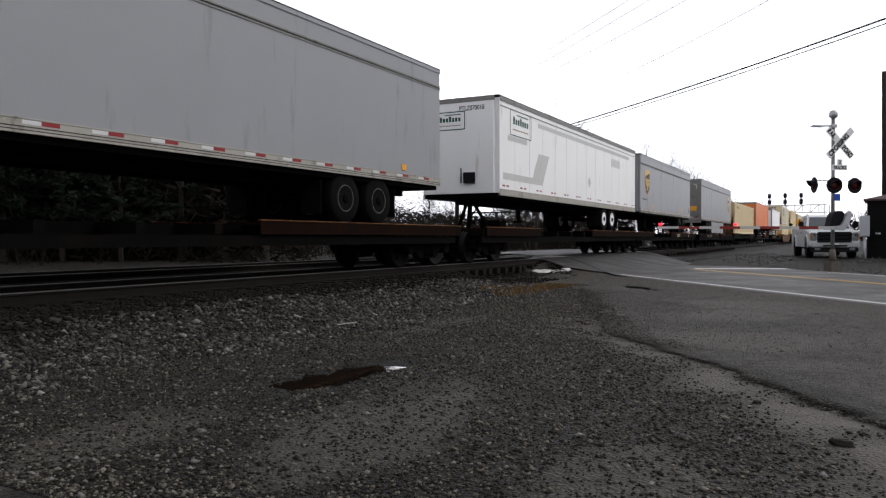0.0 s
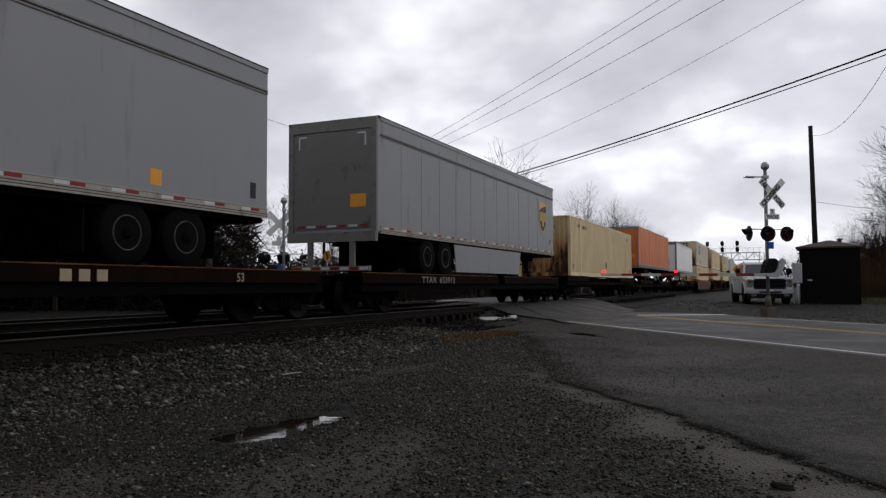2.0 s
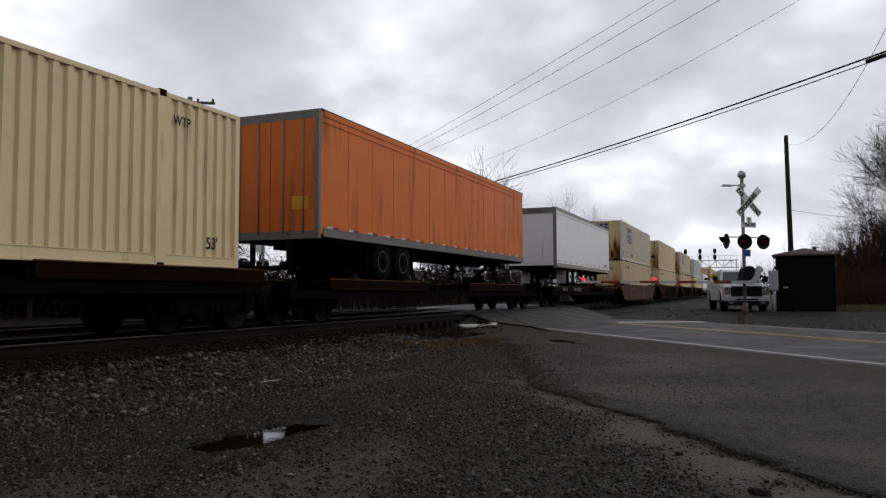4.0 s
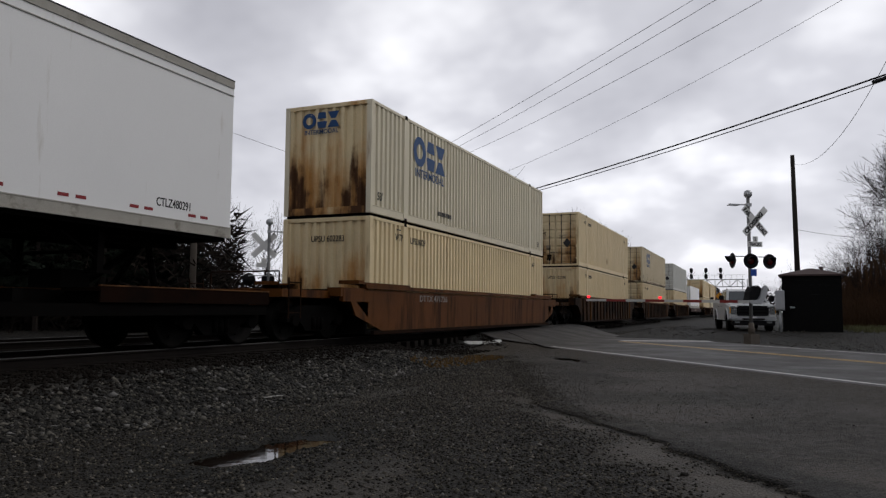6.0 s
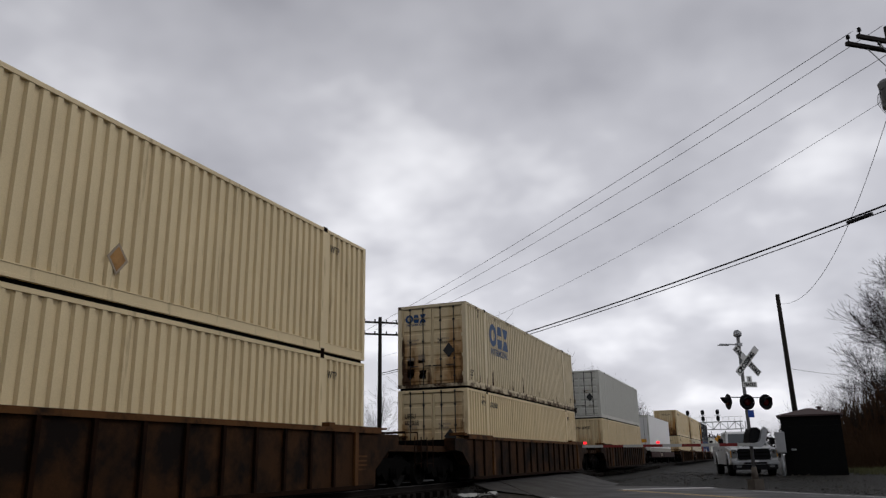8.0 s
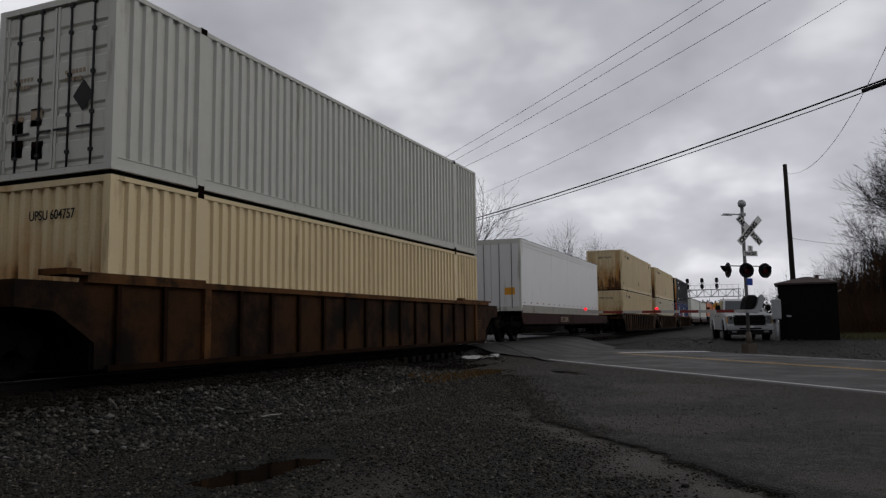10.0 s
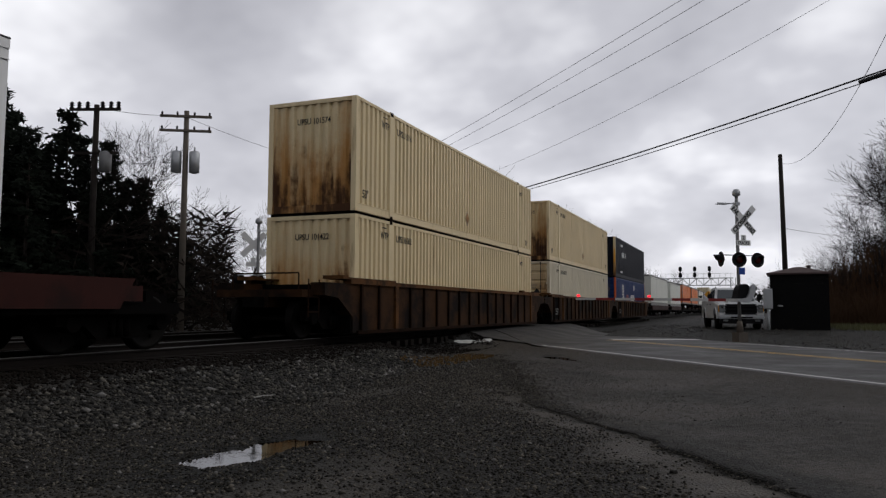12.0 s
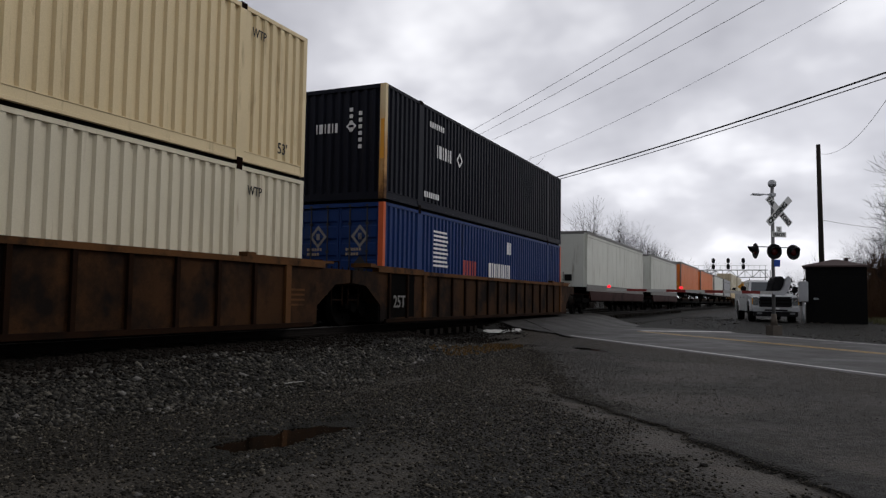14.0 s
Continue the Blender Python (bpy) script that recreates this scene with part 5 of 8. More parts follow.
        tube(bm, (0.14, -0.12, 0.3), (0.14, -0.12, 0.75), 0.02, seg=6)
        part("connector_box", bm, "black", c)
    if not low:
        gear = 2.6 if wheels == "back" else L - 2.6
        drop = -(z - 1.52)
        bm = bmesh.new()
        for s in (-1, 1):
            a, b = sorted((s * 0.95, s * 0.83))
            box(bm, a, b, gear - 0.06, gear + 0.06, drop + 0.25, -0.1)
            box(bm, a - 0.08, b + 0.08, gear - 0.14, gear + 0.14, drop + 0.20, drop + 0.26)
            tube(bm, (s * 0.85, gear, -0.25), (s * 0.5, gear + 0.9, -0.15), 0.03, seg=6)
            tube(bm, (s * 0.88, gear, drop + 0.4), (s * 0.88, gear + (0.8 if wheels == "back" else -0.8), -0.15), 0.028, seg=6)
        tube(bm, (-0.9, gear, drop + 0.55), (0.9, gear, drop + 0.55), 0.03, seg=6)
        part("landing_gear", bm, "under", c)
        b0 = bogie if bogie else ((L - 3.7) if wheels == "back" else 3.2)
        for k in (0, 1.24):
            for s in (-1, 1):
                for xx in (1.12, 0.80):
                    bt, br, bd = bmesh.new(), bmesh.new(), bmesh.new()
                    wheel(bt, br, bd, s * xx, b0 + k, drop + 0.51, dish=0.05 if white else 0.0)
                    w = part("tyre", bt, "tyre", c)
                    part("rim", br, "rim" if white else "steel_rim", w, "bright wheel rim" if white else "")
                    part("hub", bd, "rim" if white else "under", w)
                    if white:
                        bm = bmesh.new()
                        tube(bm, (s * xx + s * 0.08, b0 + k, drop + 0.51), (s * xx + s * 0.17, b0 + k, drop + 0.51), 0.11, 0.09, seg=14)
                        part("hub_cap", bm, "dark_rail", w)
        bm = bmesh.new()
        for k in (0, 1.24):
            tube(bm, (-1.1, b0 + k, drop + 0.51), (1.1, b0 + k, drop + 0.51), 0.07, seg=8)
        for s in (-1, 1):
            a, b = sorted((s * 0.5, s * 0.38))
            box(bm, a, b, b0 - 0.9, b0 + 2.1, drop + 0.62, -0.28)
        part("bogie_frame", bm, "under", c)
        for yy in (b0 - 0.75, b0 + 1.24 + 0.75):
            for s in (-1, 1):
                bm = bmesh.new()
                a, b = sorted((s * 1.2, s * 0.72))
                box(bm, a, b, yy - 0.012, yy + 0.012, drop + 0.18, -0.2)
                f = part("mud_flap", bm, flap, c)
                if flap != "tyre":
                    for i in range(4):
                        bm = bmesh.new()
                        box(bm, a + 0.06, b - 0.06 - 0.05 * (i % 2), yy - 0.016, yy - 0.0125, drop + 0.62 + 0.07 * i, drop + 0.655 + 0.07 * i)
                        part("flap_text", bm, "letter_red", f)
        bm = bmesh.new()
        box(bm, -0.35, 0.35, gear + (-0.35 if wheels == "back" else -0.2), gear + (0.2 if wheels == "back" else 0.35), drop, drop + 0.28)
        part("hitch", bm, "under", c)
        for s in (-1, 1):
            bm = bmesh.new()
            tube(bm, (s * 0.5, (1.0 if wheels == "back" else L - 1.0), drop + 0.05), (s * 0.06, (0.75 if wheels == "back" else L - 0.75), -0.14), 0.06, seg=6)
            part("hitch_strut", bm, "under", c)
        bm = bmesh.new()
        tube(bm, (-0.5, 1.7 if wheels == "back" else L - 1.7, drop + 0.05), (0.0, 0.8 if wheels == "back" else L - 0.8, -0.2), 0.07, seg=6)
        part("hitch_brace", bm, "under", c)
    if skirt:
        bm = bmesh.new()
        extrude(bm, [(skirt[0], -0.93), (skirt[1] - 0.25, -0.93), (skirt[1], -0.10), (skirt[0] - 0.15, -0.10), (skirt[0] - 0.06, -0.5)], W - 0.05, W - 0.02)
        part("side_skirt", bm, "grey_trailer", c, "pale grey side skirt")
    return c


WHEELSET = []


def wheelset_mesh():
    """Two flanged wheels on an axle, with web holes' rims; one mesh for all."""
    if not WHEELSET:
        bm = bmesh.new()
        for s in (-1, 1):
            lathe(bm, [(0.14, s * 0.07), (0.36, s * 0.03), (0.40, s * 0.065), (0.457, s * 0.065), (0.457, s * -0.05), (0.485, s * -0.06), (0.485, s * -0.09), (0.3, s * -0.09), (0.14, s * -0.1)], (s * 0.7525, 0, 0), "x", 24)
            for i in range(3):
                a = 2.094 * i
                tube(bm, (s * 0.80, 0.25 * math.cos(a), 0.25 * math.sin(a)), (s * 0.83, 0.25 * math.cos(a), 0.25 * math.sin(a)), 0.04, seg=8)
        tube(bm, (-1.0, 0, 0), (1.0, 0, 0), 0.08, seg=10)
        WHEELSET.append(mesh_of("wheelset", bm, "wheel_steel"))
    return WHEELSET[0]


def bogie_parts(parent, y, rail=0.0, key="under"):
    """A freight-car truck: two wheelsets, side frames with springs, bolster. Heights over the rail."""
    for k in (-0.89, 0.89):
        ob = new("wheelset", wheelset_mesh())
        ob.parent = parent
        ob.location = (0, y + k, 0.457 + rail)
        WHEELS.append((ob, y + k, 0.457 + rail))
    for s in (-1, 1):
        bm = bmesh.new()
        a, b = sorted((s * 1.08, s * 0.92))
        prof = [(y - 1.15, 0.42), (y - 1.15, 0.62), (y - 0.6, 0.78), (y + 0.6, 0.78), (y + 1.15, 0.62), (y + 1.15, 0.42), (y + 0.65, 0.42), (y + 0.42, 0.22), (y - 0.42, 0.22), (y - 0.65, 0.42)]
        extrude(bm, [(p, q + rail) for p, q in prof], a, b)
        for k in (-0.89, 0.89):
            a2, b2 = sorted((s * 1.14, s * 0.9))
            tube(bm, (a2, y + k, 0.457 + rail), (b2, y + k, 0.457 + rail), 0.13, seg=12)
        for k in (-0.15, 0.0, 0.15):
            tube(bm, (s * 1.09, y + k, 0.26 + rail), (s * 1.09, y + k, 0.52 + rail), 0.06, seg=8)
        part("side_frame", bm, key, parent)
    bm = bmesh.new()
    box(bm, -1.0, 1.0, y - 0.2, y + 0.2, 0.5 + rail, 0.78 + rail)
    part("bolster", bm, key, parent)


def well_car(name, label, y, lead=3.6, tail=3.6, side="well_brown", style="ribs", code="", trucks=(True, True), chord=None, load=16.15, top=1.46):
    """A well car round a load that starts at y: deep well with ribbed or smooth sides, end platforms, trucks. Heights over the rail."""
    c = rides(thing(name, label, "freight car", group="rail cars of the train"), y, RAIL)
    chord = chord or side
    w0, w1 = -0.35, load + 0.35
    for s in (-1, 1):
        bm = bmesh.new()
        a, b = sorted((s * 1.46, s * 1.43))
        if style == "ribs":
            box(bm, a, b, w0, w1, 0.12, top - 0.06)
        else:
            extrude(bm, [(w0 - 0.6, 0.55), (w0 + 0.9, 0.12), (w1 - 0.9, 0.12), (w1 + 0.6, 0.55), (w1 + 0.9, top - 0.32), (w0 - 0.9, top - 0.32)], a, b)
            a2, b2 = sorted((s * 1.47, s * 1.36))
            box(bm, a2, b2, w0 - 1.2, w1 + 1.2, top - 0.42, top - 0.12)
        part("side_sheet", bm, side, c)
        bm = bmesh.new()
        a, b = sorted((s * 1.52, s * 1.34))
        box(bm, a, b, w0 - 0.2, w1 + 0.2, top - 0.10, top)
        part("top_chord", bm, chord, c)
        bm = bmesh.new()
        a, b = sorted((s * 1.52, s * 1.40))
        box(bm, a, b, w0 + 0.2, w1 - 0.2, 0.08, 0.17)
        part("bottom_chord", bm, "well_shade", c)
        if style == "ribs":
            k = w0 + 0.35
            i = 0
            while k < w1 - 0.2:
                bm = bmesh.new()
                a, b = sorted((s * 1.52, s * 1.45))
                wide = 0.16 if i in (2, 16) else 0.08
                box(bm, a, b, k, k + wide, 0.17, top - 0.1)
                part("rib", bm, chord if i in (2, 16) else "well_shade", c)
                k += 0.96
                i += 1
    bm = bmesh.new()
    box(bm, -1.43, 1.43, w0, w1, 0.10, 0.20)
    box(bm, -1.43, 1.43, w0 - 0.06, w0, 0.10, top - 0.1)
    box(bm, -1.43, 1.43, w1, w1 + 0.06, 0.10, top - 0.1)
    part("well_floor", bm, "under", c)
    for e, sgn, reach in ((w0, -1, lead - 0.45), (w1, 1, tail - 0.45)):
        bm = bmesh.new()
        y0, y1 = sorted((e, e + sgn * reach))
        extrude(bm, [(y0, 0.95), (y1, 0.95), (y1, 1.12), (y0, 1.12)], -1.15, 1.15)
        ya, yb = sorted((e, e + sgn * 1.0))
        for s in (-1, 1):
            a, b = sorted((s * 1.46, s * 1.10))
            pts = [(e, 0.5), (e, top - 0.1), (e + sgn * 1.3, top - 0.1), (e + sgn * 1.3, 1.0), (e + sgn * 0.7, 0.95)]
            extrude(bm, pts, a, b)
        box(bm, -0.25, 0.25, y0, y1, 0.72, 0.95)
        part("end_platform", bm, side, c)
        for s in (-1, 1):
            bm = bmesh.new()
            a, b = sorted((s * 1.50, s * 0.95))
            y2, y3 = sorted((e + sgn * -2.3, e + sgn * 0.55))
            box(bm, a, b, y2, y3, top + 0.002, top + 0.05)
            box(bm, a, b, y2, y2 + 0.25, top + 0.05, top + 0.09)
            part("guide_plate", bm, chord, c)
        k = e + sgn * (reach - 0.25)
        for s in (-1, 1):
            bm = bmesh.new()
            for zz in (0.62, 0.95, 1.25):
                tube(bm, (s * 1.3, k - 0.22, zz), (s * 1.3, k + 0.22, zz), 0.014, seg=5)
            tube(bm, (s * 1.3, k - 0.22, 0.5), (s * 1.3, k - 0.22, 1.35), 0.016, seg=5)
            tube(bm, (s * 1.3, k + 0.22, 0.5), (s * 1.3, k + 0.22, 1.35), 0.016, seg=5)
            part("ladder", bm, "well_shade", c)
        bm = bmesh.new()
        tube(bm, (-0.9, k, 1.5), (0.9, k, 1.5), 0.018, seg=5)
        for xx in (-0.9, 0.9):
            tube(bm, (xx, k, 1.1), (xx, k, 1.5), 0.018, seg=5)
        part("grab_iron", bm, "well_shade", c)
    for y0, y1 in ((-lead - 0.25, -lead + 0.9), (load + tail - 0.9, load + tail + 0.25)):
        bm = bmesh.new()
        box(bm, -0.16, 0.16, y0, y1, 0.72, 0.95)
        part("coupler", bm, "under", c)
    if trucks[0]:
        bogie_parts(c, -lead + 1.55)
    if trucks[1]:
        bogie_parts(c, load + tail - 1.55)
    if code:
        bm = bmesh.new()
        if style == "ribs":
            box(bm, 1.461, 1.464, 0.1, 1.45, 0.2, top - 0.12)
            part("code_panel", bm, "under", c)
            lettering("code", code, 0.42, "letter_faint", c, on_side(1.527, 0.18, 0.45), squeeze=0.95)
        else:
            lettering("code", code, 0.24, "letter_faint", c, on_side(1.472, 2.62, top - 0.37), squeeze=1.42)
    if style == "ribs":
        for k in range(4):
            bm = bmesh.new()
            box(bm, 1.462, 1.466, w1 - 1.05, w1 - 0.45, 0.5 + 0.1 * k, 0.54 + 0.1 * k)
            part("stencil", bm, "well_yellow", c)
    return c


def flat_car(name, label, y, length, edge="flat_rust", code="", lead=1.2, trucks=(True, True), plates=((0.4, 6.0), (9.5, 16.0)), deck=1.0, low=False, code_at=4.2, wide=1.0):
    """A skeleton flat car: centre sill, cross bearers, wheel platforms and hitch. Heights over the rail."""
    c = rides(thing(name, label, "freight car", group="rail cars of the train"), y, RAIL)
    y0, y1 = -lead, length - lead
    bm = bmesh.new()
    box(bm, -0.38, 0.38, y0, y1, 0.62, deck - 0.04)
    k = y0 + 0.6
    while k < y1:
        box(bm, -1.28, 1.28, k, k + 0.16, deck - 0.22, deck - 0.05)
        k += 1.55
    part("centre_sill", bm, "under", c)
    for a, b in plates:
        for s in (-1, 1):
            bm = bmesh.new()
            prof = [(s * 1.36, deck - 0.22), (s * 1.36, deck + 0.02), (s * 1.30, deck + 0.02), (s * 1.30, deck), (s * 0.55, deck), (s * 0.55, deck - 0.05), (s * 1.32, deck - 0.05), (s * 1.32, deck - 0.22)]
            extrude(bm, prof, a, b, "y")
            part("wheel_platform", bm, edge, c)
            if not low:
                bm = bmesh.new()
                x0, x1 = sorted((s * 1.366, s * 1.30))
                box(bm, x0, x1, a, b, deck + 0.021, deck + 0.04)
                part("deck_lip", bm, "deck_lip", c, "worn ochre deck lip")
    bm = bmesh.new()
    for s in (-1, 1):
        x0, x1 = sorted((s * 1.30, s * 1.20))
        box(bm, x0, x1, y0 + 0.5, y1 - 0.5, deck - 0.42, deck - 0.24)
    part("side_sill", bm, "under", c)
    if low:
        bm = bmesh.new()
        for s in (-1, 1):
            a, b = sorted((s * 1.40, s * 1.36))
            extrude(bm, [(y0 + 1.9, deck - 0.34), (y1 - 1.9, deck - 0.34), (y1 - 1.6, deck + 0.13), (y0 + 1.6, deck + 0.13)], a, b)
        part("side_sheet", bm, edge, c)
    for k0, k1 in ((y0 - 0.45, y0 + 0.4), (y1 - 0.4, y1 + 0.45)):
        bm = bmesh.new()
        box(bm, -0.16, 0.16, k0, k1, 0.72, 0.95)
        part("coupler", bm, "under", c)
    if trucks[0]:
        bogie_parts(c, y0 + 1.6)
    if trucks[1]:
        bogie_parts(c, y1 - 1.6)
    if code:
        lettering("code", code, 0.25 if not low else 0.34, "letter_faint" if not low else "letter_tan", c, on_side(1.364 if not low else 1.404, code_at, deck - 0.21 if not low else 0.78), squeeze=wide)
    return c


FLOOR, LOW = 2.56, 0.73       # trailer floors and well containers, over the lot
T_H = 5.44 - FLOOR            # trailer height

# trailers on skeleton cars at the head of what is seen
A = trailer("trailer", "grey road trailer with red-white tape strip", 0.5, FLOOR, "grey_trailer", 16.15, T_H, bogie=12.15, seams=False)
flat_car("flat_car", "rusty skeleton flat car under a grey trailer", 0.5, 18.9, lead=1.4, plates=((-0.9, 4.2), (9.5, 17.2)))
bm = bmesh.new()
box(bm, NEAR + 0.001, NEAR + 0.004, 14.3, 14.5, 0.22, 0.36)
part("sticker", bm, "sticker_yellow", A)

B = trailer("trailer", "white road trailer with framed sign and faded lettering", 20.24, FLOOR, "white_trailer", 16.4, T_H, bogie=11.2, white=True, tape="pairs", tape_gap=1.4, rub="rail_beige")
flat_car("flat_car", "dark skeleton flat car under a white trailer", 20.24, 18.9, lead=1.6, plates=((-0.9, 3.4), (9.2, 16.6)))
# framed sign on side and nose, as plain shapes
for m, w, h in ((on_side(NEAR - 0.010, 0.92, 1.80), 1.75, 0.80), (on_end(-0.78, -0.002, 1.92), 1.0, 0.56)):
    bm = bmesh.new()
    for a in ((0, w, 0, 0.03), (0, w, h - 0.03, h), (0, 0.03, 0.03, h - 0.03), (w - 0.03, w, 0.03, h - 0.03)):
        box(bm, a[0], a[1], a[2], a[3], 0.0, 0.004, m)
    part("sign_border", bm, "letter_green", B)
    for i in range(7):
        x = w * (0.14 + 0.105 * i)
        bm = bmesh.new()
        box(bm, x, x + w * 0.075, h * 0.45, h * (0.74 if i in (0, 3) else 0.66), 0.0, 0.004, m)
        part("sign_mark", bm, "letter_green", B, "dark green sign mark")
    bm = bmesh.new()
    box(bm, w * 0.3, w * 0.85, h * 0.80, h * 0.85, 0.0, 0.004, m)
    part("sign_stroke", bm, "letter_green", B)
    bm = bmesh.new()
    box(bm, w * 0.12, w * 0.85, h * 0.22, h * 0.27, 0.0, 0.004, m)
    part("sign_line", bm, "letter_tan", B)
lettering("code", "PTLZ070018", 0.20, "letter_dark", B, on_end(0.02, -0.004, T_H - 0.40), squeeze=0.8)
# faded ghosts of removed lettering
bm = bmesh.new()
box(bm, NEAR - 0.010, NEAR - 0.004, 0.4, 3.3, 0.42, 0.62)
extrude(bm, [(2.7, 0.42), (3.7, 0.42), (4.35, 1.45), (3.35, 1.45)], NEAR - 0.010, NEAR - 0.0045)
box(bm, NEAR - 0.010, NEAR - 0.004, 3.3, 15.2, 2.32, 2.46)
box(bm, NEAR - 0.010, NEAR - 0.0035, 0.75, 2.3, 1.62, 1.78)
part("ghost_lettering", bm, "ghost", B, "grey ghost of removed lettering")
bars("ghost_word", B, on_side(NEAR - 0.011, 12.2, 1.78), [0.7, 0.7, 0.65, 0.6, 0.65], 0.34, "ghost", 0.2)
bm = bmesh.new()
extrude(bm, [(9.0, 0.66), (9.2, 0.88), (9.0, 1.10), (8.8, 0.88)], NEAR - 0.010, NEAR - 0.003)
part("placard", bm, "ghost", B)
bm = bmesh.new()
extrude(bm, [(-1.05, 1.0), (-0.82, 1.25), (-1.05, 1.5), (-1.28 + 0.05, 1.25)], -0.004, -0.001, "y")
part("placard", bm, "ghost", B)

C = trailer("trailer", "grey road trailer with brown and gold badge", 37.6, FLOOR, "grey_trailer", 13.85, T_H, bogie=10.5, seams=False)
shield(C, 1.62, 4.05 - FLOOR, 1.32)
for at, z0, w, h, key in ((2.8, 0.20, 0.22, 0.20, "sticker_yellow"), (10.9, 0.26, 0.24, 0.26, "sticker_yellow"), (13.35, 0.30, 0.16, 0.30, "dark_rail"), (0.55, 0.62, 0.95, 0.05, "dark_rail")):
    bm = bmesh.new()
    box(bm, NEAR - 0.011, NEAR - 0.007, at, at + w, z0, z0 + h)
    part("sticker", bm, key, C, "small yellow sticker" if key == "sticker_yellow" else "small dark label")
C_FLAT = flat_car("flat_car", "rusty skeleton flat car under a grey trailer", 37.6, 17.6, lead=1.3, plates=((-0.9, 3.0), (7.5, 15.6)))
bars("mark", C_FLAT, on_side(1.363, 9.25, 0.79), [1.1, 1.1, 1.1], 0.17, "letter_tan", 0.7)
lettering("size_mark", "53", 0.22, "letter_tan", C_FLAT, on_side(1.363, 12.9, 0.80))

D_ = trailer("trailer", "grey road trailer with grey side skirt and badge", 55.81, FLOOR, "grey_trailer", 15.85, T_H, sill=True, wheels="front", lead="roll", skirt=(5.0, 11.3), bogie=3.0)
shield(D_, 14.25, 4.05 - FLOOR, 1.3)
lettering("size_mark", "53'", 0.26, "letter_dark", D_, on_side(NEAR - 0.009, 15.15, 0.42), squeeze=0.9)
flat_car("flat_car", "dark skeleton flat car with white lettering", 55.81, 18.4, lead=1.2, code="TTAX  653912", plates=((-0.8, 8.5), (9.2, 16.4)), code_at=2.4, wide=1.5, edge="flat_rust")

container("container", "cream corrugated container with rust-stained front", 74.67, 1.66, "cream", "front", "cream_rust", marks=("53",), code="UPSU 012", end_code="UPSU 102710")
flat_car("flat_car", "dark flat car under a cream container", 74.67, 18.7, lead=1.3, plates=((-0.9, 3.4), (11.8, 16.9)), deck=1.14)

F = trailer("trailer", "orange road trailer, faded side", 93.67, FLOOR, "orange_trailer", 16.0, T_H - 0.05, wheels="front", lead="doors", top="orange_trailer")
flat_car("flat_car", "dark skeleton flat car under an orange trailer", 93.67, 20.2, lead=1.6)

G = trailer("trailer", "clean white road trailer with roll-up door", 115.46, FLOOR, "white_trailer", 14.45, T_H, wheels="front", lead="roll", tape="pairs", tape_gap=1.3, bogie=3.05, white=True, top="rail_beige", flap="ghost", seams=False, rub="rail_beige")
lettering("code", "CTLZ480291", 0.2, "letter_dark", G, on_side(NEAR - 0.01, 12.6, 0.30), squeeze=0.75)
G_FLAT = flat_car("flat_car", "rusty skeleton flat car with white lettering", 115.46, 17.4, lead=1.3, code="TTRX 370986", plates=((-0.9, 7.6), (11.5, 15.6)), code_at=3.35, wide=1.3)
lettering("code", "2-28/1-57", 0.25, "letter_faint", G_FLAT, on_side(1.364, 0.85, 0.80), squeeze=1.2)

# double stacks in single well cars
STACK_TOP = LOW + 2.905
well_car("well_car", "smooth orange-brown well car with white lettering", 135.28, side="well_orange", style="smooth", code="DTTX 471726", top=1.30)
container("container", "cream container, lower of a stack", 135.28, LOW, "cream", "front", "cream_stain", code="UPSU6029", end_code="UPSU 602283", diamond=False)
container("container", "pale container with blue logo and rusty front", 135.28, STACK_TOP, "cream_white", "front", "cream_stain", marks=("53", "bars"), logo="blue", diamond=False)

well_car("well_car", "ribbed brown well car under two cream containers", 158.78, code="", top=1.46, chord="well_yellow")
container("container", "cream container with grey-stained front", 158.78, LOW, "cream", "front", "cream_stain", code="USU8038", end_code="UPSU 102188", diamond=False)
container("container", "cream container with rust-stained doors", 158.78, STACK_TOP, "cream", "doors", "door_scar", code="USU8034", end_code="UPSU\n603548")

well_car("well_car", "ribbed brown well car under a logo container", 182.29, chord="well_yellow")
container("container", "cream container with doors, lower of a stack", 182.29, LOW, "cream", "doors", "door_scar_b", code="USU6001", end_code="UPSU\n602018", diamond=False)
container("container", "rust-streaked cream container with blue logo", 182.29, STACK_TOP, "cream_scar", "doors", "door_scar", marks=("53",), logo="blue", diamond=False)

well_car("well_car", "ribbed brown well car under a pale container", 205.99, tail=2.6, chord="well_yellow")
container("container", "cream container, lower of a stack", 205.99, LOW, "cream", "front", "cream_stain", end_code="UPSU 604757", diamond=False)
container("container", "pale grey-white container with doors", 205.99, STACK_TOP, "grey_white", "doors", "grey_white", diamond=False)

# white trailer low in a dark red car
L_ = trailer("trailer", "plain white road trailer riding low", 227.47, 1.86, "white_trailer", 16.15, 4.75 - 1.86, tape="single", tape_gap=1.0, seams=False, low=True, lead="doors", rub="rail_beige", top="white_trailer")
bm = bmesh.new()
box(bm, NEAR - 0.05, NEAR - 0.02, 1.2, 10.6, -0.40, -0.20)
part("side_skirt", bm, "dirty_white_trailer", L_, "short white side skirt")
bm = bmesh.new()
extrude(bm, [(8.0 + 0.16 * math.cos(a), -0.30 + 0.05 * math.sin(a)) for a in (2 * math.pi * i / 12 for i in range(12))], NEAR - 0.02, NEAR - 0.015)
part("skirt_hole", bm, "black", L_)
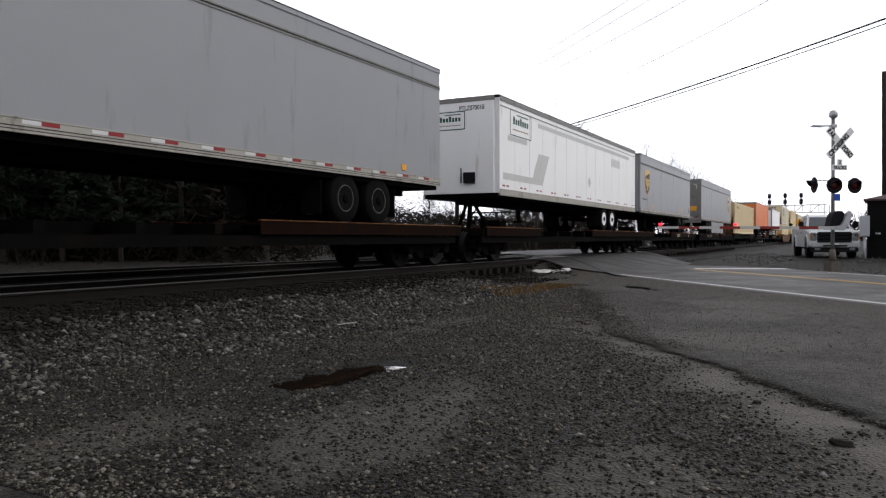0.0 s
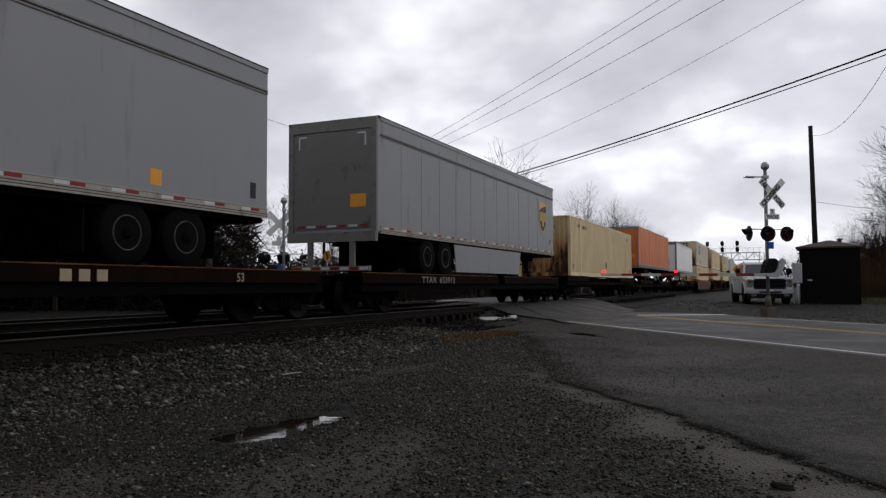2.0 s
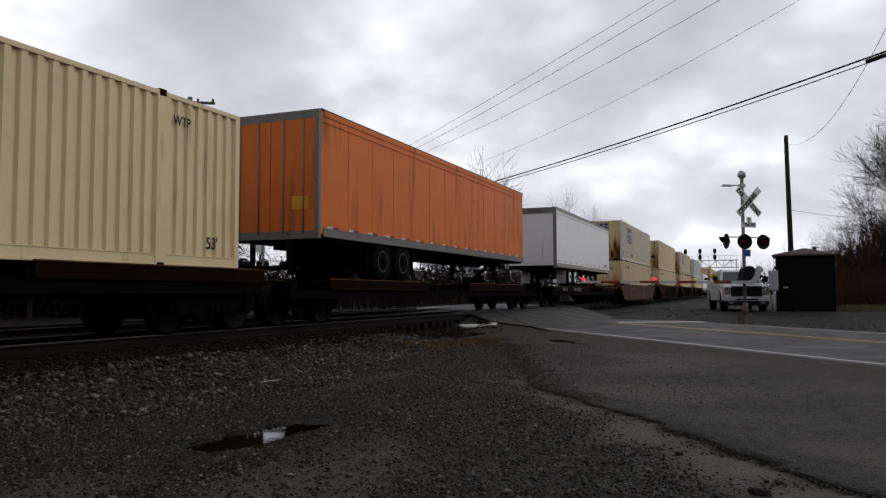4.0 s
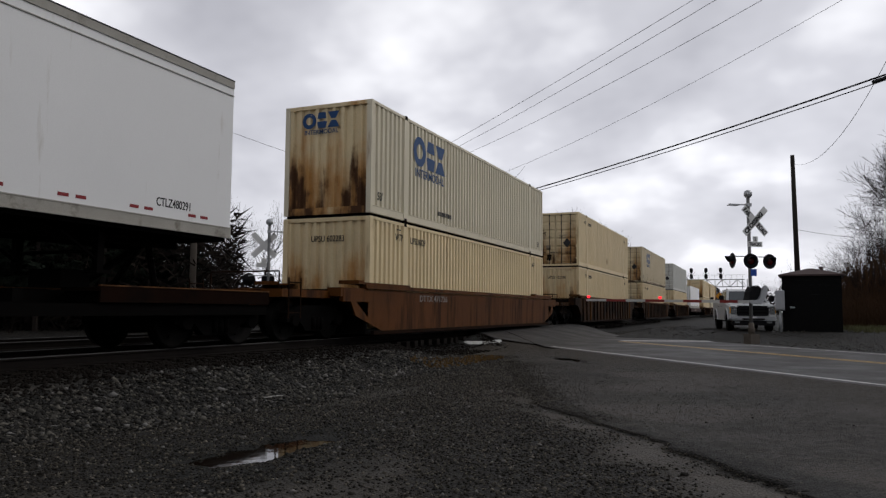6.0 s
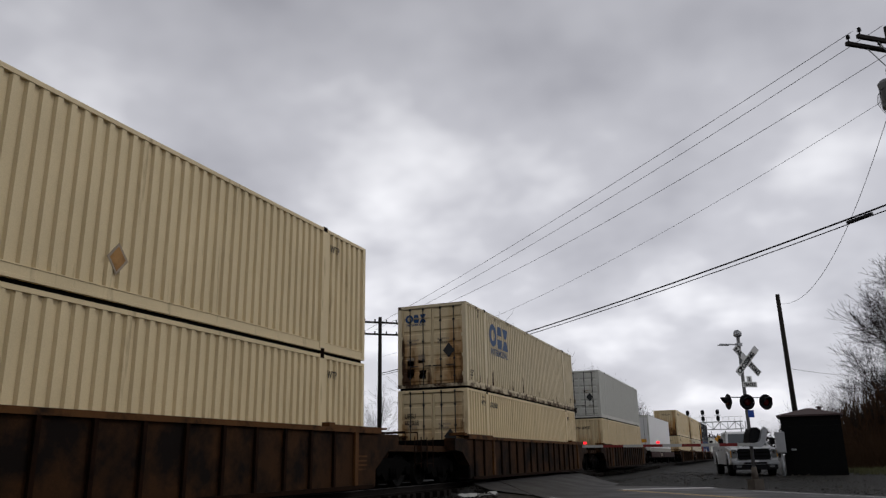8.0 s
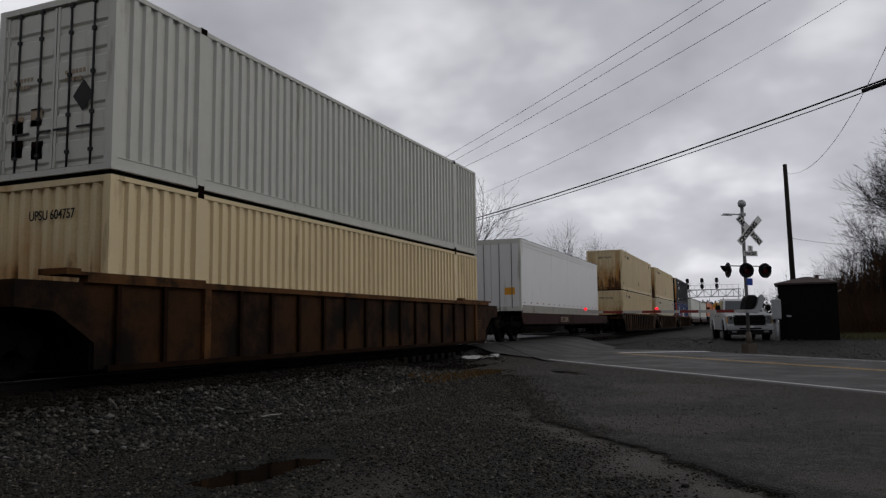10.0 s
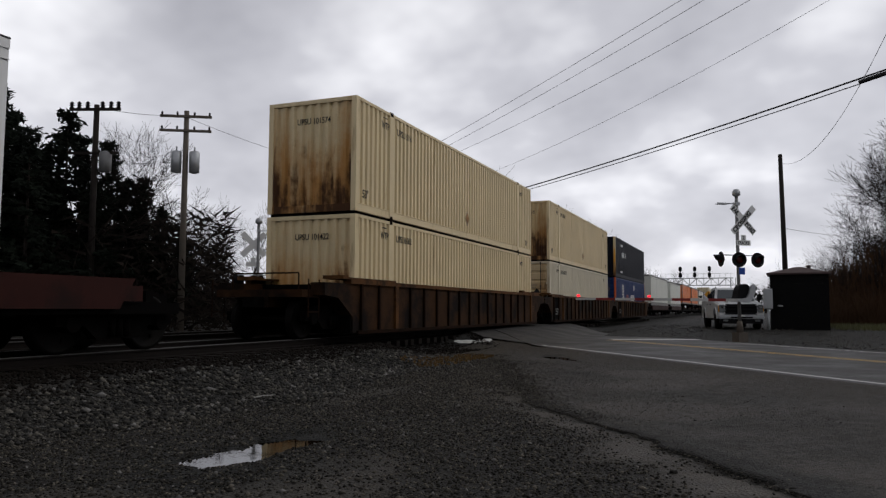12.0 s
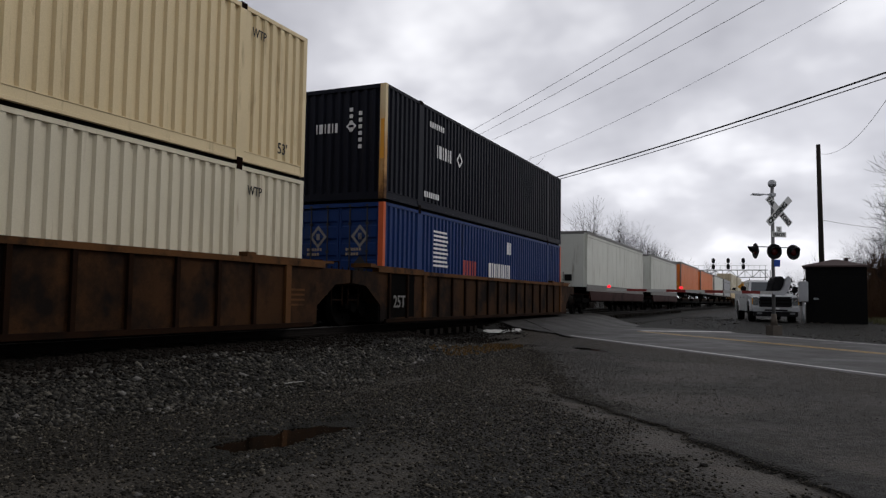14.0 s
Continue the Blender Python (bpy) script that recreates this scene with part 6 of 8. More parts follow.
flat_car("flat_car", "dark red deep-sided car with white lettering", 227.47, 22.0, edge="well_dark_red", lead=2.0, code="FEC 72695", low=True, deck=1.02, code_at=6.25, plates=((0.4, 18.6),))

# articulated well units
well_car("well_car", "ribbed brown well car, articulated", 253.07, lead=2.2, tail=1.7, chord="well_yellow", trucks=(True, False), top=1.39)
container("container", "cream container with rusty front, lower of a stack", 253.07, LOW, "cream", "front", "cream_stain", code="UPSU6062", end_code="UPSU 101422", diamond=False)
container("container", "cream container with rust-streaked front", 253.07, STACK_TOP, "cream", "front", "cream_stain", marks=("53",), code="UPSU 016", end_code="UPSU 101574")

well_car("well_car", "ribbed brown well car, articulated", 272.63, lead=1.7, tail=1.7, chord="well_yellow", code="25T", trucks=(True, False), top=1.39)
container("container", "cream container with doors, lower of a stack", 272.63, LOW, "cream_white", "doors", "door_scar_b", code="UPSU 605227", diamond=False)
container("container", "cream container with rust-streaked front", 272.63, STACK_TOP, "cream", "front", "cream_rust", marks=("53",), code="UPSU 80181", end_code="UPSU 103110")

well_car("well_car", "ribbed brown well car, articulated", 292.17, lead=1.7, tail=2.4, chord="well_yellow", code="25T", trucks=(True, True), top=1.39)
P_low = container("container", "blue container with orange corner post", 292.17, LOW, "blue_box", "doors", "blue_box", post="orange_post", diamond=False, marks=("53",))
bars("logo_word", P_low, on_side(NEAR - 0.008, 7.3, 1.14), [0.45, 0.2, 0.3, 0.2, 0.3, 0.2, 0.3, 0.2, 0.2, 0.3], 0.52, "letter_white", 0.16)
bars("logo_word", P_low, on_side(NEAR - 0.008, 5.1, 1.14), [0.4, 0.3, 0.3, 0.2, 0.3], 0.50, "letter_red", 0.16)
bars("code", P_low, on_side(NEAR - 0.008, 9.1, 2.05), [0.5, 0.4], 0.42, "letter_white", 0.1)
for x in (-0.62, 0.62):
    bm = bmesh.new()
    for a in range(4):
        pts = [(math.sin(math.pi / 2 * k) * r, math.cos(math.pi / 2 * k) * r * 1.15) for r, k in ((0.26, a), (0.26, a + 1), (0.17, a + 1), (0.17, a))]
        bm.faces.new([bm.verts.new((x + px, 0.036, 1.98 + pz)) for px, pz in pts])
    box(bm, x - 0.05, x + 0.05, 0.034, 0.037, 1.9, 2.06)
    part("door_mark", bm, "letter_faint", P_low, "pale diamond mark")
bm = bmesh.new()
for i in range(9):
    box(bm, NEAR - 0.011, NEAR - 0.006, 2.95, 3.95 - 0.05 * (i % 3), 1.35 + 0.12 * i, 1.41 + 0.12 * i)
part("logo", bm, "letter_white", P_low, "white striped globe mark")
P_up = container("container", "black container with a white corner post", 292.17, STACK_TOP, "black_box", "front", "black_box", post="black_box", diamond=False)
bm = bmesh.new()
box(bm, NEAR - 0.15, NEAR + 0.003, -0.004, 0.124, 0.0, 2.9)
part("white_post", bm, "cream_stain", P_up, "stained white corner post")
bm = bmesh.new()
box(bm, NEAR - 0.12, NEAR - 0.02, -0.008, -0.0045, 1.0, 2.0)
part("post_label", bm, "sticker_yellow", P_up, "long yellow label")
for m, hh in ((on_side(NEAR - 0.01, 3.1, 1.55), 0.34), (on_end(-0.75, 0.022, 1.75), 0.22)):
    bars("logo_word", P_up, m, [0.14, 0.45, 0.14, 0.3, 0.14, 0.3], hh * 1.1, "letter_white", 0.24)
    bm = bmesh.new()
    x0 = 3.9 * hh
    ring = [(x0 + 0.9 * hh, -0.1 * hh), (x0 + 1.6 * hh, 0.6 * hh), (x0 + 0.9 * hh, 1.3 * hh), (x0 + 0.2 * hh, 0.6 * hh)]
    inner = [(x0 + 0.9 * hh, 0.2 * hh), (x0 + 1.3 * hh, 0.6 * hh), (x0 + 0.9 * hh, 1.0 * hh), (x0 + 0.5 * hh, 0.6 * hh)]
    for i in range(4):
        j = (i + 1) % 4
        bm.faces.new([bm.verts.new(m @ Vector((*p, 0.003))) for p in (ring[i], ring[j], inner[j], inner[i])])
    part("logo", bm, "letter_white", P_up)
bars("code", P_up, on_side(NEAR - 0.01, 2.6, 2.35), [0.6] * 7, 0.16, "letter_white")
bars("code", P_up, on_side(NEAR - 0.01, 2.3, 0.34), [0.6] * 7, 0.16, "letter_white")
bm = bmesh.new()
for i in range(6):
    box(bm, 0.52, 0.62, 0.018, 0.024, 1.3 + 0.17 * i, 1.40 + 0.17 * i)
    box(bm, 0.25, 0.35, 0.018, 0.024, 1.75 + 0.17 * (i % 4), 1.85 + 0.17 * (i % 4)) if i < 4 else None
part("code", bm, "letter_white", P_up)

# the rest, far down the line
y = 313.1
TAIL = [("dirty_white_trailer", 16.5, True), ("dirty_white_trailer", 14.6, True), ("orange_trailer", 16.0, False), ("orange_trailer", 16.0, False), ("dirty_white_trailer", 16.0, False),
        ("grey_trailer", 16.0, False), ("stack", 16.15, False), ("stack", 16.15, False), ("white_trailer", 16.0, False), ("stack", 16.15, False), ("stack", 16.15, False), ("grey_trailer", 16.0, False)]
WORDS = {"dirty_white_trailer": "dull white", "orange_trailer": "faded orange", "grey_trailer": "grey", "white_trailer": "white"}
for key, ln, low in TAIL:
    if key == "stack":
        well_car("well_car", "ribbed brown well car down the line", y, lead=2.0, tail=2.0)
        container("container", "cream container, lower of a stack", y, LOW, "cream", "front", "cream_rust", diamond=False)
        container("container", "cream container, upper of a stack", y, STACK_TOP, "cream_white", "doors", "cream_scar")
        y += 20.4
        continue
    if low:
        t_ = trailer("trailer", WORDS[key] + " road trailer riding low", y, 1.86, key, ln, 4.66 - 1.86, tape=False, lead="nose", low=True)
        bars("code", t_, on_end(-1.0, -0.004, 0.62), [0.6, 0.6], 0.3, "letter_tan")
        flat_car("flat_car", "dark red deep-sided car down the line", y, ln + 2.6, edge="well_dark_red", lead=1.3, low=True, deck=1.02, plates=((0.4, ln - 0.4),))
        y += ln + 3.4
    else:
        trailer("trailer", WORDS[key] + " road trailer down the line", y, FLOOR - 0.35, key, ln, T_H - 0.1, wheels="front", lead="doors", tape=False)
        flat_car("flat_car", "dark skeleton flat car down the line", y, ln + 2.2, lead=1.2)
        y += ln + 2.8


# ---------- level crossing ----------
def crossing_mast(x, y, z, turn, gate, label):
    """Mast with crossbuck, lamps and, where there is one, the lowered gate. Front faces local -Y."""
    c = thing("crossing_signal", label, "crossing signal", pose(x, y, z, 0, 0, turn))
    bm = bmesh.new()
    tube(bm, (0, 0, 0), (0, 0, 5.48), 0.065, seg=14)
    part("mast", bm, "mast", c)
    bm = bmesh.new()
    box(bm, -0.2, 0.2, -0.2, 0.2, -0.3, 0.32)
    tube(bm, (0, 0, 0.32), (0, 0, 0.75), 0.13, 0.09, seg=12)
    part("base", bm, "pole_grey", c, "weathered cast base")
    bm = bmesh.new()
    lathe(bm, [(0.02, 5.76), (0.10, 5.74), (0.15, 5.66), (0.15, 5.54), (0.09, 5.48), (0.04, 5.46)], (0, 0, 0), "z", 16)
    part("bell", bm, "galv", c)
    bm = bmesh.new()
    box(bm, -0.85, 0.0, -0.03, 0.03, 5.17, 5.21)
    box(bm, -0.88, -0.45, -0.10, 0.10, 5.145, 5.17)
    box(bm, -0.09, 0.09, -0.09, 0.09, 5.13, 5.25)
    part("top_bracket", bm, "galv", c)
    cx, cz = 0.20, 4.58
    for k, a in enumerate((-45, 45)):
        m = pose(cx, -0.10 - 0.012 * k, cz, 0, -a, 0)
        bm = bmesh.new()
        box(bm, -0.70, 0.70, -0.004, 0.004, -0.125, 0.125, m)
        blade = part("crossbuck_blade", bm, "sign_white", c)
        words = ("CROSSING",) if a > 0 else ("RAIL", "ROAD")
        for i, w in enumerate(words):
            off = -0.63 if len(words) == 1 else (-0.65, 0.17)[i]
            lettering("word", w, 0.24, "letter_dark", blade, m @ Matrix.Translation((off, -0.006, -0.085)) @ Matrix.Rotation(radians(90), 4, "X"), squeeze=0.92 if len(words) == 1 else 0.74, bold=0.055)
    bm = bmesh.new()
    box(bm, -0.1, 0.52, -0.085, -0.078, 3.60, 3.80)
    box(bm, 0.10, 0.32, -0.085, -0.078, 3.802, 4.0)
    plate = part("track_count_sign", bm, "sign_white", c)
    lettering("word", "TRACKS", 0.17, "letter_dark", plate, on_end(-0.06, -0.088, 3.64), squeeze=0.82, bold=0.03)
    lettering("word", "2", 0.2, "letter_dark", plate, on_end(0.155, -0.088, 3.825))
    bm = bmesh.new()
    tube(bm, (-0.85, 0, 3.23), (0.85, 0, 3.23), 0.022, seg=8)
    part("cross_arm", bm, "galv", c)
    for lx, face in ((-0.83, -104), (0.0, -14), (0.83, -2)):
        m = pose(lx, -0.08, 3.06, 0, 0, face)
        bm = bmesh.new()
        lathe(bm, [(0.285, 0.0), (0.285, 0.012), (0.16, 0.016), (0.12, 0.10), (0.03, 0.12)], (0, 0, 0), "y", 26)
        # hood over the lens
        for i in range(12):
            a0, a1 = math.pi * (i / 12 * 1.16 - 0.08), math.pi * ((i + 1) / 12 * 1.16 - 0.08)
            vs = [bm.verts.new((0.17 * math.cos(a), yy, 0.17 * math.sin(a))) for a, yy in ((a0, 0), (a1, 0), (a1, -0.12 - 0.14 * math.sin(max(0.0, a1))), (a0, -0.12 - 0.14 * math.sin(max(0.0, a0))))]
            bm.faces.new(vs)
        bmesh.ops.transform(bm, matrix=m, verts=bm.verts)
        lamp = part("lamp", bm, "black", c, "black lamp with round backing")
        bm = bmesh.new()
        lathe(bm, [(0.15, -0.005), (0.10, -0.03), (0.03, -0.04)], (0, 0, 0), "y", 18)
        bmesh.ops.transform(bm, matrix=m, verts=bm.verts)
        part("lens", bm, "lens_red", lamp)
        bm = bmesh.new()
        tube(bm, (lx, 0, 3.12), (lx, 0, 3.24), 0.02, seg=6)
        part("lamp_hanger", bm, "galv", lamp)
    bm = bmesh.new()
    box(bm, -0.02, 0.24, -0.08, -0.072, 2.50, 2.76)
    part("notice", bm, "sign_blue", c, "small blue notice plate")
    if not gate:
        return c
    gz = 1.53
    bm = bmesh.new()
    extrude(bm, [(-0.30, gz - 0.06), (0.34, gz - 0.06), (0.44, gz + 0.18), (0.40, gz + 0.46), (0.22, gz + 0.62), (-0.02, gz + 0.58), (-0.14, gz + 0.40), (-0.20, gz + 0.14)], -0.20, 0.17, "y")
    bmesh.ops.bevel(bm, geom=bm.edges[:], offset=0.03, segments=2, affect="EDGES")
    part("gate_machine", bm, "black", c, "black gate mechanism housing")
    bm = bmesh.new()
    pts = [(-0.30, gz - 0.06), (0.18, gz - 0.10), (0.34, gz + 0.04), (0.50, gz + 0.36), (0.50, gz + 0.54), (0.40, gz + 0.62), (0.28, gz + 0.52), (0.20, gz + 0.24), (0.08, gz + 0.08), (-0.30, gz + 0.02)]
    extrude(bm, pts, -0.34, -0.26, "y")
    part("counterweight_arm", bm, "galv", c, "grey curved counterweight arm")
    n = 9
    ln = 6.9 / n
    for i in range(n):
        bm = bmesh.new()
        hgt = 0.055 - 0.002 * i
        box(bm, -0.05 - ln * (i + 1), -0.05 - ln * i, -0.31, -0.29, gz - hgt, gz + hgt)
        part("gate_arm_segment", bm, "gate_red" if i % 2 else "gate_white", c)
    for k in (6.85, 4.05, 1.9):
        bm = bmesh.new()
        lathe(bm, [(0.025, -0.07), (0.042, -0.05), (0.042, 0.05), (0.025, 0.07)], (-k, -0.30, gz + 0.11), "y", 12)
        part("gate_lamp", bm, "lamp_red" if k > 2 else "black", c, "glowing red gate lamp" if k > 2 else "dark gate lamp")
    return c


crossing_mast(-0.36, 30.5, 0.04, 39, True, "galvanised crossing mast with crossbuck, lamps and lowered gate")
crossing_mast(-20.0, 27.5, -0.58, 219, False, "crossing mast with lamps across the tracks")


def pickup(x, y, z, turn):
    """A large pickup, front towards local -Y."""
    c = thing("pickup_truck", "white heavy-duty pickup parked on gravel", "truck", pose(x, y, z, 0, 0, turn))

    def block(name, key, x0, x1, y0, y1, z0, z1, bev=0.02, parent=c, label=""):
        bm = bmesh.new()
        box(bm, x0, x1, y0, y1, z0, z1)
        if bev:
            bmesh.ops.bevel(bm, geom=bm.edges[:], offset=bev, segments=2, affect="EDGES")
        return part(name, bm, key, parent, label)

    # one side profile with round wheel openings
    prof = [(0.10, 0.60), (0.06, 1.08), (0.20, 1.21), (1.50, 1.33), (4.05, 1.34), (4.06, 1.42), (6.15, 1.42), (6.2, 0.62)]
    for wy in (4.9, 1.1):
        prof += [(wy + 0.50 * math.cos(a), 0.50 + 0.50 * math.sin(a)) for a in (math.pi * i / 8 for i in range(9))]
    bm = bmesh.new()
    extrude(bm, prof, -0.99, 0.99)
    bmesh.ops.bevel(bm, geom=[e for e in bm.edges if min(v.co.z for v in e.verts) > 1.05], offset=0.06, segments=3, affect="EDGES")
    part("body", bm, "truck_white", c)
    bm = bmesh.new()
    extrude(bm, [(0.16, 1.18), (0.24, 1.27), (1.46, 1.385), (1.50, 1.30)], -0.58, 0.58)
    bmesh.ops.bevel(bm, geom=[e for e in bm.edges if min(v.co.z for v in e.verts) > 1.2], offset=0.035, segments=2, affect="EDGES")
    part("hood", bm, "truck_white", c)
    bm = bmesh.new()
    extrude(bm, [(1.46, 1.30), (2.10, 1.92), (2.40, 2.0), (3.75, 2.0), (4.02, 1.30)], -0.95, 0.95)
    for v in bm.verts:
        if v.co.z > 1.5:
            v.co.x *= 0.84
    bmesh.ops.bevel(bm, geom=bm.edges[:], offset=0.05, segments=2, affect="EDGES")
    part("cab", bm, "truck_white", c)
    bm = bmesh.new()
    front = [bm.verts.new(v) for v in ((-0.84, 1.505, 1.36), (0.84, 1.505, 1.36), (0.735, 2.045, 1.885), (-0.735, 2.045, 1.885))]
    back = [bm.verts.new(v.co + Vector((0, 0.03, -0.03))) for v in front]
    bm.faces.new(front)
    for a in range(4):
        bm.faces.new((front[a], back[a], back[(a + 1) % 4], front[(a + 1) % 4]))
    part("windscreen", bm, "glass", c, "dark windscreen")
    bm = bmesh.new()
    for xx in (-0.42, 0.30):
        tube(bm, (xx, 1.48, 1.37), (xx + 0.42, 1.60, 1.46), 0.012, seg=5)
    part("wiper", bm, "black", c)
    for q in (-1, 1):
        bm = bmesh.new()
        pane = [bm.verts.new((q * xx, yy, zz)) for xx, yy, zz in ((0.948, 1.80, 1.38), (0.948, 3.86, 1.38), (0.815, 3.66, 1.90), (0.815, 2.30, 1.90))]
        rear = [bm.verts.new(v.co - Vector((q * 0.03, 0, 0))) for v in pane]
        bm.faces.new(pane if q > 0 else pane[::-1])
        for a in range(4):
            bm.faces.new((pane[a], rear[a], rear[(a + 1) % 4], pane[(a + 1) % 4]))
        part("side_window", bm, "glass", c)
        a, b = sorted((q * 1.02, q * 1.25))
        mir = block("mirror", "black", a, b, 1.66, 1.80, 1.36, 1.68, 0.04, c, "black tow mirror")
        a, b = sorted((q * 0.90, q * 1.06))
        block("mirror_arm", "black", a, b, 1.70, 1.76, 1.42, 1.47, 0, mir)
        a, b = sorted((q * 0.70, q * 0.975))
        lamp = block("headlight", "headlamp", a, b, 0.03, 0.2, 0.78, 1.15, 0.04, c, "tall clouded headlight")
        a, b = sorted((q * 0.76, q * 0.90))
        block("lamp_reflector", "chrome", a, b, 0.018, 0.05, 0.97, 1.10, 0.012, lamp)
        a, b = sorted((q * 0.955, q * 0.99))
        block("indicator", "sticker_yellow", a, b, 0.06, 0.19, 0.82, 1.10, 0, lamp)
        a, b = sorted((q * 0.58, q * 0.80))
        block("fog_lamp", "headlamp", a, b, -0.05, 0.02, 0.38, 0.47, 0.01)
        # flared arches
        for wy in (1.1, 4.9):
            bm = bmesh.new()
            ring = [(wy + r * math.cos(a), 0.50 + r * math.sin(a)) for r, seq in ((0.57, range(9)), (0.49, range(8, -1, -1))) for a in (math.pi * i / 8 for i in seq)]
            a, b = sorted((q * 0.985, q * 1.03))
            extrude(bm, ring, a, b)
            part("wheel_arch", bm, "truck_white", c)
            bm = bmesh.new()
            lathe(bm, [(0.22, -0.14), (0.38, -0.14), (0.415, -0.09), (0.415, 0.09), (0.38, 0.14), (0.22, 0.14)], (q * 0.86, wy, 0.415), "x", 24)
            w = part("wheel", bm, "tyre", c)
            bm = bmesh.new()
            lathe(bm, [(0.22, -0.10 * q), (0.21, 0.125 * q), (0.08, 0.10 * q), (0.03, 0.13 * q)], (q * 0.86, wy, 0.415), "x", 18)
            part("rim", bm, "steel_rim", w)
        for y0, y1 in ((1.75, 2.85), (2.87, 3.95)):
            a, b = sorted((q * 0.985, q * 0.997))
            d = block("door", "truck_white", a, b, y0, y1, 0.62, 1.30, 0)
            a, b = sorted((q * 0.995, q * 1.02))
            block("door_handle", "black", a, b, y1 - 0.28, y1 - 0.08, 1.14, 1.18, 0, d)
    g = block("grille", "black", -0.69, 0.69, 0.0, 0.2, 0.70, 1.17, 0.05, c, "black grille with grey surround")
    for z0, z1 in ((0.70, 0.735), (1.145, 1.18)):
        block("grille_trim", "steel_rim", -0.69, 0.69, -0.014, 0.02, z0, z1, 0.008, g)
    for zz in (0.86, 1.01):
        block("grille_bar", "under", -0.62, 0.62, -0.012, 0.01, zz - 0.03, zz + 0.03, 0.008, g)
    bump = block("bumper", "galv", -1.0, 1.0, -0.12, 0.14, 0.50, 0.68, 0.05, c, "dull chrome front bumper")
    block("bumper_intake", "black", -0.48, 0.48, -0.132, -0.10, 0.53, 0.60, 0.01, bump)
    block("plate", "sign_white", -0.15, 0.15, -0.14, -0.124, 0.605, 0.675, 0, bump)
    block("valance", "black", -0.94, 0.94, -0.03, 0.2, 0.28, 0.50, 0.03, c, "black lower valance")
    block("chassis", "under", -0.80, 0.80, 0.4, 5.9, 0.40, 0.62, 0)
    block("rear_bumper", "galv", -0.95, 0.95, 6.15, 6.32, 0.52, 0.70, 0.03)
    return c


pickup(-0.36, 37.3, height(-0.4, 37.5) - 0.02, 10)


def relay_shed(x, y, z, turn):
    c = thing("signal_shed", "small black shed with brown hip roof", "shed", pose(x, y, z, 0, 0, turn))
    w, d, h = 1.22, 1.3, 2.55
    for i in range(12):
        bm = bmesh.new()
        z0 = h * i / 12
        box(bm, -w, w, -d - 0.012 + 0.004 * (i % 2), -d + 0.03, z0 + 0.006, z0 + h / 12)
        part("siding_board", bm, "shed_wall", c)
    bm = bmesh.new()
    box(bm, -w + 0.002, w - 0.002, -d + 0.03, d, 0, h)
    part("walls", bm, "shed_wall", c)
    bm = bmesh.new()
    o, r = 0.14, 0.34
    base = [(-w - o, -d - o, h), (w + o, -d - o, h), (w + o, d + o, h), (-w - o, d + o, h)]
    lo = [bm.verts.new(p) for p in base]
    up = [bm.verts.new((a, b, cc + 0.07)) for a, b, cc in base]
    apex = [bm.verts.new((-0.1, 0, h + r + 0.07)), bm.verts.new((0.1, 0, h + r + 0.07))]
    bm.faces.new(lo[::-1])
    for i in range(4):
        bm.faces.new((lo[i], lo[(i + 1) % 4], up[(i + 1) % 4], up[i]))
    bm.faces.new((up[0], up[1], apex[1], apex[0])); bm.faces.new((up[2], up[3], apex[0], apex[1]))
    bm.faces.new((up[1], up[2], apex[1])); bm.faces.new((up[3], up[0], apex[0]))
    part("roof", bm, "shed_roof", c, "brown shingle hip roof")
    bm = bmesh.new()
    tube(bm, (0.45, 0.2, h + 0.15), (0.45, 0.2, h + 0.42), 0.09, seg=12)
    tube(bm, (0.45, 0.2, h + 0.42), (0.45, 0.2, h + 0.50), 0.17, 0.06, seg=12)
    part("vent", bm, "shed_roof", c)
    bm = bmesh.new()
    box(bm, -0.95, -0.05, -d - 0.03, -d - 0.014, 0.06, 2.1)
    door = part("door", bm, "shed_wall", c)
    bm = bmesh.new()
    lathe(bm, [(0.03, -0.05), (0.05, -0.03), (0.03, 0.0)], (-0.86, -d - 0.032, 1.12), "y", 12)
    box(bm, -0.9, -0.70, -d - 0.045, -d - 0.032, 1.08, 1.15)
    part("handle", bm, "galv", door, "pale metal door handle")
    return c


relay_shed(2.18, 39.2, height(2.2, 38.5) - 0.03, -3)

c = thing("electrical_cabinet", "pale grey electrical cabinet on a post", "cabinet", pose(0.78, 37.4, height(0.78, 37.4) - 0.1))
bm = bmesh.new()
box(bm, -0.2, 0.2, -0.12, 0.12, 1.05, 1.95)
bmesh.ops.bevel(bm, geom=bm.edges[:], offset=0.02, segments=1, affect="EDGES")
part("case", bm, "galv", c)
bm = bmesh.new()
box(bm, -0.17, 0.17, -0.135, -0.12, 1.09, 1.91)
part("cabinet_door", bm, "galv", c)
bm = bmesh.new()
tube(bm, (0, 0, -0.1), (0, 0, 1.05), 0.05, seg=10)
part("post", bm, "galv", c)


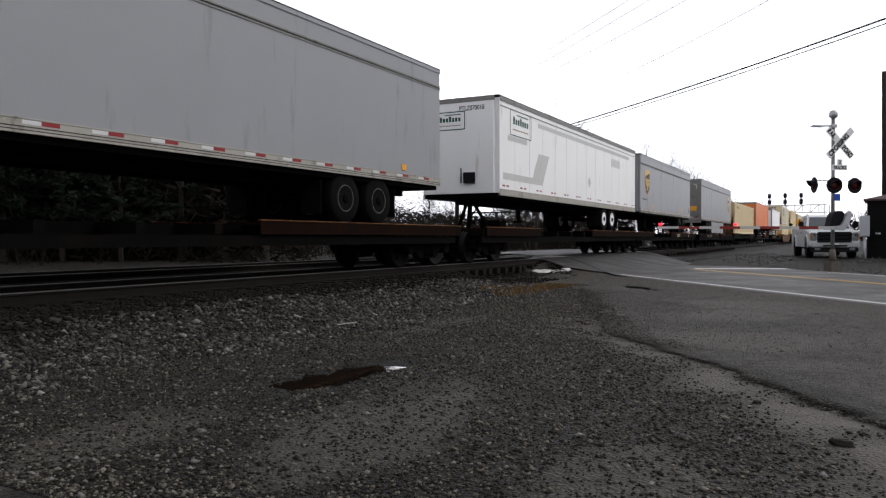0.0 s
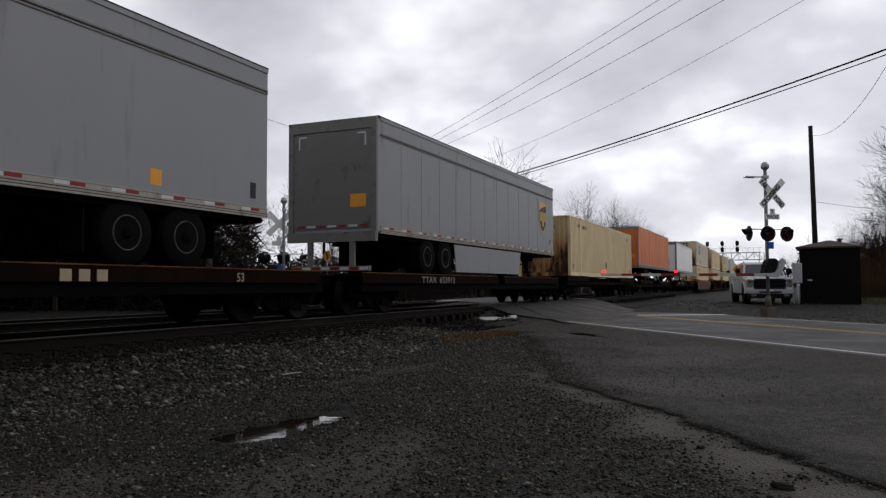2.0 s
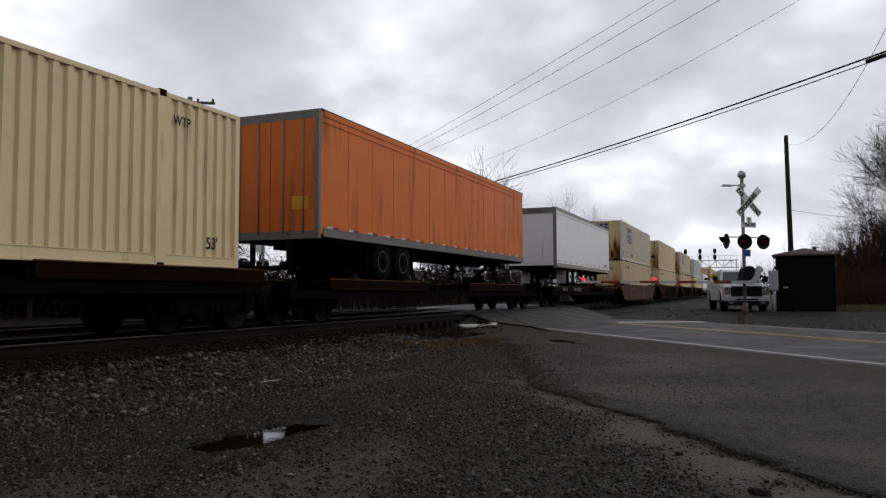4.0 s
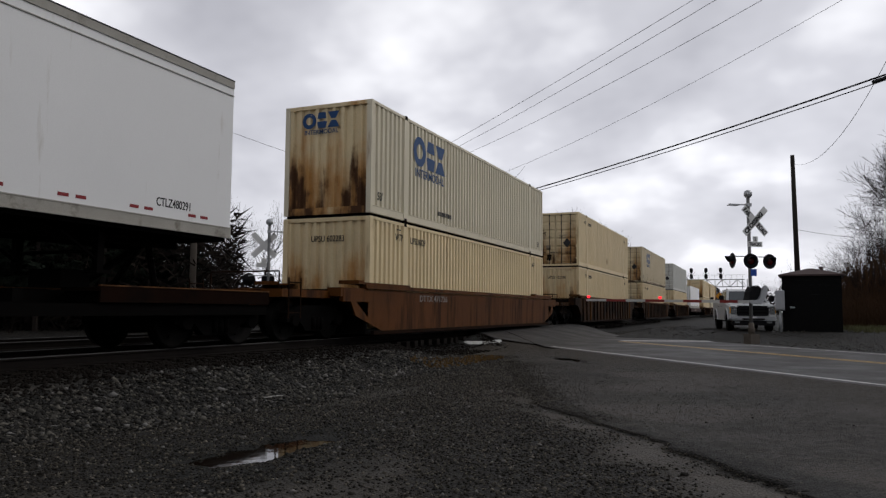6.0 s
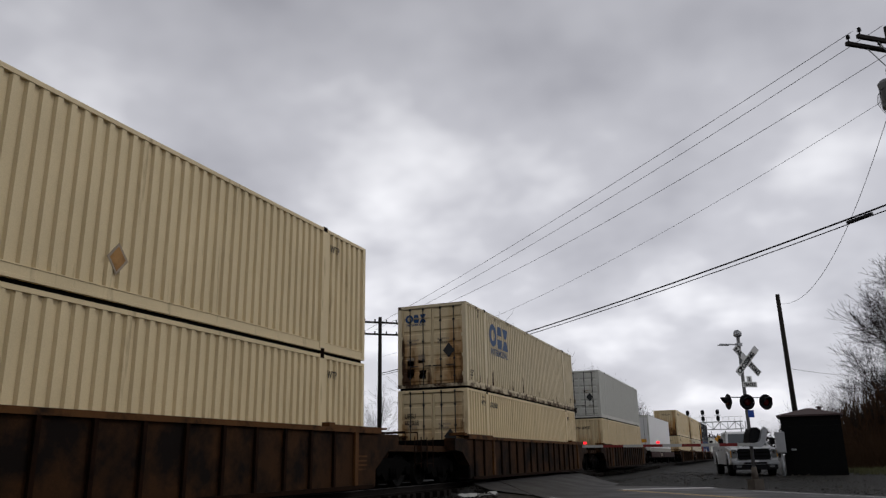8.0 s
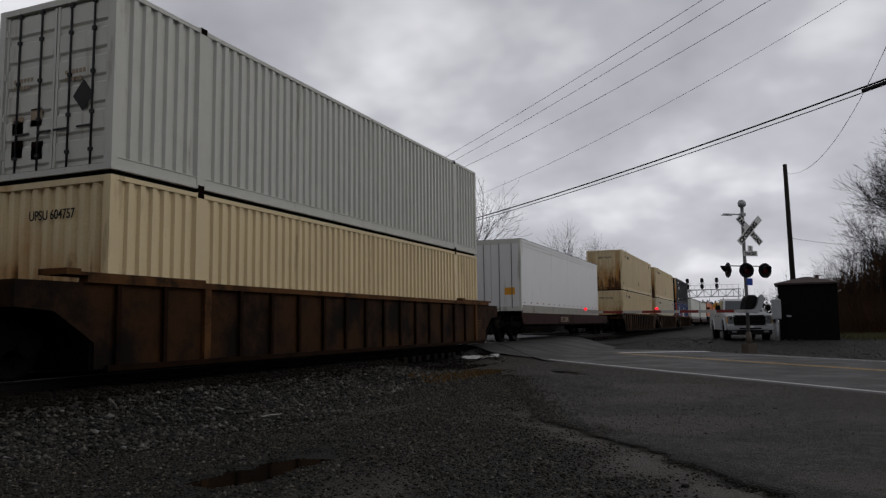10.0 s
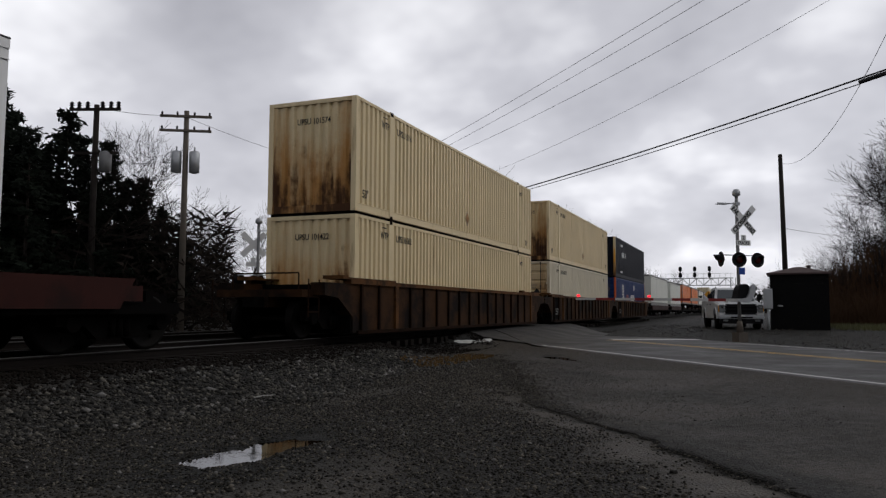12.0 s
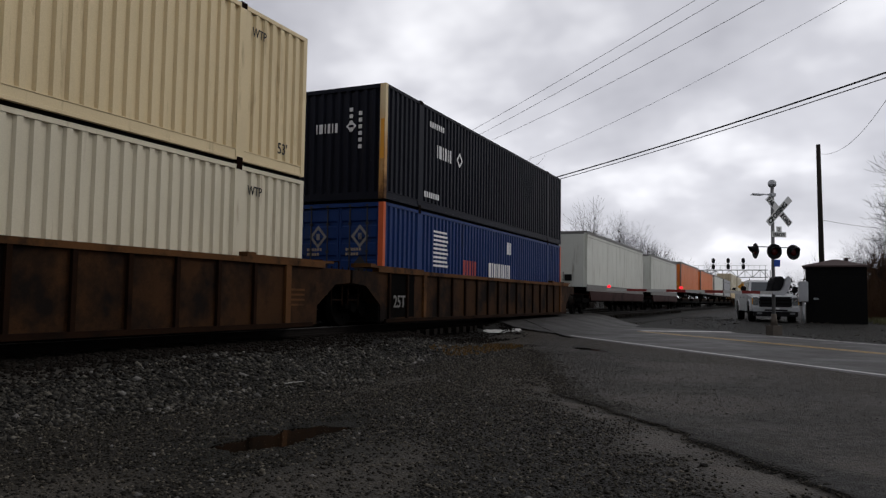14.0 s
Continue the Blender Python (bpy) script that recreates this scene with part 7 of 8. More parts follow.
def warning_sign(x, y, z):
    """A diamond warning sign on a post, facing the lot."""
    c = thing("road_sign", "orange diamond warning sign on a steel post", "sign", pose(x, y, z, 0, 0, 12))
    bm = bmesh.new()
    tube(bm, (0, 0, -0.3), (0, 0, 3.4), 0.03, seg=8)
    part("post", bm, "galv", c)
    bm = bmesh.new()
    box(bm, -0.32, 0.32, -0.045, -0.035, -0.32, 0.32, Matrix.Translation((0, 0, 3.1)) @ Matrix.Rotation(radians(45), 4, "Y"))
    plate = part("sign_plate", bm, "sticker_yellow", c, "orange diamond plate")
    bm = bmesh.new()
    box(bm, -0.04, 0.04, -0.05, -0.046, 2.85, 3.35)
    box(bm, 0.04, 0.2, -0.05, -0.046, 3.06, 3.14)
    part("symbol", bm, "letter_dark", plate)


warning_sign(-32.5, 50.4, 0.5)
warning_sign(-4.17, 88.0, -0.22)


# ---------- signal bridge ----------
def signal_bridge(y):
    c = thing("signal_bridge", "galvanised lattice signal bridge over the tracks", "signal bridge", pose(0, y, 0))
    x0, x1, zb, zt = -18.6, -3.2, 6.7, 8.3
    for yy in (-0.5, 0.5):
        for zz in (zb, zt):
            bm = bmesh.new()
            tube(bm, (x0, yy, zz), (x1, yy, zz), 0.09, seg=5)
            part("chord", bm, "galv", c)
        k, up = x0, True
        while k < x1 - 0.1:
            bm = bmesh.new()
            tube(bm, (k, yy, zb if up else zt), (min(x1, k + 1.54), yy, zt if up else zb), 0.055, seg=4)
            tube(bm, (k, yy, zb), (k, yy, zt), 0.05, seg=4)
            part("brace", bm, "galv", c)
            k, up = k + 1.54, not up
    for xx in (x0, x1):
        for yy in (-0.5, 0.5):
            for dx in (-0.5, 0.5):
                bm = bmesh.new()
                tube(bm, (xx + dx, yy, 0), (xx + dx, yy, zt), 0.09, seg=5)
                part("leg", bm, "galv", c)
        for i in range(5):
            bm = bmesh.new()
            s = 0.5 if i % 2 else -0.5
            tube(bm, (xx - s, -0.5, 1.6 * i), (xx + s, -0.5, 1.6 * (i + 1)), 0.05, seg=4)
            part("brace", bm, "galv", c)
    bm = bmesh.new()
    for k in range(14):
        tube(bm, (x0 + 1.15 * k, -0.6, zt), (x0 + 1.15 * k, -0.6, zt + 1.0), 0.03, seg=4)
    tube(bm, (x0, -0.6, zt + 1.0), (x1, -0.6, zt + 1.0), 0.03, seg=4)
    part("railing", bm, "galv", c)
    for xx in (-14.3, -11.2, -8.1):
        bm = bmesh.new()
        tube(bm, (xx, -0.7, zt), (xx, -0.7, zt + 2.6), 0.08, seg=6)
        part("signal_mast", bm, "galv", c)
        bm = bmesh.new()
        box(bm, xx - 0.7, xx + 0.7, -1.3, -0.5, zt + 1.32, zt + 1.38)
        part("signal_platform", bm, "galv", c)
        for z0 in (0.15, 1.5):
            bm = bmesh.new()
            extrude(bm, [(xx - 0.36, zt + z0 + 0.25), (xx - 0.2, zt + z0), (xx + 0.2, zt + z0), (xx + 0.36, zt + z0 + 0.25), (xx + 0.36, zt + z0 + 0.85), (xx + 0.2, zt + z0 + 1.1), (xx - 0.2, zt + z0 + 1.1), (xx - 0.36, zt + z0 + 0.85)], -0.85, -0.75, "y")
            for zz in (0.3, 0.8):
                tube(bm, (xx, -1.2, zt + z0 + zz), (xx, -0.85, zt + z0 + zz), 0.16, seg=8)
            part("signal_head", bm, "black", c, "black colour-light signal head")
    return c


signal_bridge(178)


# ---------- poles and wires ----------
def wire(name, a, b, sag, r, key, label, n=24):
    a, b = Vector(a), Vector(b)
    pts = [a.lerp(b, i / n) - Vector((0, 0, 4 * sag * (i / n) * (1 - i / n))) for i in range(n + 1)]
    bm = bmesh.new()
    q = (b - a).to_track_quat("Z", "Y")
    rings = [[bm.verts.new(p + q @ Vector((r * math.cos(k), r * math.sin(k), 0))) for k in (0.8, 2.37, 3.94, 5.51)] for p in pts]
    for u, w in zip(rings, rings[1:]):
        for i in range(4):
            bm.faces.new((u[i], u[(i + 1) % 4], w[(i + 1) % 4], w[i])).smooth = True
    return solid(name, bm, key, label, "overhead wire", group="overhead wires")


def utility_pole(x, y, top, arms, key="pole_wood", cans=0, lean=(0, 0), turn=39, base=0.0, label="dark wooden utility pole with crossarms"):
    c = thing("utility_pole", label, "utility pole", pose(x, y, base, 0, 0, turn), group="utility poles")
    bm = bmesh.new()
    h = top - base
    tube(bm, (0, 0, -0.2), (lean[0], lean[1], h), 0.17, 0.12, seg=12)
    part("pole", bm, key, c)
    for z in arms:
        bm = bmesh.new()
        zz = h - z
        box(bm, -1.2, 1.2, -0.2, -0.1, zz - 0.06, zz + 0.06)
        arm = part("crossarm", bm, key, c)
        for xx in (-1.1, -0.4, 0.4, 1.1):
            bm = bmesh.new()
            lathe(bm, [(0.03, 0.06), (0.05, 0.10), (0.05, 0.18), (0.03, 0.22)], (xx, -0.15, zz), "z", 8)
            part("insulator", bm, "black", arm)
    for i in range(cans):
        bm = bmesh.new()
        s = -1 if i else 1
        lathe(bm, [(0.10, -3.05), (0.25, -3.0), (0.25, -2.05), (0.2, -1.98), (0.05, -1.95)], (s * 0.42, 0, h), "z", 14)
        tube(bm, (s * 0.42, 0, h - 1.95), (s * 0.42, 0, h - 1.75), 0.04, seg=6)
        part("transformer", bm, "galv", c, "grey pole transformer")
    return c


corner_pole = utility_pole(-27.9, 25.7, 10.6, (0.25, 2.3), cans=0, turn=20, label="dark wooden corner pole with large insulators")
for xx in (-1.1, -0.75, -0.35, 0.35, 0.75, 1.1):
    bm = bmesh.new()
    lathe(bm, [(0.03, 10.4), (0.11, 10.44), (0.05, 10.50), (0.12, 10.54), (0.05, 10.60), (0.11, 10.64), (0.04, 10.72)], (xx, -0.15, 0), "z", 10)
    part("large_insulator", bm, "black", corner_pole)
bm = bmesh.new()
lathe(bm, [(0.1, 7.4), (0.27, 7.45), (0.27, 8.3), (0.1, 8.4)], (0.55, -0.1, 0), "z", 14)
part("transformer", bm, "mast", corner_pole, "dull grey pole transformer")
utility_pole(-25.0, 28.4, 10.7, (0.3, 1.0), cans=2, key="pole_grey", turn=30, label="grey wooden utility pole with transformers")
utility_pole(-22.9, 44.9, 10.6, (0.4, 1.2), turn=42, label="dark wooden utility pole with two crossarms")
utility_pole(-41.0, 63.0, 10.4, (0.5,), turn=42)
utility_pole(2.1, 50.0, 10.75, (), lean=(-0.12, 0.0), turn=0, base=0.2, label="slim dark wooden pole without crossarms")

P0 = Vector((-22.9, 44.9, 0))
POLE = Vector((5.06, 24.0, 0))
side = Vector((0.777, 0.63, 0))


def roadside_pole():
    """The pole beside the road that the wires run to: double crossarm, pins, transformer."""
    c = thing("utility_pole", "tall brown wooden utility pole with crossarms and transformer", "utility pole", pose(POLE.x, POLE.y, 0, 0, 0, 39), group="utility poles")
    bm = bmesh.new()
    tube(bm, (0, 0, -0.3), (0, 0, 13.75), 0.19, 0.12, seg=14)
    part("pole", bm, "pole_wood", c)
    for yy in (-0.21, 0.21):
        bm = bmesh.new()
        box(bm, -1.5, 1.5, yy - 0.05, yy + 0.05, 13.0, 13.12)
        arm = part("crossarm", bm, "pole_wood", c)
        for xx in (-1.4, -0.2, 1.4):
            bm = bmesh.new()
            lathe(bm, [(0.02, 0.0), (0.02, 0.10), (0.06, 0.12), (0.06, 0.16), (0.045, 0.18), (0.055, 0.22), (0.02, 0.25)], (xx, yy, 13.12), "z", 10)
            part("insulator", bm, "black", arm)
        bm = bmesh.new()
        for q in (-1, 1):
            tube(bm, (q * 0.75, yy, 13.02), (q * 0.05, yy * 0.7, 12.35), 0.016, seg=5)
        part("arm_brace", bm, "galv", c)
    bm = bmesh.new()
    lathe(bm, [(0.12, 10.95), (0.235, 11.0), (0.255, 11.72), (0.27, 11.74), (0.27, 11.78), (0.2, 11.86), (0.05, 11.9)], (-0.45, 0, 0), "z", 18)
    box(bm, -0.2, -0.1, -0.06, 0.06, 11.2, 11.6)
    can = part("transformer", bm, "mast", c, "grey pole transformer")
    bm = bmesh.new()
    lathe(bm, [(0.03, 11.88), (0.06, 11.95), (0.04, 12.0), (0.06, 12.05), (0.04, 12.1), (0.055, 12.15), (0.02, 12.25)], (-0.45, -0.08, 0), "z", 10)
    part("bushing", bm, "black", can)
    for k in range(3):
        bm = bmesh.new()
        pts = [Vector((-0.72 - 0.12 * math.sin(math.pi * i / 10) * (k + 1), -0.05 * k, 11.55 - (0.75 + 0.12 * k) * i / 10)) for i in range(11)]
        for p, q in zip(pts, pts[1:]):
            tube(bm, p, q, 0.008, seg=4, caps=False)
        part("lead_wire", bm, "cable", c)
    return c


roadside_pole()
for off, za, end, sag in ((-0.9, 9.7, (3.97, 23.12, 13.37), 0.25), (-0.35, 9.7, (4.9, 23.87, 13.75), 0.42), (0.9, 10.0, (4.97, 23.92, 12.84), 0.60)):
    wire("power_wire", P0 + side * off + Vector((0, 0, za)), end, sag, 0.010, "wire_grey", "thin grey overhead power wire")
wire("power_wire", P0 + Vector((0, 0, 7.9)), (4.75, 23.75, 11.37), 1.0, 0.007, "wire_grey", "thin grey overhead power wire")
wire("telephone_cable", P0 + Vector((0, 0, 6.8)), (26.4, 6.9, 11.4), 1.2, 0.030, "cable", "thick black telephone cable")
wire("telephone_cable", P0 + Vector((0, 0, 6.68)), (26.4, 6.9, 11.25), 1.22, 0.018, "cable", "black telephone cable below a thicker one")
wire("drop_wire", (2.0, 50.0, 10.2), (4.75, 23.75, 11.2), 1.77, 0.010, "cable", "slack black drop wire")
wire("drop_wire", (2.0, 50.0, 6.2), (14.0, 62.0, 6.6), 0.5, 0.012, "cable", "slack black drop wire")
bm = bmesh.new()
m = Matrix.Translation((3.5, 24.56, 7.97)) @ Matrix.Rotation(radians(-38), 4, "Z")
tube(bm, m @ Vector((-0.4, 0, -0.02)), m @ Vector((0.4, 0, 0.04)), 0.055, seg=8)
solid("cable_splice", bm, "cable", "black splice case on the cable", "cable splice")
wire("pole_wire", (-27.9, 25.7, 10.5), (-25.0, 28.4, 10.5), 0.15, 0.012, "cable", "short black wire between two poles")
wire("pole_wire", (-25.0, 28.4, 10.4), (-22.9, 44.9, 10.2), 0.4, 0.010, "cable", "black wire between two poles")
wire("pole_wire", (-60.0, 8.0, 8.5), (-25.0, 28.4, 8.2), 0.8, 0.012, "cable", "black wire along the road")


# ---------- trees ----------
def tube_arrays(segs, sides):
    """Tapered branch pieces (p0, p1, r0, r1) as plain vertex and face lists."""
    verts, faces = [], []
    for p0, p1, r0, r1 in segs:
        q = (p1 - p0).to_track_quat("Z", "Y")
        b = len(verts)
        for p, r in ((p0, r0), (p1, r1)):
            for i in range(sides):
                a = 2 * math.pi * i / sides
                verts.append(p + q @ Vector((r * math.cos(a), r * math.sin(a), 0)))
        for i in range(sides):
            j = (i + 1) % sides
            faces.append((b + i, b + j, b + sides + j, b + sides + i))
    return verts, faces


def mesh_from(name, verts, faces, key):
    me = bpy.data.meshes.new(name)
    me.from_pydata([tuple(v) for v in verts], [], faces)
    me.materials.append(M[key])
    return me


def grow(rng, p, d, length, r, level, thick, thin, droop=0.0, fine=2):
    """One limb in short bent pieces, with side limbs."""
    n = 4 if level < 2 else 3
    for i in range(n):
        d = (d + Vector((rng.gauss(0, 0.13), rng.gauss(0, 0.13), rng.gauss(0.05 - droop, 0.08)))).normalized()
        q = p + d * (length / n)
        r1 = r * 0.80
        (thick if level < 2 else thin).append((p, q, r, r1))
        if level < 4 and (level > 0 or i > 0):
            for _ in range(2 if level < 3 else fine):
                a, t = rng.uniform(0, 6.283), rng.uniform(0.45, 0.95)
                o = d.orthogonal().normalized()
                o.rotate(Matrix.Rotation(a, 3, d))
                nd = (d * math.cos(t) + o * math.sin(t)).normalized()
                grow(rng, q, nd, length * rng.uniform(0.45, 0.66), r1 * 0.55, level + 1, thick, thin, droop, fine)
        p, r = q, r1
    if level < 4:
        grow(rng, p, d, length * 0.55, r * 0.9, level + 1, thick, thin, droop, fine)


def bare_tree(seed, h, fine, label="bare leafless tree with fine twigs"):
    rng = random.Random(seed)
    thick, thin = [], []
    grow(rng, Vector((0, 0, -0.2)), Vector((rng.gauss(0, 0.06), rng.gauss(0, 0.06), 1)).normalized(), h * 0.52, h * 0.014, 0, thick, thin, 0.0, fine)
    c = thing("bare_tree", label, "tree", group="bare trees")
    for nm, segs, sides, key in (("trunk", thick, 6, "bark"), ("crown", [(a, b, max(r, 0.009), max(s, 0.006)) for a, b, r, s in thin], 3, "twig")):
        v, f = tube_arrays(segs, sides)
        ob = new(nm, mesh_from(nm, v, f, key))
        ob.parent = c
    return c


def conifer(seed, h, label="tall dark green conifer tree"):
    rng = random.Random(seed)
    thick = []
    k = 14
    for i in range(k):
        thick.append((Vector((0, 0, h * i / k - 0.1)), Vector((0, 0, h * (i + 1) / k)), 0.16 * (1 - i / k) + 0.02, 0.16 * (1 - (i + 1) / k) + 0.02))
    verts, faces = [], []
    z = h * 0.12
    while z < h:
        whorl = ((h - z) * 0.24 + 0.35) * rng.uniform(0.5, 1.25)
        for _ in range(rng.choice((3, 4, 5))):
            a = rng.uniform(0, 6.283)
            reach = whorl * rng.uniform(0.45, 1.35)
            d = Vector((math.cos(a), math.sin(a), rng.uniform(-0.15, 0.45)))
            tip = Vector((0, 0, z)) + d * reach
            thick.append((Vector((0, 0, z)), tip, 0.03, 0.01))
            for j in range(int(12 + reach * 19)):
                t = rng.uniform(0.0, 1.0) ** 0.6 * 0.85 + 0.22
                p = Vector((0, 0, z)) + d * (reach * t) + Vector((rng.gauss(0, 0.16), rng.gauss(0, 0.16), rng.gauss(0, 0.10)))
                u = Vector((rng.gauss(0, 1), rng.gauss(0, 1), rng.gauss(0, 0.6))).normalized() * rng.uniform(0.12, 0.32)
                w = u.orthogonal().normalized() * rng.uniform(0.05, 0.12)
                b = len(verts)
                verts += [p - u, p + w, p + u, p - w]
                faces.append((b, b + 1, b + 2, b + 3))
        z += h * 0.031 * rng.uniform(0.6, 1.4)
    c = thing("conifer", label, "tree", group="conifers")
    v, f = tube_arrays(thick, 5)
    ob = new("trunk", mesh_from("trunk", v, f, "bark")); ob.parent = c
    ob = new("crown", mesh_from("crown", verts, faces, "needle")); ob.parent = c
    return c


NEAR_BARE = [bare_tree(11, 10.5, 2), bare_tree(23, 12.0, 2), bare_tree(35, 9.0, 2)]
BARE = [bare_tree(14, 10.5, 0), bare_tree(26, 12.0, 0), bare_tree(38, 9.0, 0)]
CONE = [conifer(5, 12.0), conifer(9, 10.0)]
rng = random.Random(77)


def plant(proto, first, x, y, s, used):
    """The first use moves the tree itself, later ones copy it."""
    m = pose(x, y, height(x, y), 0, 0, rng.uniform(0, 360))
    if proto not in used:
        used.add(proto)
        proto.matrix_world = m @ Matrix.Diagonal((s, s, s, 1))
        return proto
    ob = copy_thing(proto, m)
    ob.scale = (s, s, s)
    return ob


used = set()
# bare trees beside the line, beyond the shed and behind the train
for x, y, s, k in ((9.6, 53, 0.8, 1), (11.0, 57, 1.1, 0), (8.6, 60, 0.8, 2), (12.0, 60, 1.15, 1), (10.8, 68, 0.9, 2), (14.0, 66, 1.2, 0), (9.5, 76, 0.9, 0), (0.8, 112, 0.5, 0), (7.0, 58, 0.42, 2), (6.2, 54, 0.35, 0), (7.6, 55, 0.45, 1), (9.2, 56.5, 0.65, 0), (9.0, 64, 0.85, 2), (10.2, 62, 1.0, 1), (12.6, 55, 1.0, 2), (6.4, 70, 0.6, 1), (2.6, 92, 0.55, 2), (3.6, 96, 0.6, 0),
                   (12.0, 82, 1.0, 1), (15.0, 78, 1.2, 2), (9.0, 100, 0.7, 1), (-20.8, 96, 0.95, 2), (-22, 102, 1.0, 0), (-20.5, 112, 1.0, 1), (-22.5, 118, 1.0, 2), (-20.6, 126, 1.0, 0), (-21, 134, 1.0, 1), (-20.6, 150, 1.05, 2), (-21, 162, 1.0, 0),
                   (-22.0, 57, 1.05, 1), (-24.0, 60, 0.9, 0), (-26.0, 66, 0.9, 2), (-21.5, 92, 1.15, 1), (-23, 98, 1.1, 0), (-21.5, 106, 1.2, 2), (-24, 114, 1.2, 1), (-21, 121, 1.2, 0), (-22, 130, 1.2, 2),
                   (-20.5, 139, 1.0, 1), (-22.5, 147, 1.05, 0), (-20.5, 157, 1.0, 2), (-22, 168, 1.05, 1), (-20, 182, 1.0, 0), (-21, 200, 1.0, 2), (-20, 220, 1.0, 1), (-21, 86, 0.8, 2), (-25, 80, 0.8, 0),
                   (-30.0, 30.8, 0.82, 1), (-33, 40, 0.75, 2), (-36, 46, 0.8, 0), (-40, 54, 0.8, 1), (-34, 62, 0.7, 0), (-31, 70, 0.75, 2), (-44, 20, 1.1, 0), (-38, 12, 1.1, 1),
                   (-30, 76, 0.7, 1), (-34, 84, 0.7, 0), (-30, 92, 0.75, 2), (-36, 70, 0.7, 1), (-29, 55, 0.55, 2), (-32, 50, 0.55, 0), (-30, 47, 0.5, 1)):
    plant((NEAR_BARE if (x > 0 and y < 65) or (x, y) == (-30.0, 30.8) else BARE)[k], None, x, y, s, used)
for x, y, s, k in ((-33, 22, 0.95, 0), (-31, 25.5, 0.85, 1), (-35, 26, 1.0, 0), (-30, 29.5, 0.75, 1), (-33.5, 30, 0.85, 0), (-38, 23, 1.05, 1), (-37, 28.5, 0.95, 0), (-29.5, 33.5, 0.55, 1), (-42, 27, 1.1, 0), (-40, 18, 1.15, 1),
                   (-36, 17.5, 1.1, 0), (-34, 13, 1.05, 1), (-44, 33, 1.0, 0), (-38, 8, 1.1, 0), (-45, 14, 1.2, 1), (-39, 36, 0.8, 1), (-48, 24, 1.2, 0), (-33, 6, 1.0, 0), (-36, 2, 1.1, 1), (-42, 0, 1.2, 0), (-31.5, 17, 0.8, 1), (-31, 11, 0.85, 0),
                   (-28.6, 26.5, 0.7, 1), (-30, 21, 0.8, 0), (-47, 40, 0.9, 1), (-29.6, 28.0, 0.78, 0), (-28.2, 30.5, 0.62, 1), (-31.5, 27.3, 0.9, 0), (-30.5, 24, 0.85, 1), (-32, 33, 0.7, 0), (-29, 23.2, 0.75, 0), (-27.8, 28.4, 0.6, 0), (-31, 19, 0.9, 1), (-32, 15, 0.95, 0), (-33, 9, 0.95, 1)):
    plant(CONE[k], None, x, y, s, used)


def thicket(name, label, boxes, count, hgt, key, seed):
    """Brush: many thin bent stems in one sheet of stuff."""
    r = random.Random(seed)
    segs = []
    for x0, x1, y0, y1 in boxes:
        for _ in range(count):
            p = Vector((r.uniform(x0, x1), r.uniform(y0, y1), 0))
            p.z = height(p.x, p.y)
            for _ in range(3):
                d = Vector((r.gauss(0, 0.35), r.gauss(0, 0.35), 1)).normalized()
                h = hgt * r.uniform(0.4, 1.0)
                q = p + d * h * 0.6
                segs.append((p, q, 0.012, 0.009))
                segs.append((q, q + (d + Vector((r.gauss(0, 0.4), r.gauss(0, 0.4), 0))).normalized() * h * 0.4, 0.009, 0.004))
                segs.append((p + d * h * 0.4, p + d * h * 0.4 + Vector((r.gauss(0, 0.5), r.gauss(0, 0.5), 0.6)) * h * 0.35, 0.007, 0.003))
    v, f = tube_arrays(segs, 3)
    return tagged(new(name, mesh_from(name, v, f, key)), label, "brush", kind="stuff")


thicket("brush", "dry brown brush beyond the shed", [(3.8, 16, 44, 58), (4, 18, 58, 75)], 1050, 2.6, "brush", 1)
thicket("brush", "grey-brown brush along the far side of the tracks", [(-30, -24, 36, 60), (-31, -22, 60, 110), (-40, -28, 2, 40), (-24, -19.5, 110, 200)], 650, 2.2, "woods", 2)
thicket("grass", "dry ochre weeds at the edge of the ballast", [(-6.9, -5.9, 14.2, 18.2)], 260, 0.10, "weed", 6)
thicket("grass", "rough winter grass tufts", [(3.6, 9, 37, 44)], 600, 0.32, "grass", 3)


def far_woods():
    """A distant belt of bare woodland, uneven along its top."""
    r = random.Random(8)
    verts, faces = [], []
    for i in range(26000):
        a = radians(r.uniform(-75, 75))
        d = r.uniform(230, 420)
        if -6 < math.degrees(a) < 1.0 and d < 330:
            d += 120
        x, y = d * math.sin(a), d * math.cos(a)
        top = 9 + 4 * noise.noise((x * 0.02, y * 0.02, 0)) + 2 * noise.noise((x * 0.11, y * 0.11, 2))
        z = r.uniform(0, 1) ** 0.8 * top
        w, h = r.uniform(0.2, 0.7), r.uniform(0.5, 1.6)
        t = r.uniform(0, 6.28)
        ux, uy = math.cos(t) * w, math.sin(t) * w
        b = len(verts)
        verts += [(x - ux, y - uy, z), (x + ux, y + uy, z + r.gauss(0, 0.3)), (x, y, z + h)]
        faces.append((b, b + 1, b + 2))
    return tagged(new("far_woods", mesh_from("far_woods", verts, faces, "twig")), "distant belt of bare grey-brown woods", "woods", kind="stuff")


far_woods()


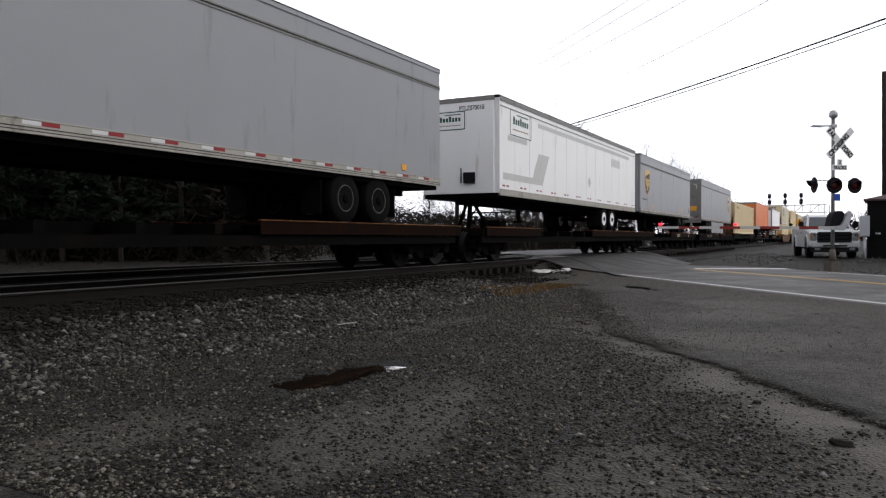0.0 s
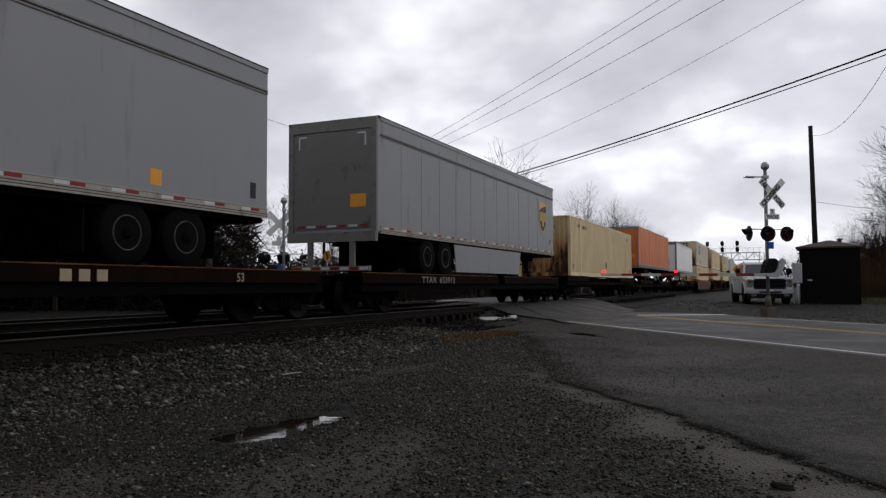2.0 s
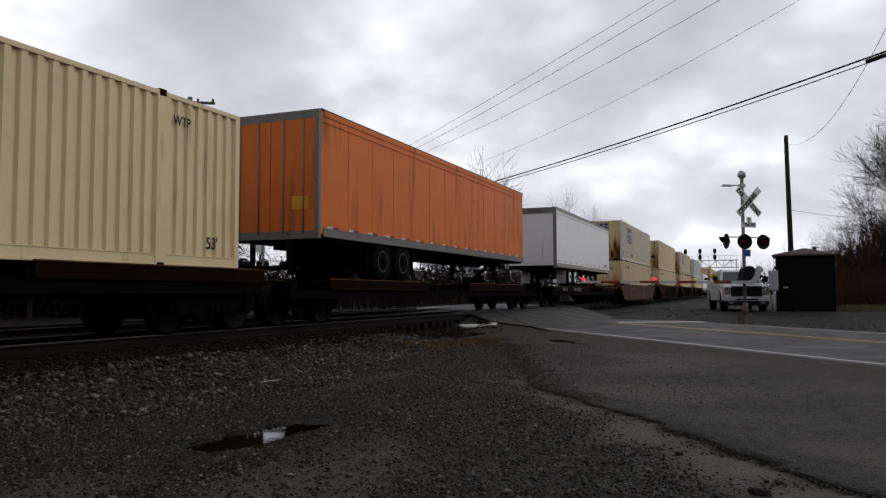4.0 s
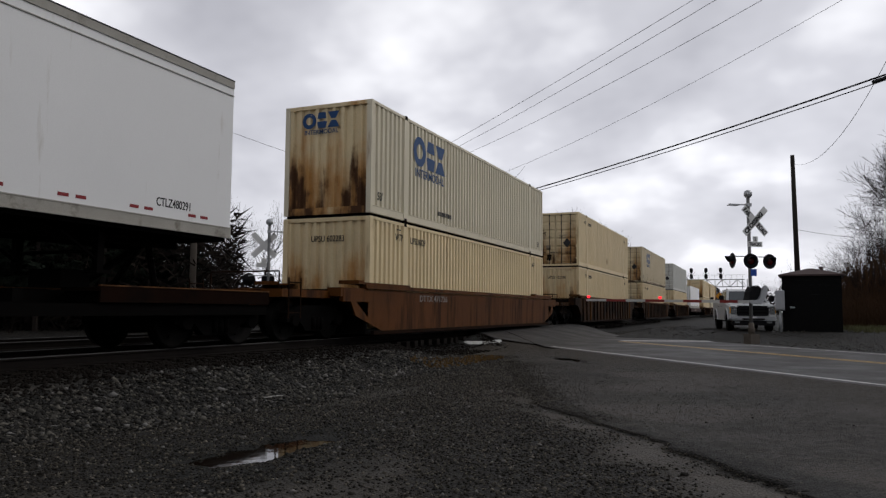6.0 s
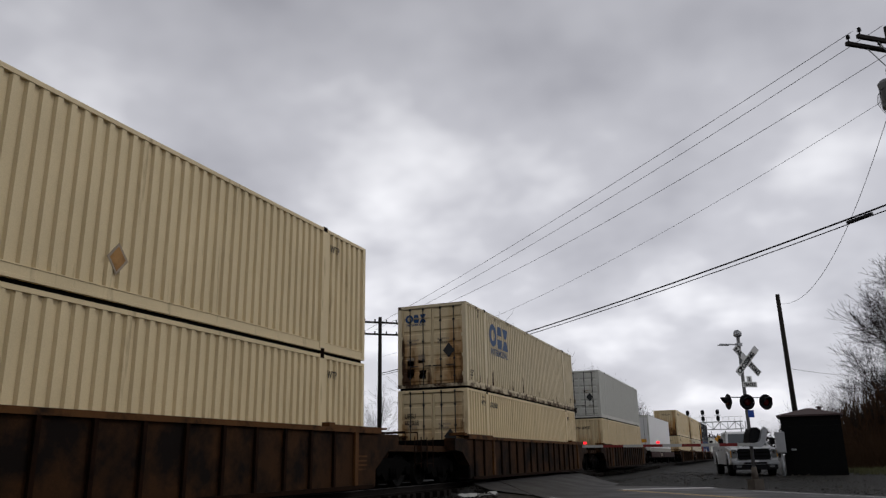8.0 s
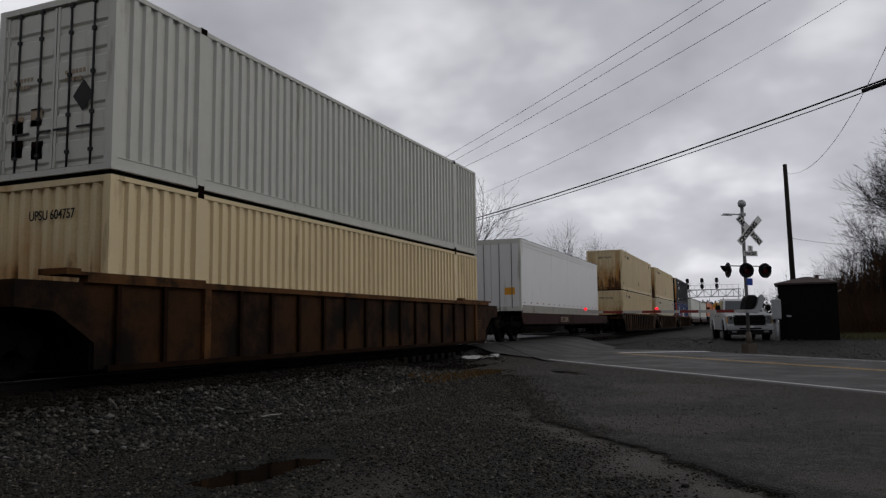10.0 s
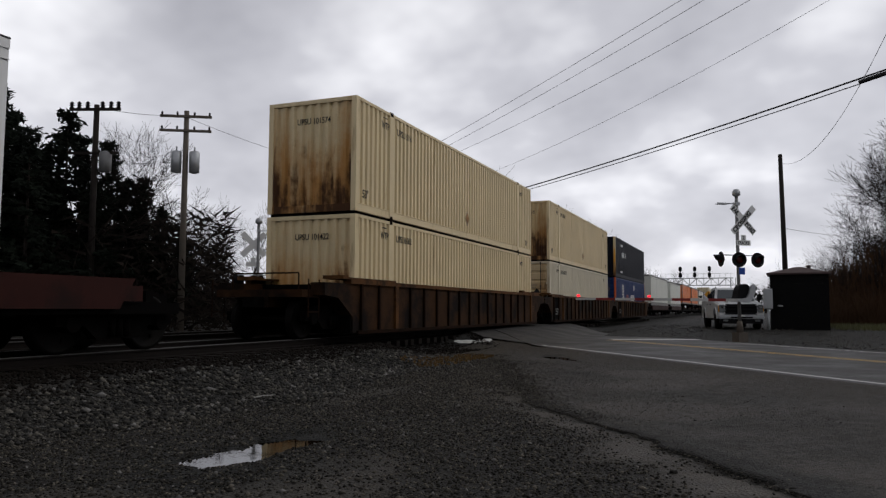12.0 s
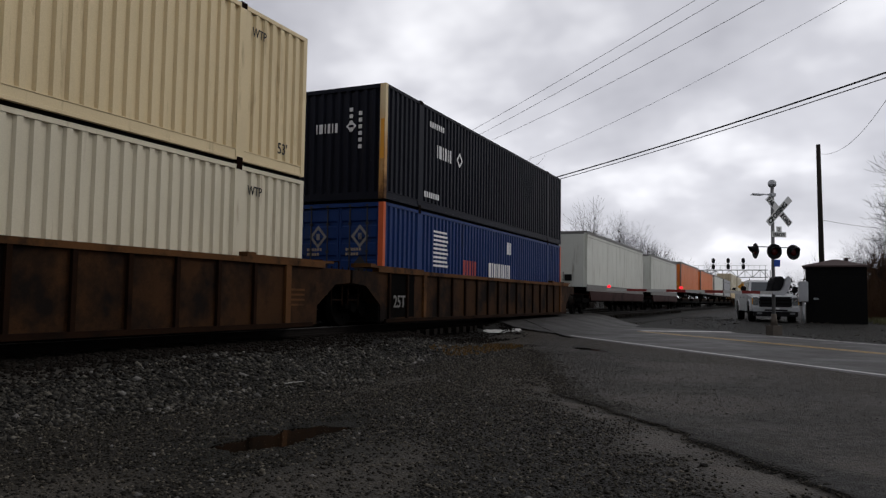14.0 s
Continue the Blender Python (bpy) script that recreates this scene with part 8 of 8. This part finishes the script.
def understory():
    """Dim woodland behind the far track: trunks and tangled twigs."""
    r = random.Random(21)
    verts, faces = [], []
    for i in range(70000):
        a = radians(r.uniform(-80, -14))
        d = r.uniform(37, 75) if math.degrees(a) < -38 else r.uniform(70, 120)
        x, y = d * math.sin(a), d * math.cos(a)
        if x > -22:
            continue
        top = (5.5 if math.degrees(a) < -38 else 4.2) + 2.0 * noise.noise((x * 0.1, y * 0.1, 5))
        z = r.random() ** 1.3 * top
        w = r.uniform(0.02, 0.10)
        t = r.uniform(0, 6.28)
        b = len(verts)
        reach, lift = r.uniform(0.3, 1.0), r.gauss(0.15, 0.45)
        verts += [(x, y, z - w), (x, y, z + w), (x + math.cos(t) * reach, y + math.sin(t) * reach, z + lift)]
        faces.append((b, b + 1, b + 2))
    return tagged(new("understory", mesh_from("understory", verts, faces, "woods")), "dim brown woodland undergrowth behind the tracks", "woods", kind="stuff")


understory()


def right_thicket():
    """Tangled brown undergrowth beyond the shed, dense near the ground and thinning upwards."""
    r = random.Random(41)
    verts, faces = [], []
    for i in range(30000):
        x, y = r.uniform(3.5, 30), r.uniform(50, 92)
        if x < 3.0 + 0.03 * (y - 50):
            continue
        top = (4.3 + 2.2 * noise.noise((x * 0.16, y * 0.16, 2))) * step(2.5, 7.5, x)
        z = height(x, y) + top * r.random() ** 1.5
        w, h = r.uniform(0.012, 0.05), r.uniform(0.5, 1.8)
        t = r.uniform(0, 6.28)
        b = len(verts)
        verts += [(x - math.cos(t) * w, y - math.sin(t) * w, z), (x + math.cos(t) * w, y + math.sin(t) * w, z + r.gauss(0, 0.1)), (x + r.gauss(0, 0.3), y, z + h)]
        faces.append((b, b + 1, b + 2))
    return tagged(new("understory", mesh_from("understory", verts, faces, "brush")), "tangled brown undergrowth beyond the shed", "brush", kind="stuff")


right_thicket()


def woods_behind():
    """Unseen woodland, added to close the place behind the camera and block low light."""
    r = random.Random(31)
    verts, faces = [], []
    for i in range(30000):
        a = radians(r.uniform(70, 275))
        d = r.uniform(45, 75)
        x, y = d * math.sin(a), d * math.cos(a)
        if -17.5 < x < -7.5 or abs(0.777 * x + 0.63 * y - 13.9) < 6:
            continue
        top = 11 + 3 * noise.noise((x * 0.07, y * 0.07, 5))
        z = r.random() * top
        w, h = r.uniform(0.2, 0.6), r.uniform(0.8, 2.2)
        t = r.uniform(0, 6.28)
        b = len(verts)
        verts += [(x - math.cos(t) * w, y - math.sin(t) * w, z), (x + math.cos(t) * w, y + math.sin(t) * w, z + r.gauss(0, 0.2)), (x + r.gauss(0, 0.2), y, z + h)]
        faces.append((b, b + 1, b + 2))
    return tagged(new("woods_behind", mesh_from("woods_behind", verts, faces, "woods")), "unseen woodland added to block low light", "woods", kind="stuff")


woods_behind()


def motions():
    """The whole train runs towards the camera at about 20 m/s."""
    for ob, x, y, z in MOVERS:
        walk(ob, [(t, pose(x, y - 19.853 * t + 0.0098 * t * t, z)) for t in (0.0, 3.5, 7.0, 10.5, 14.0)])

    # every wheelset rolls without slipping; one row for each thirtieth of a second
    rows = [(i / 30, 19.853 * i / 30 - 0.0098 * (i / 30) ** 2) for i in range(421)]
    for ob, y, z in WHEELS:
        walk(ob, [(t, pose(0, y, z, math.degrees(run / 0.457) % 360)) for t, run in rows])


motions()
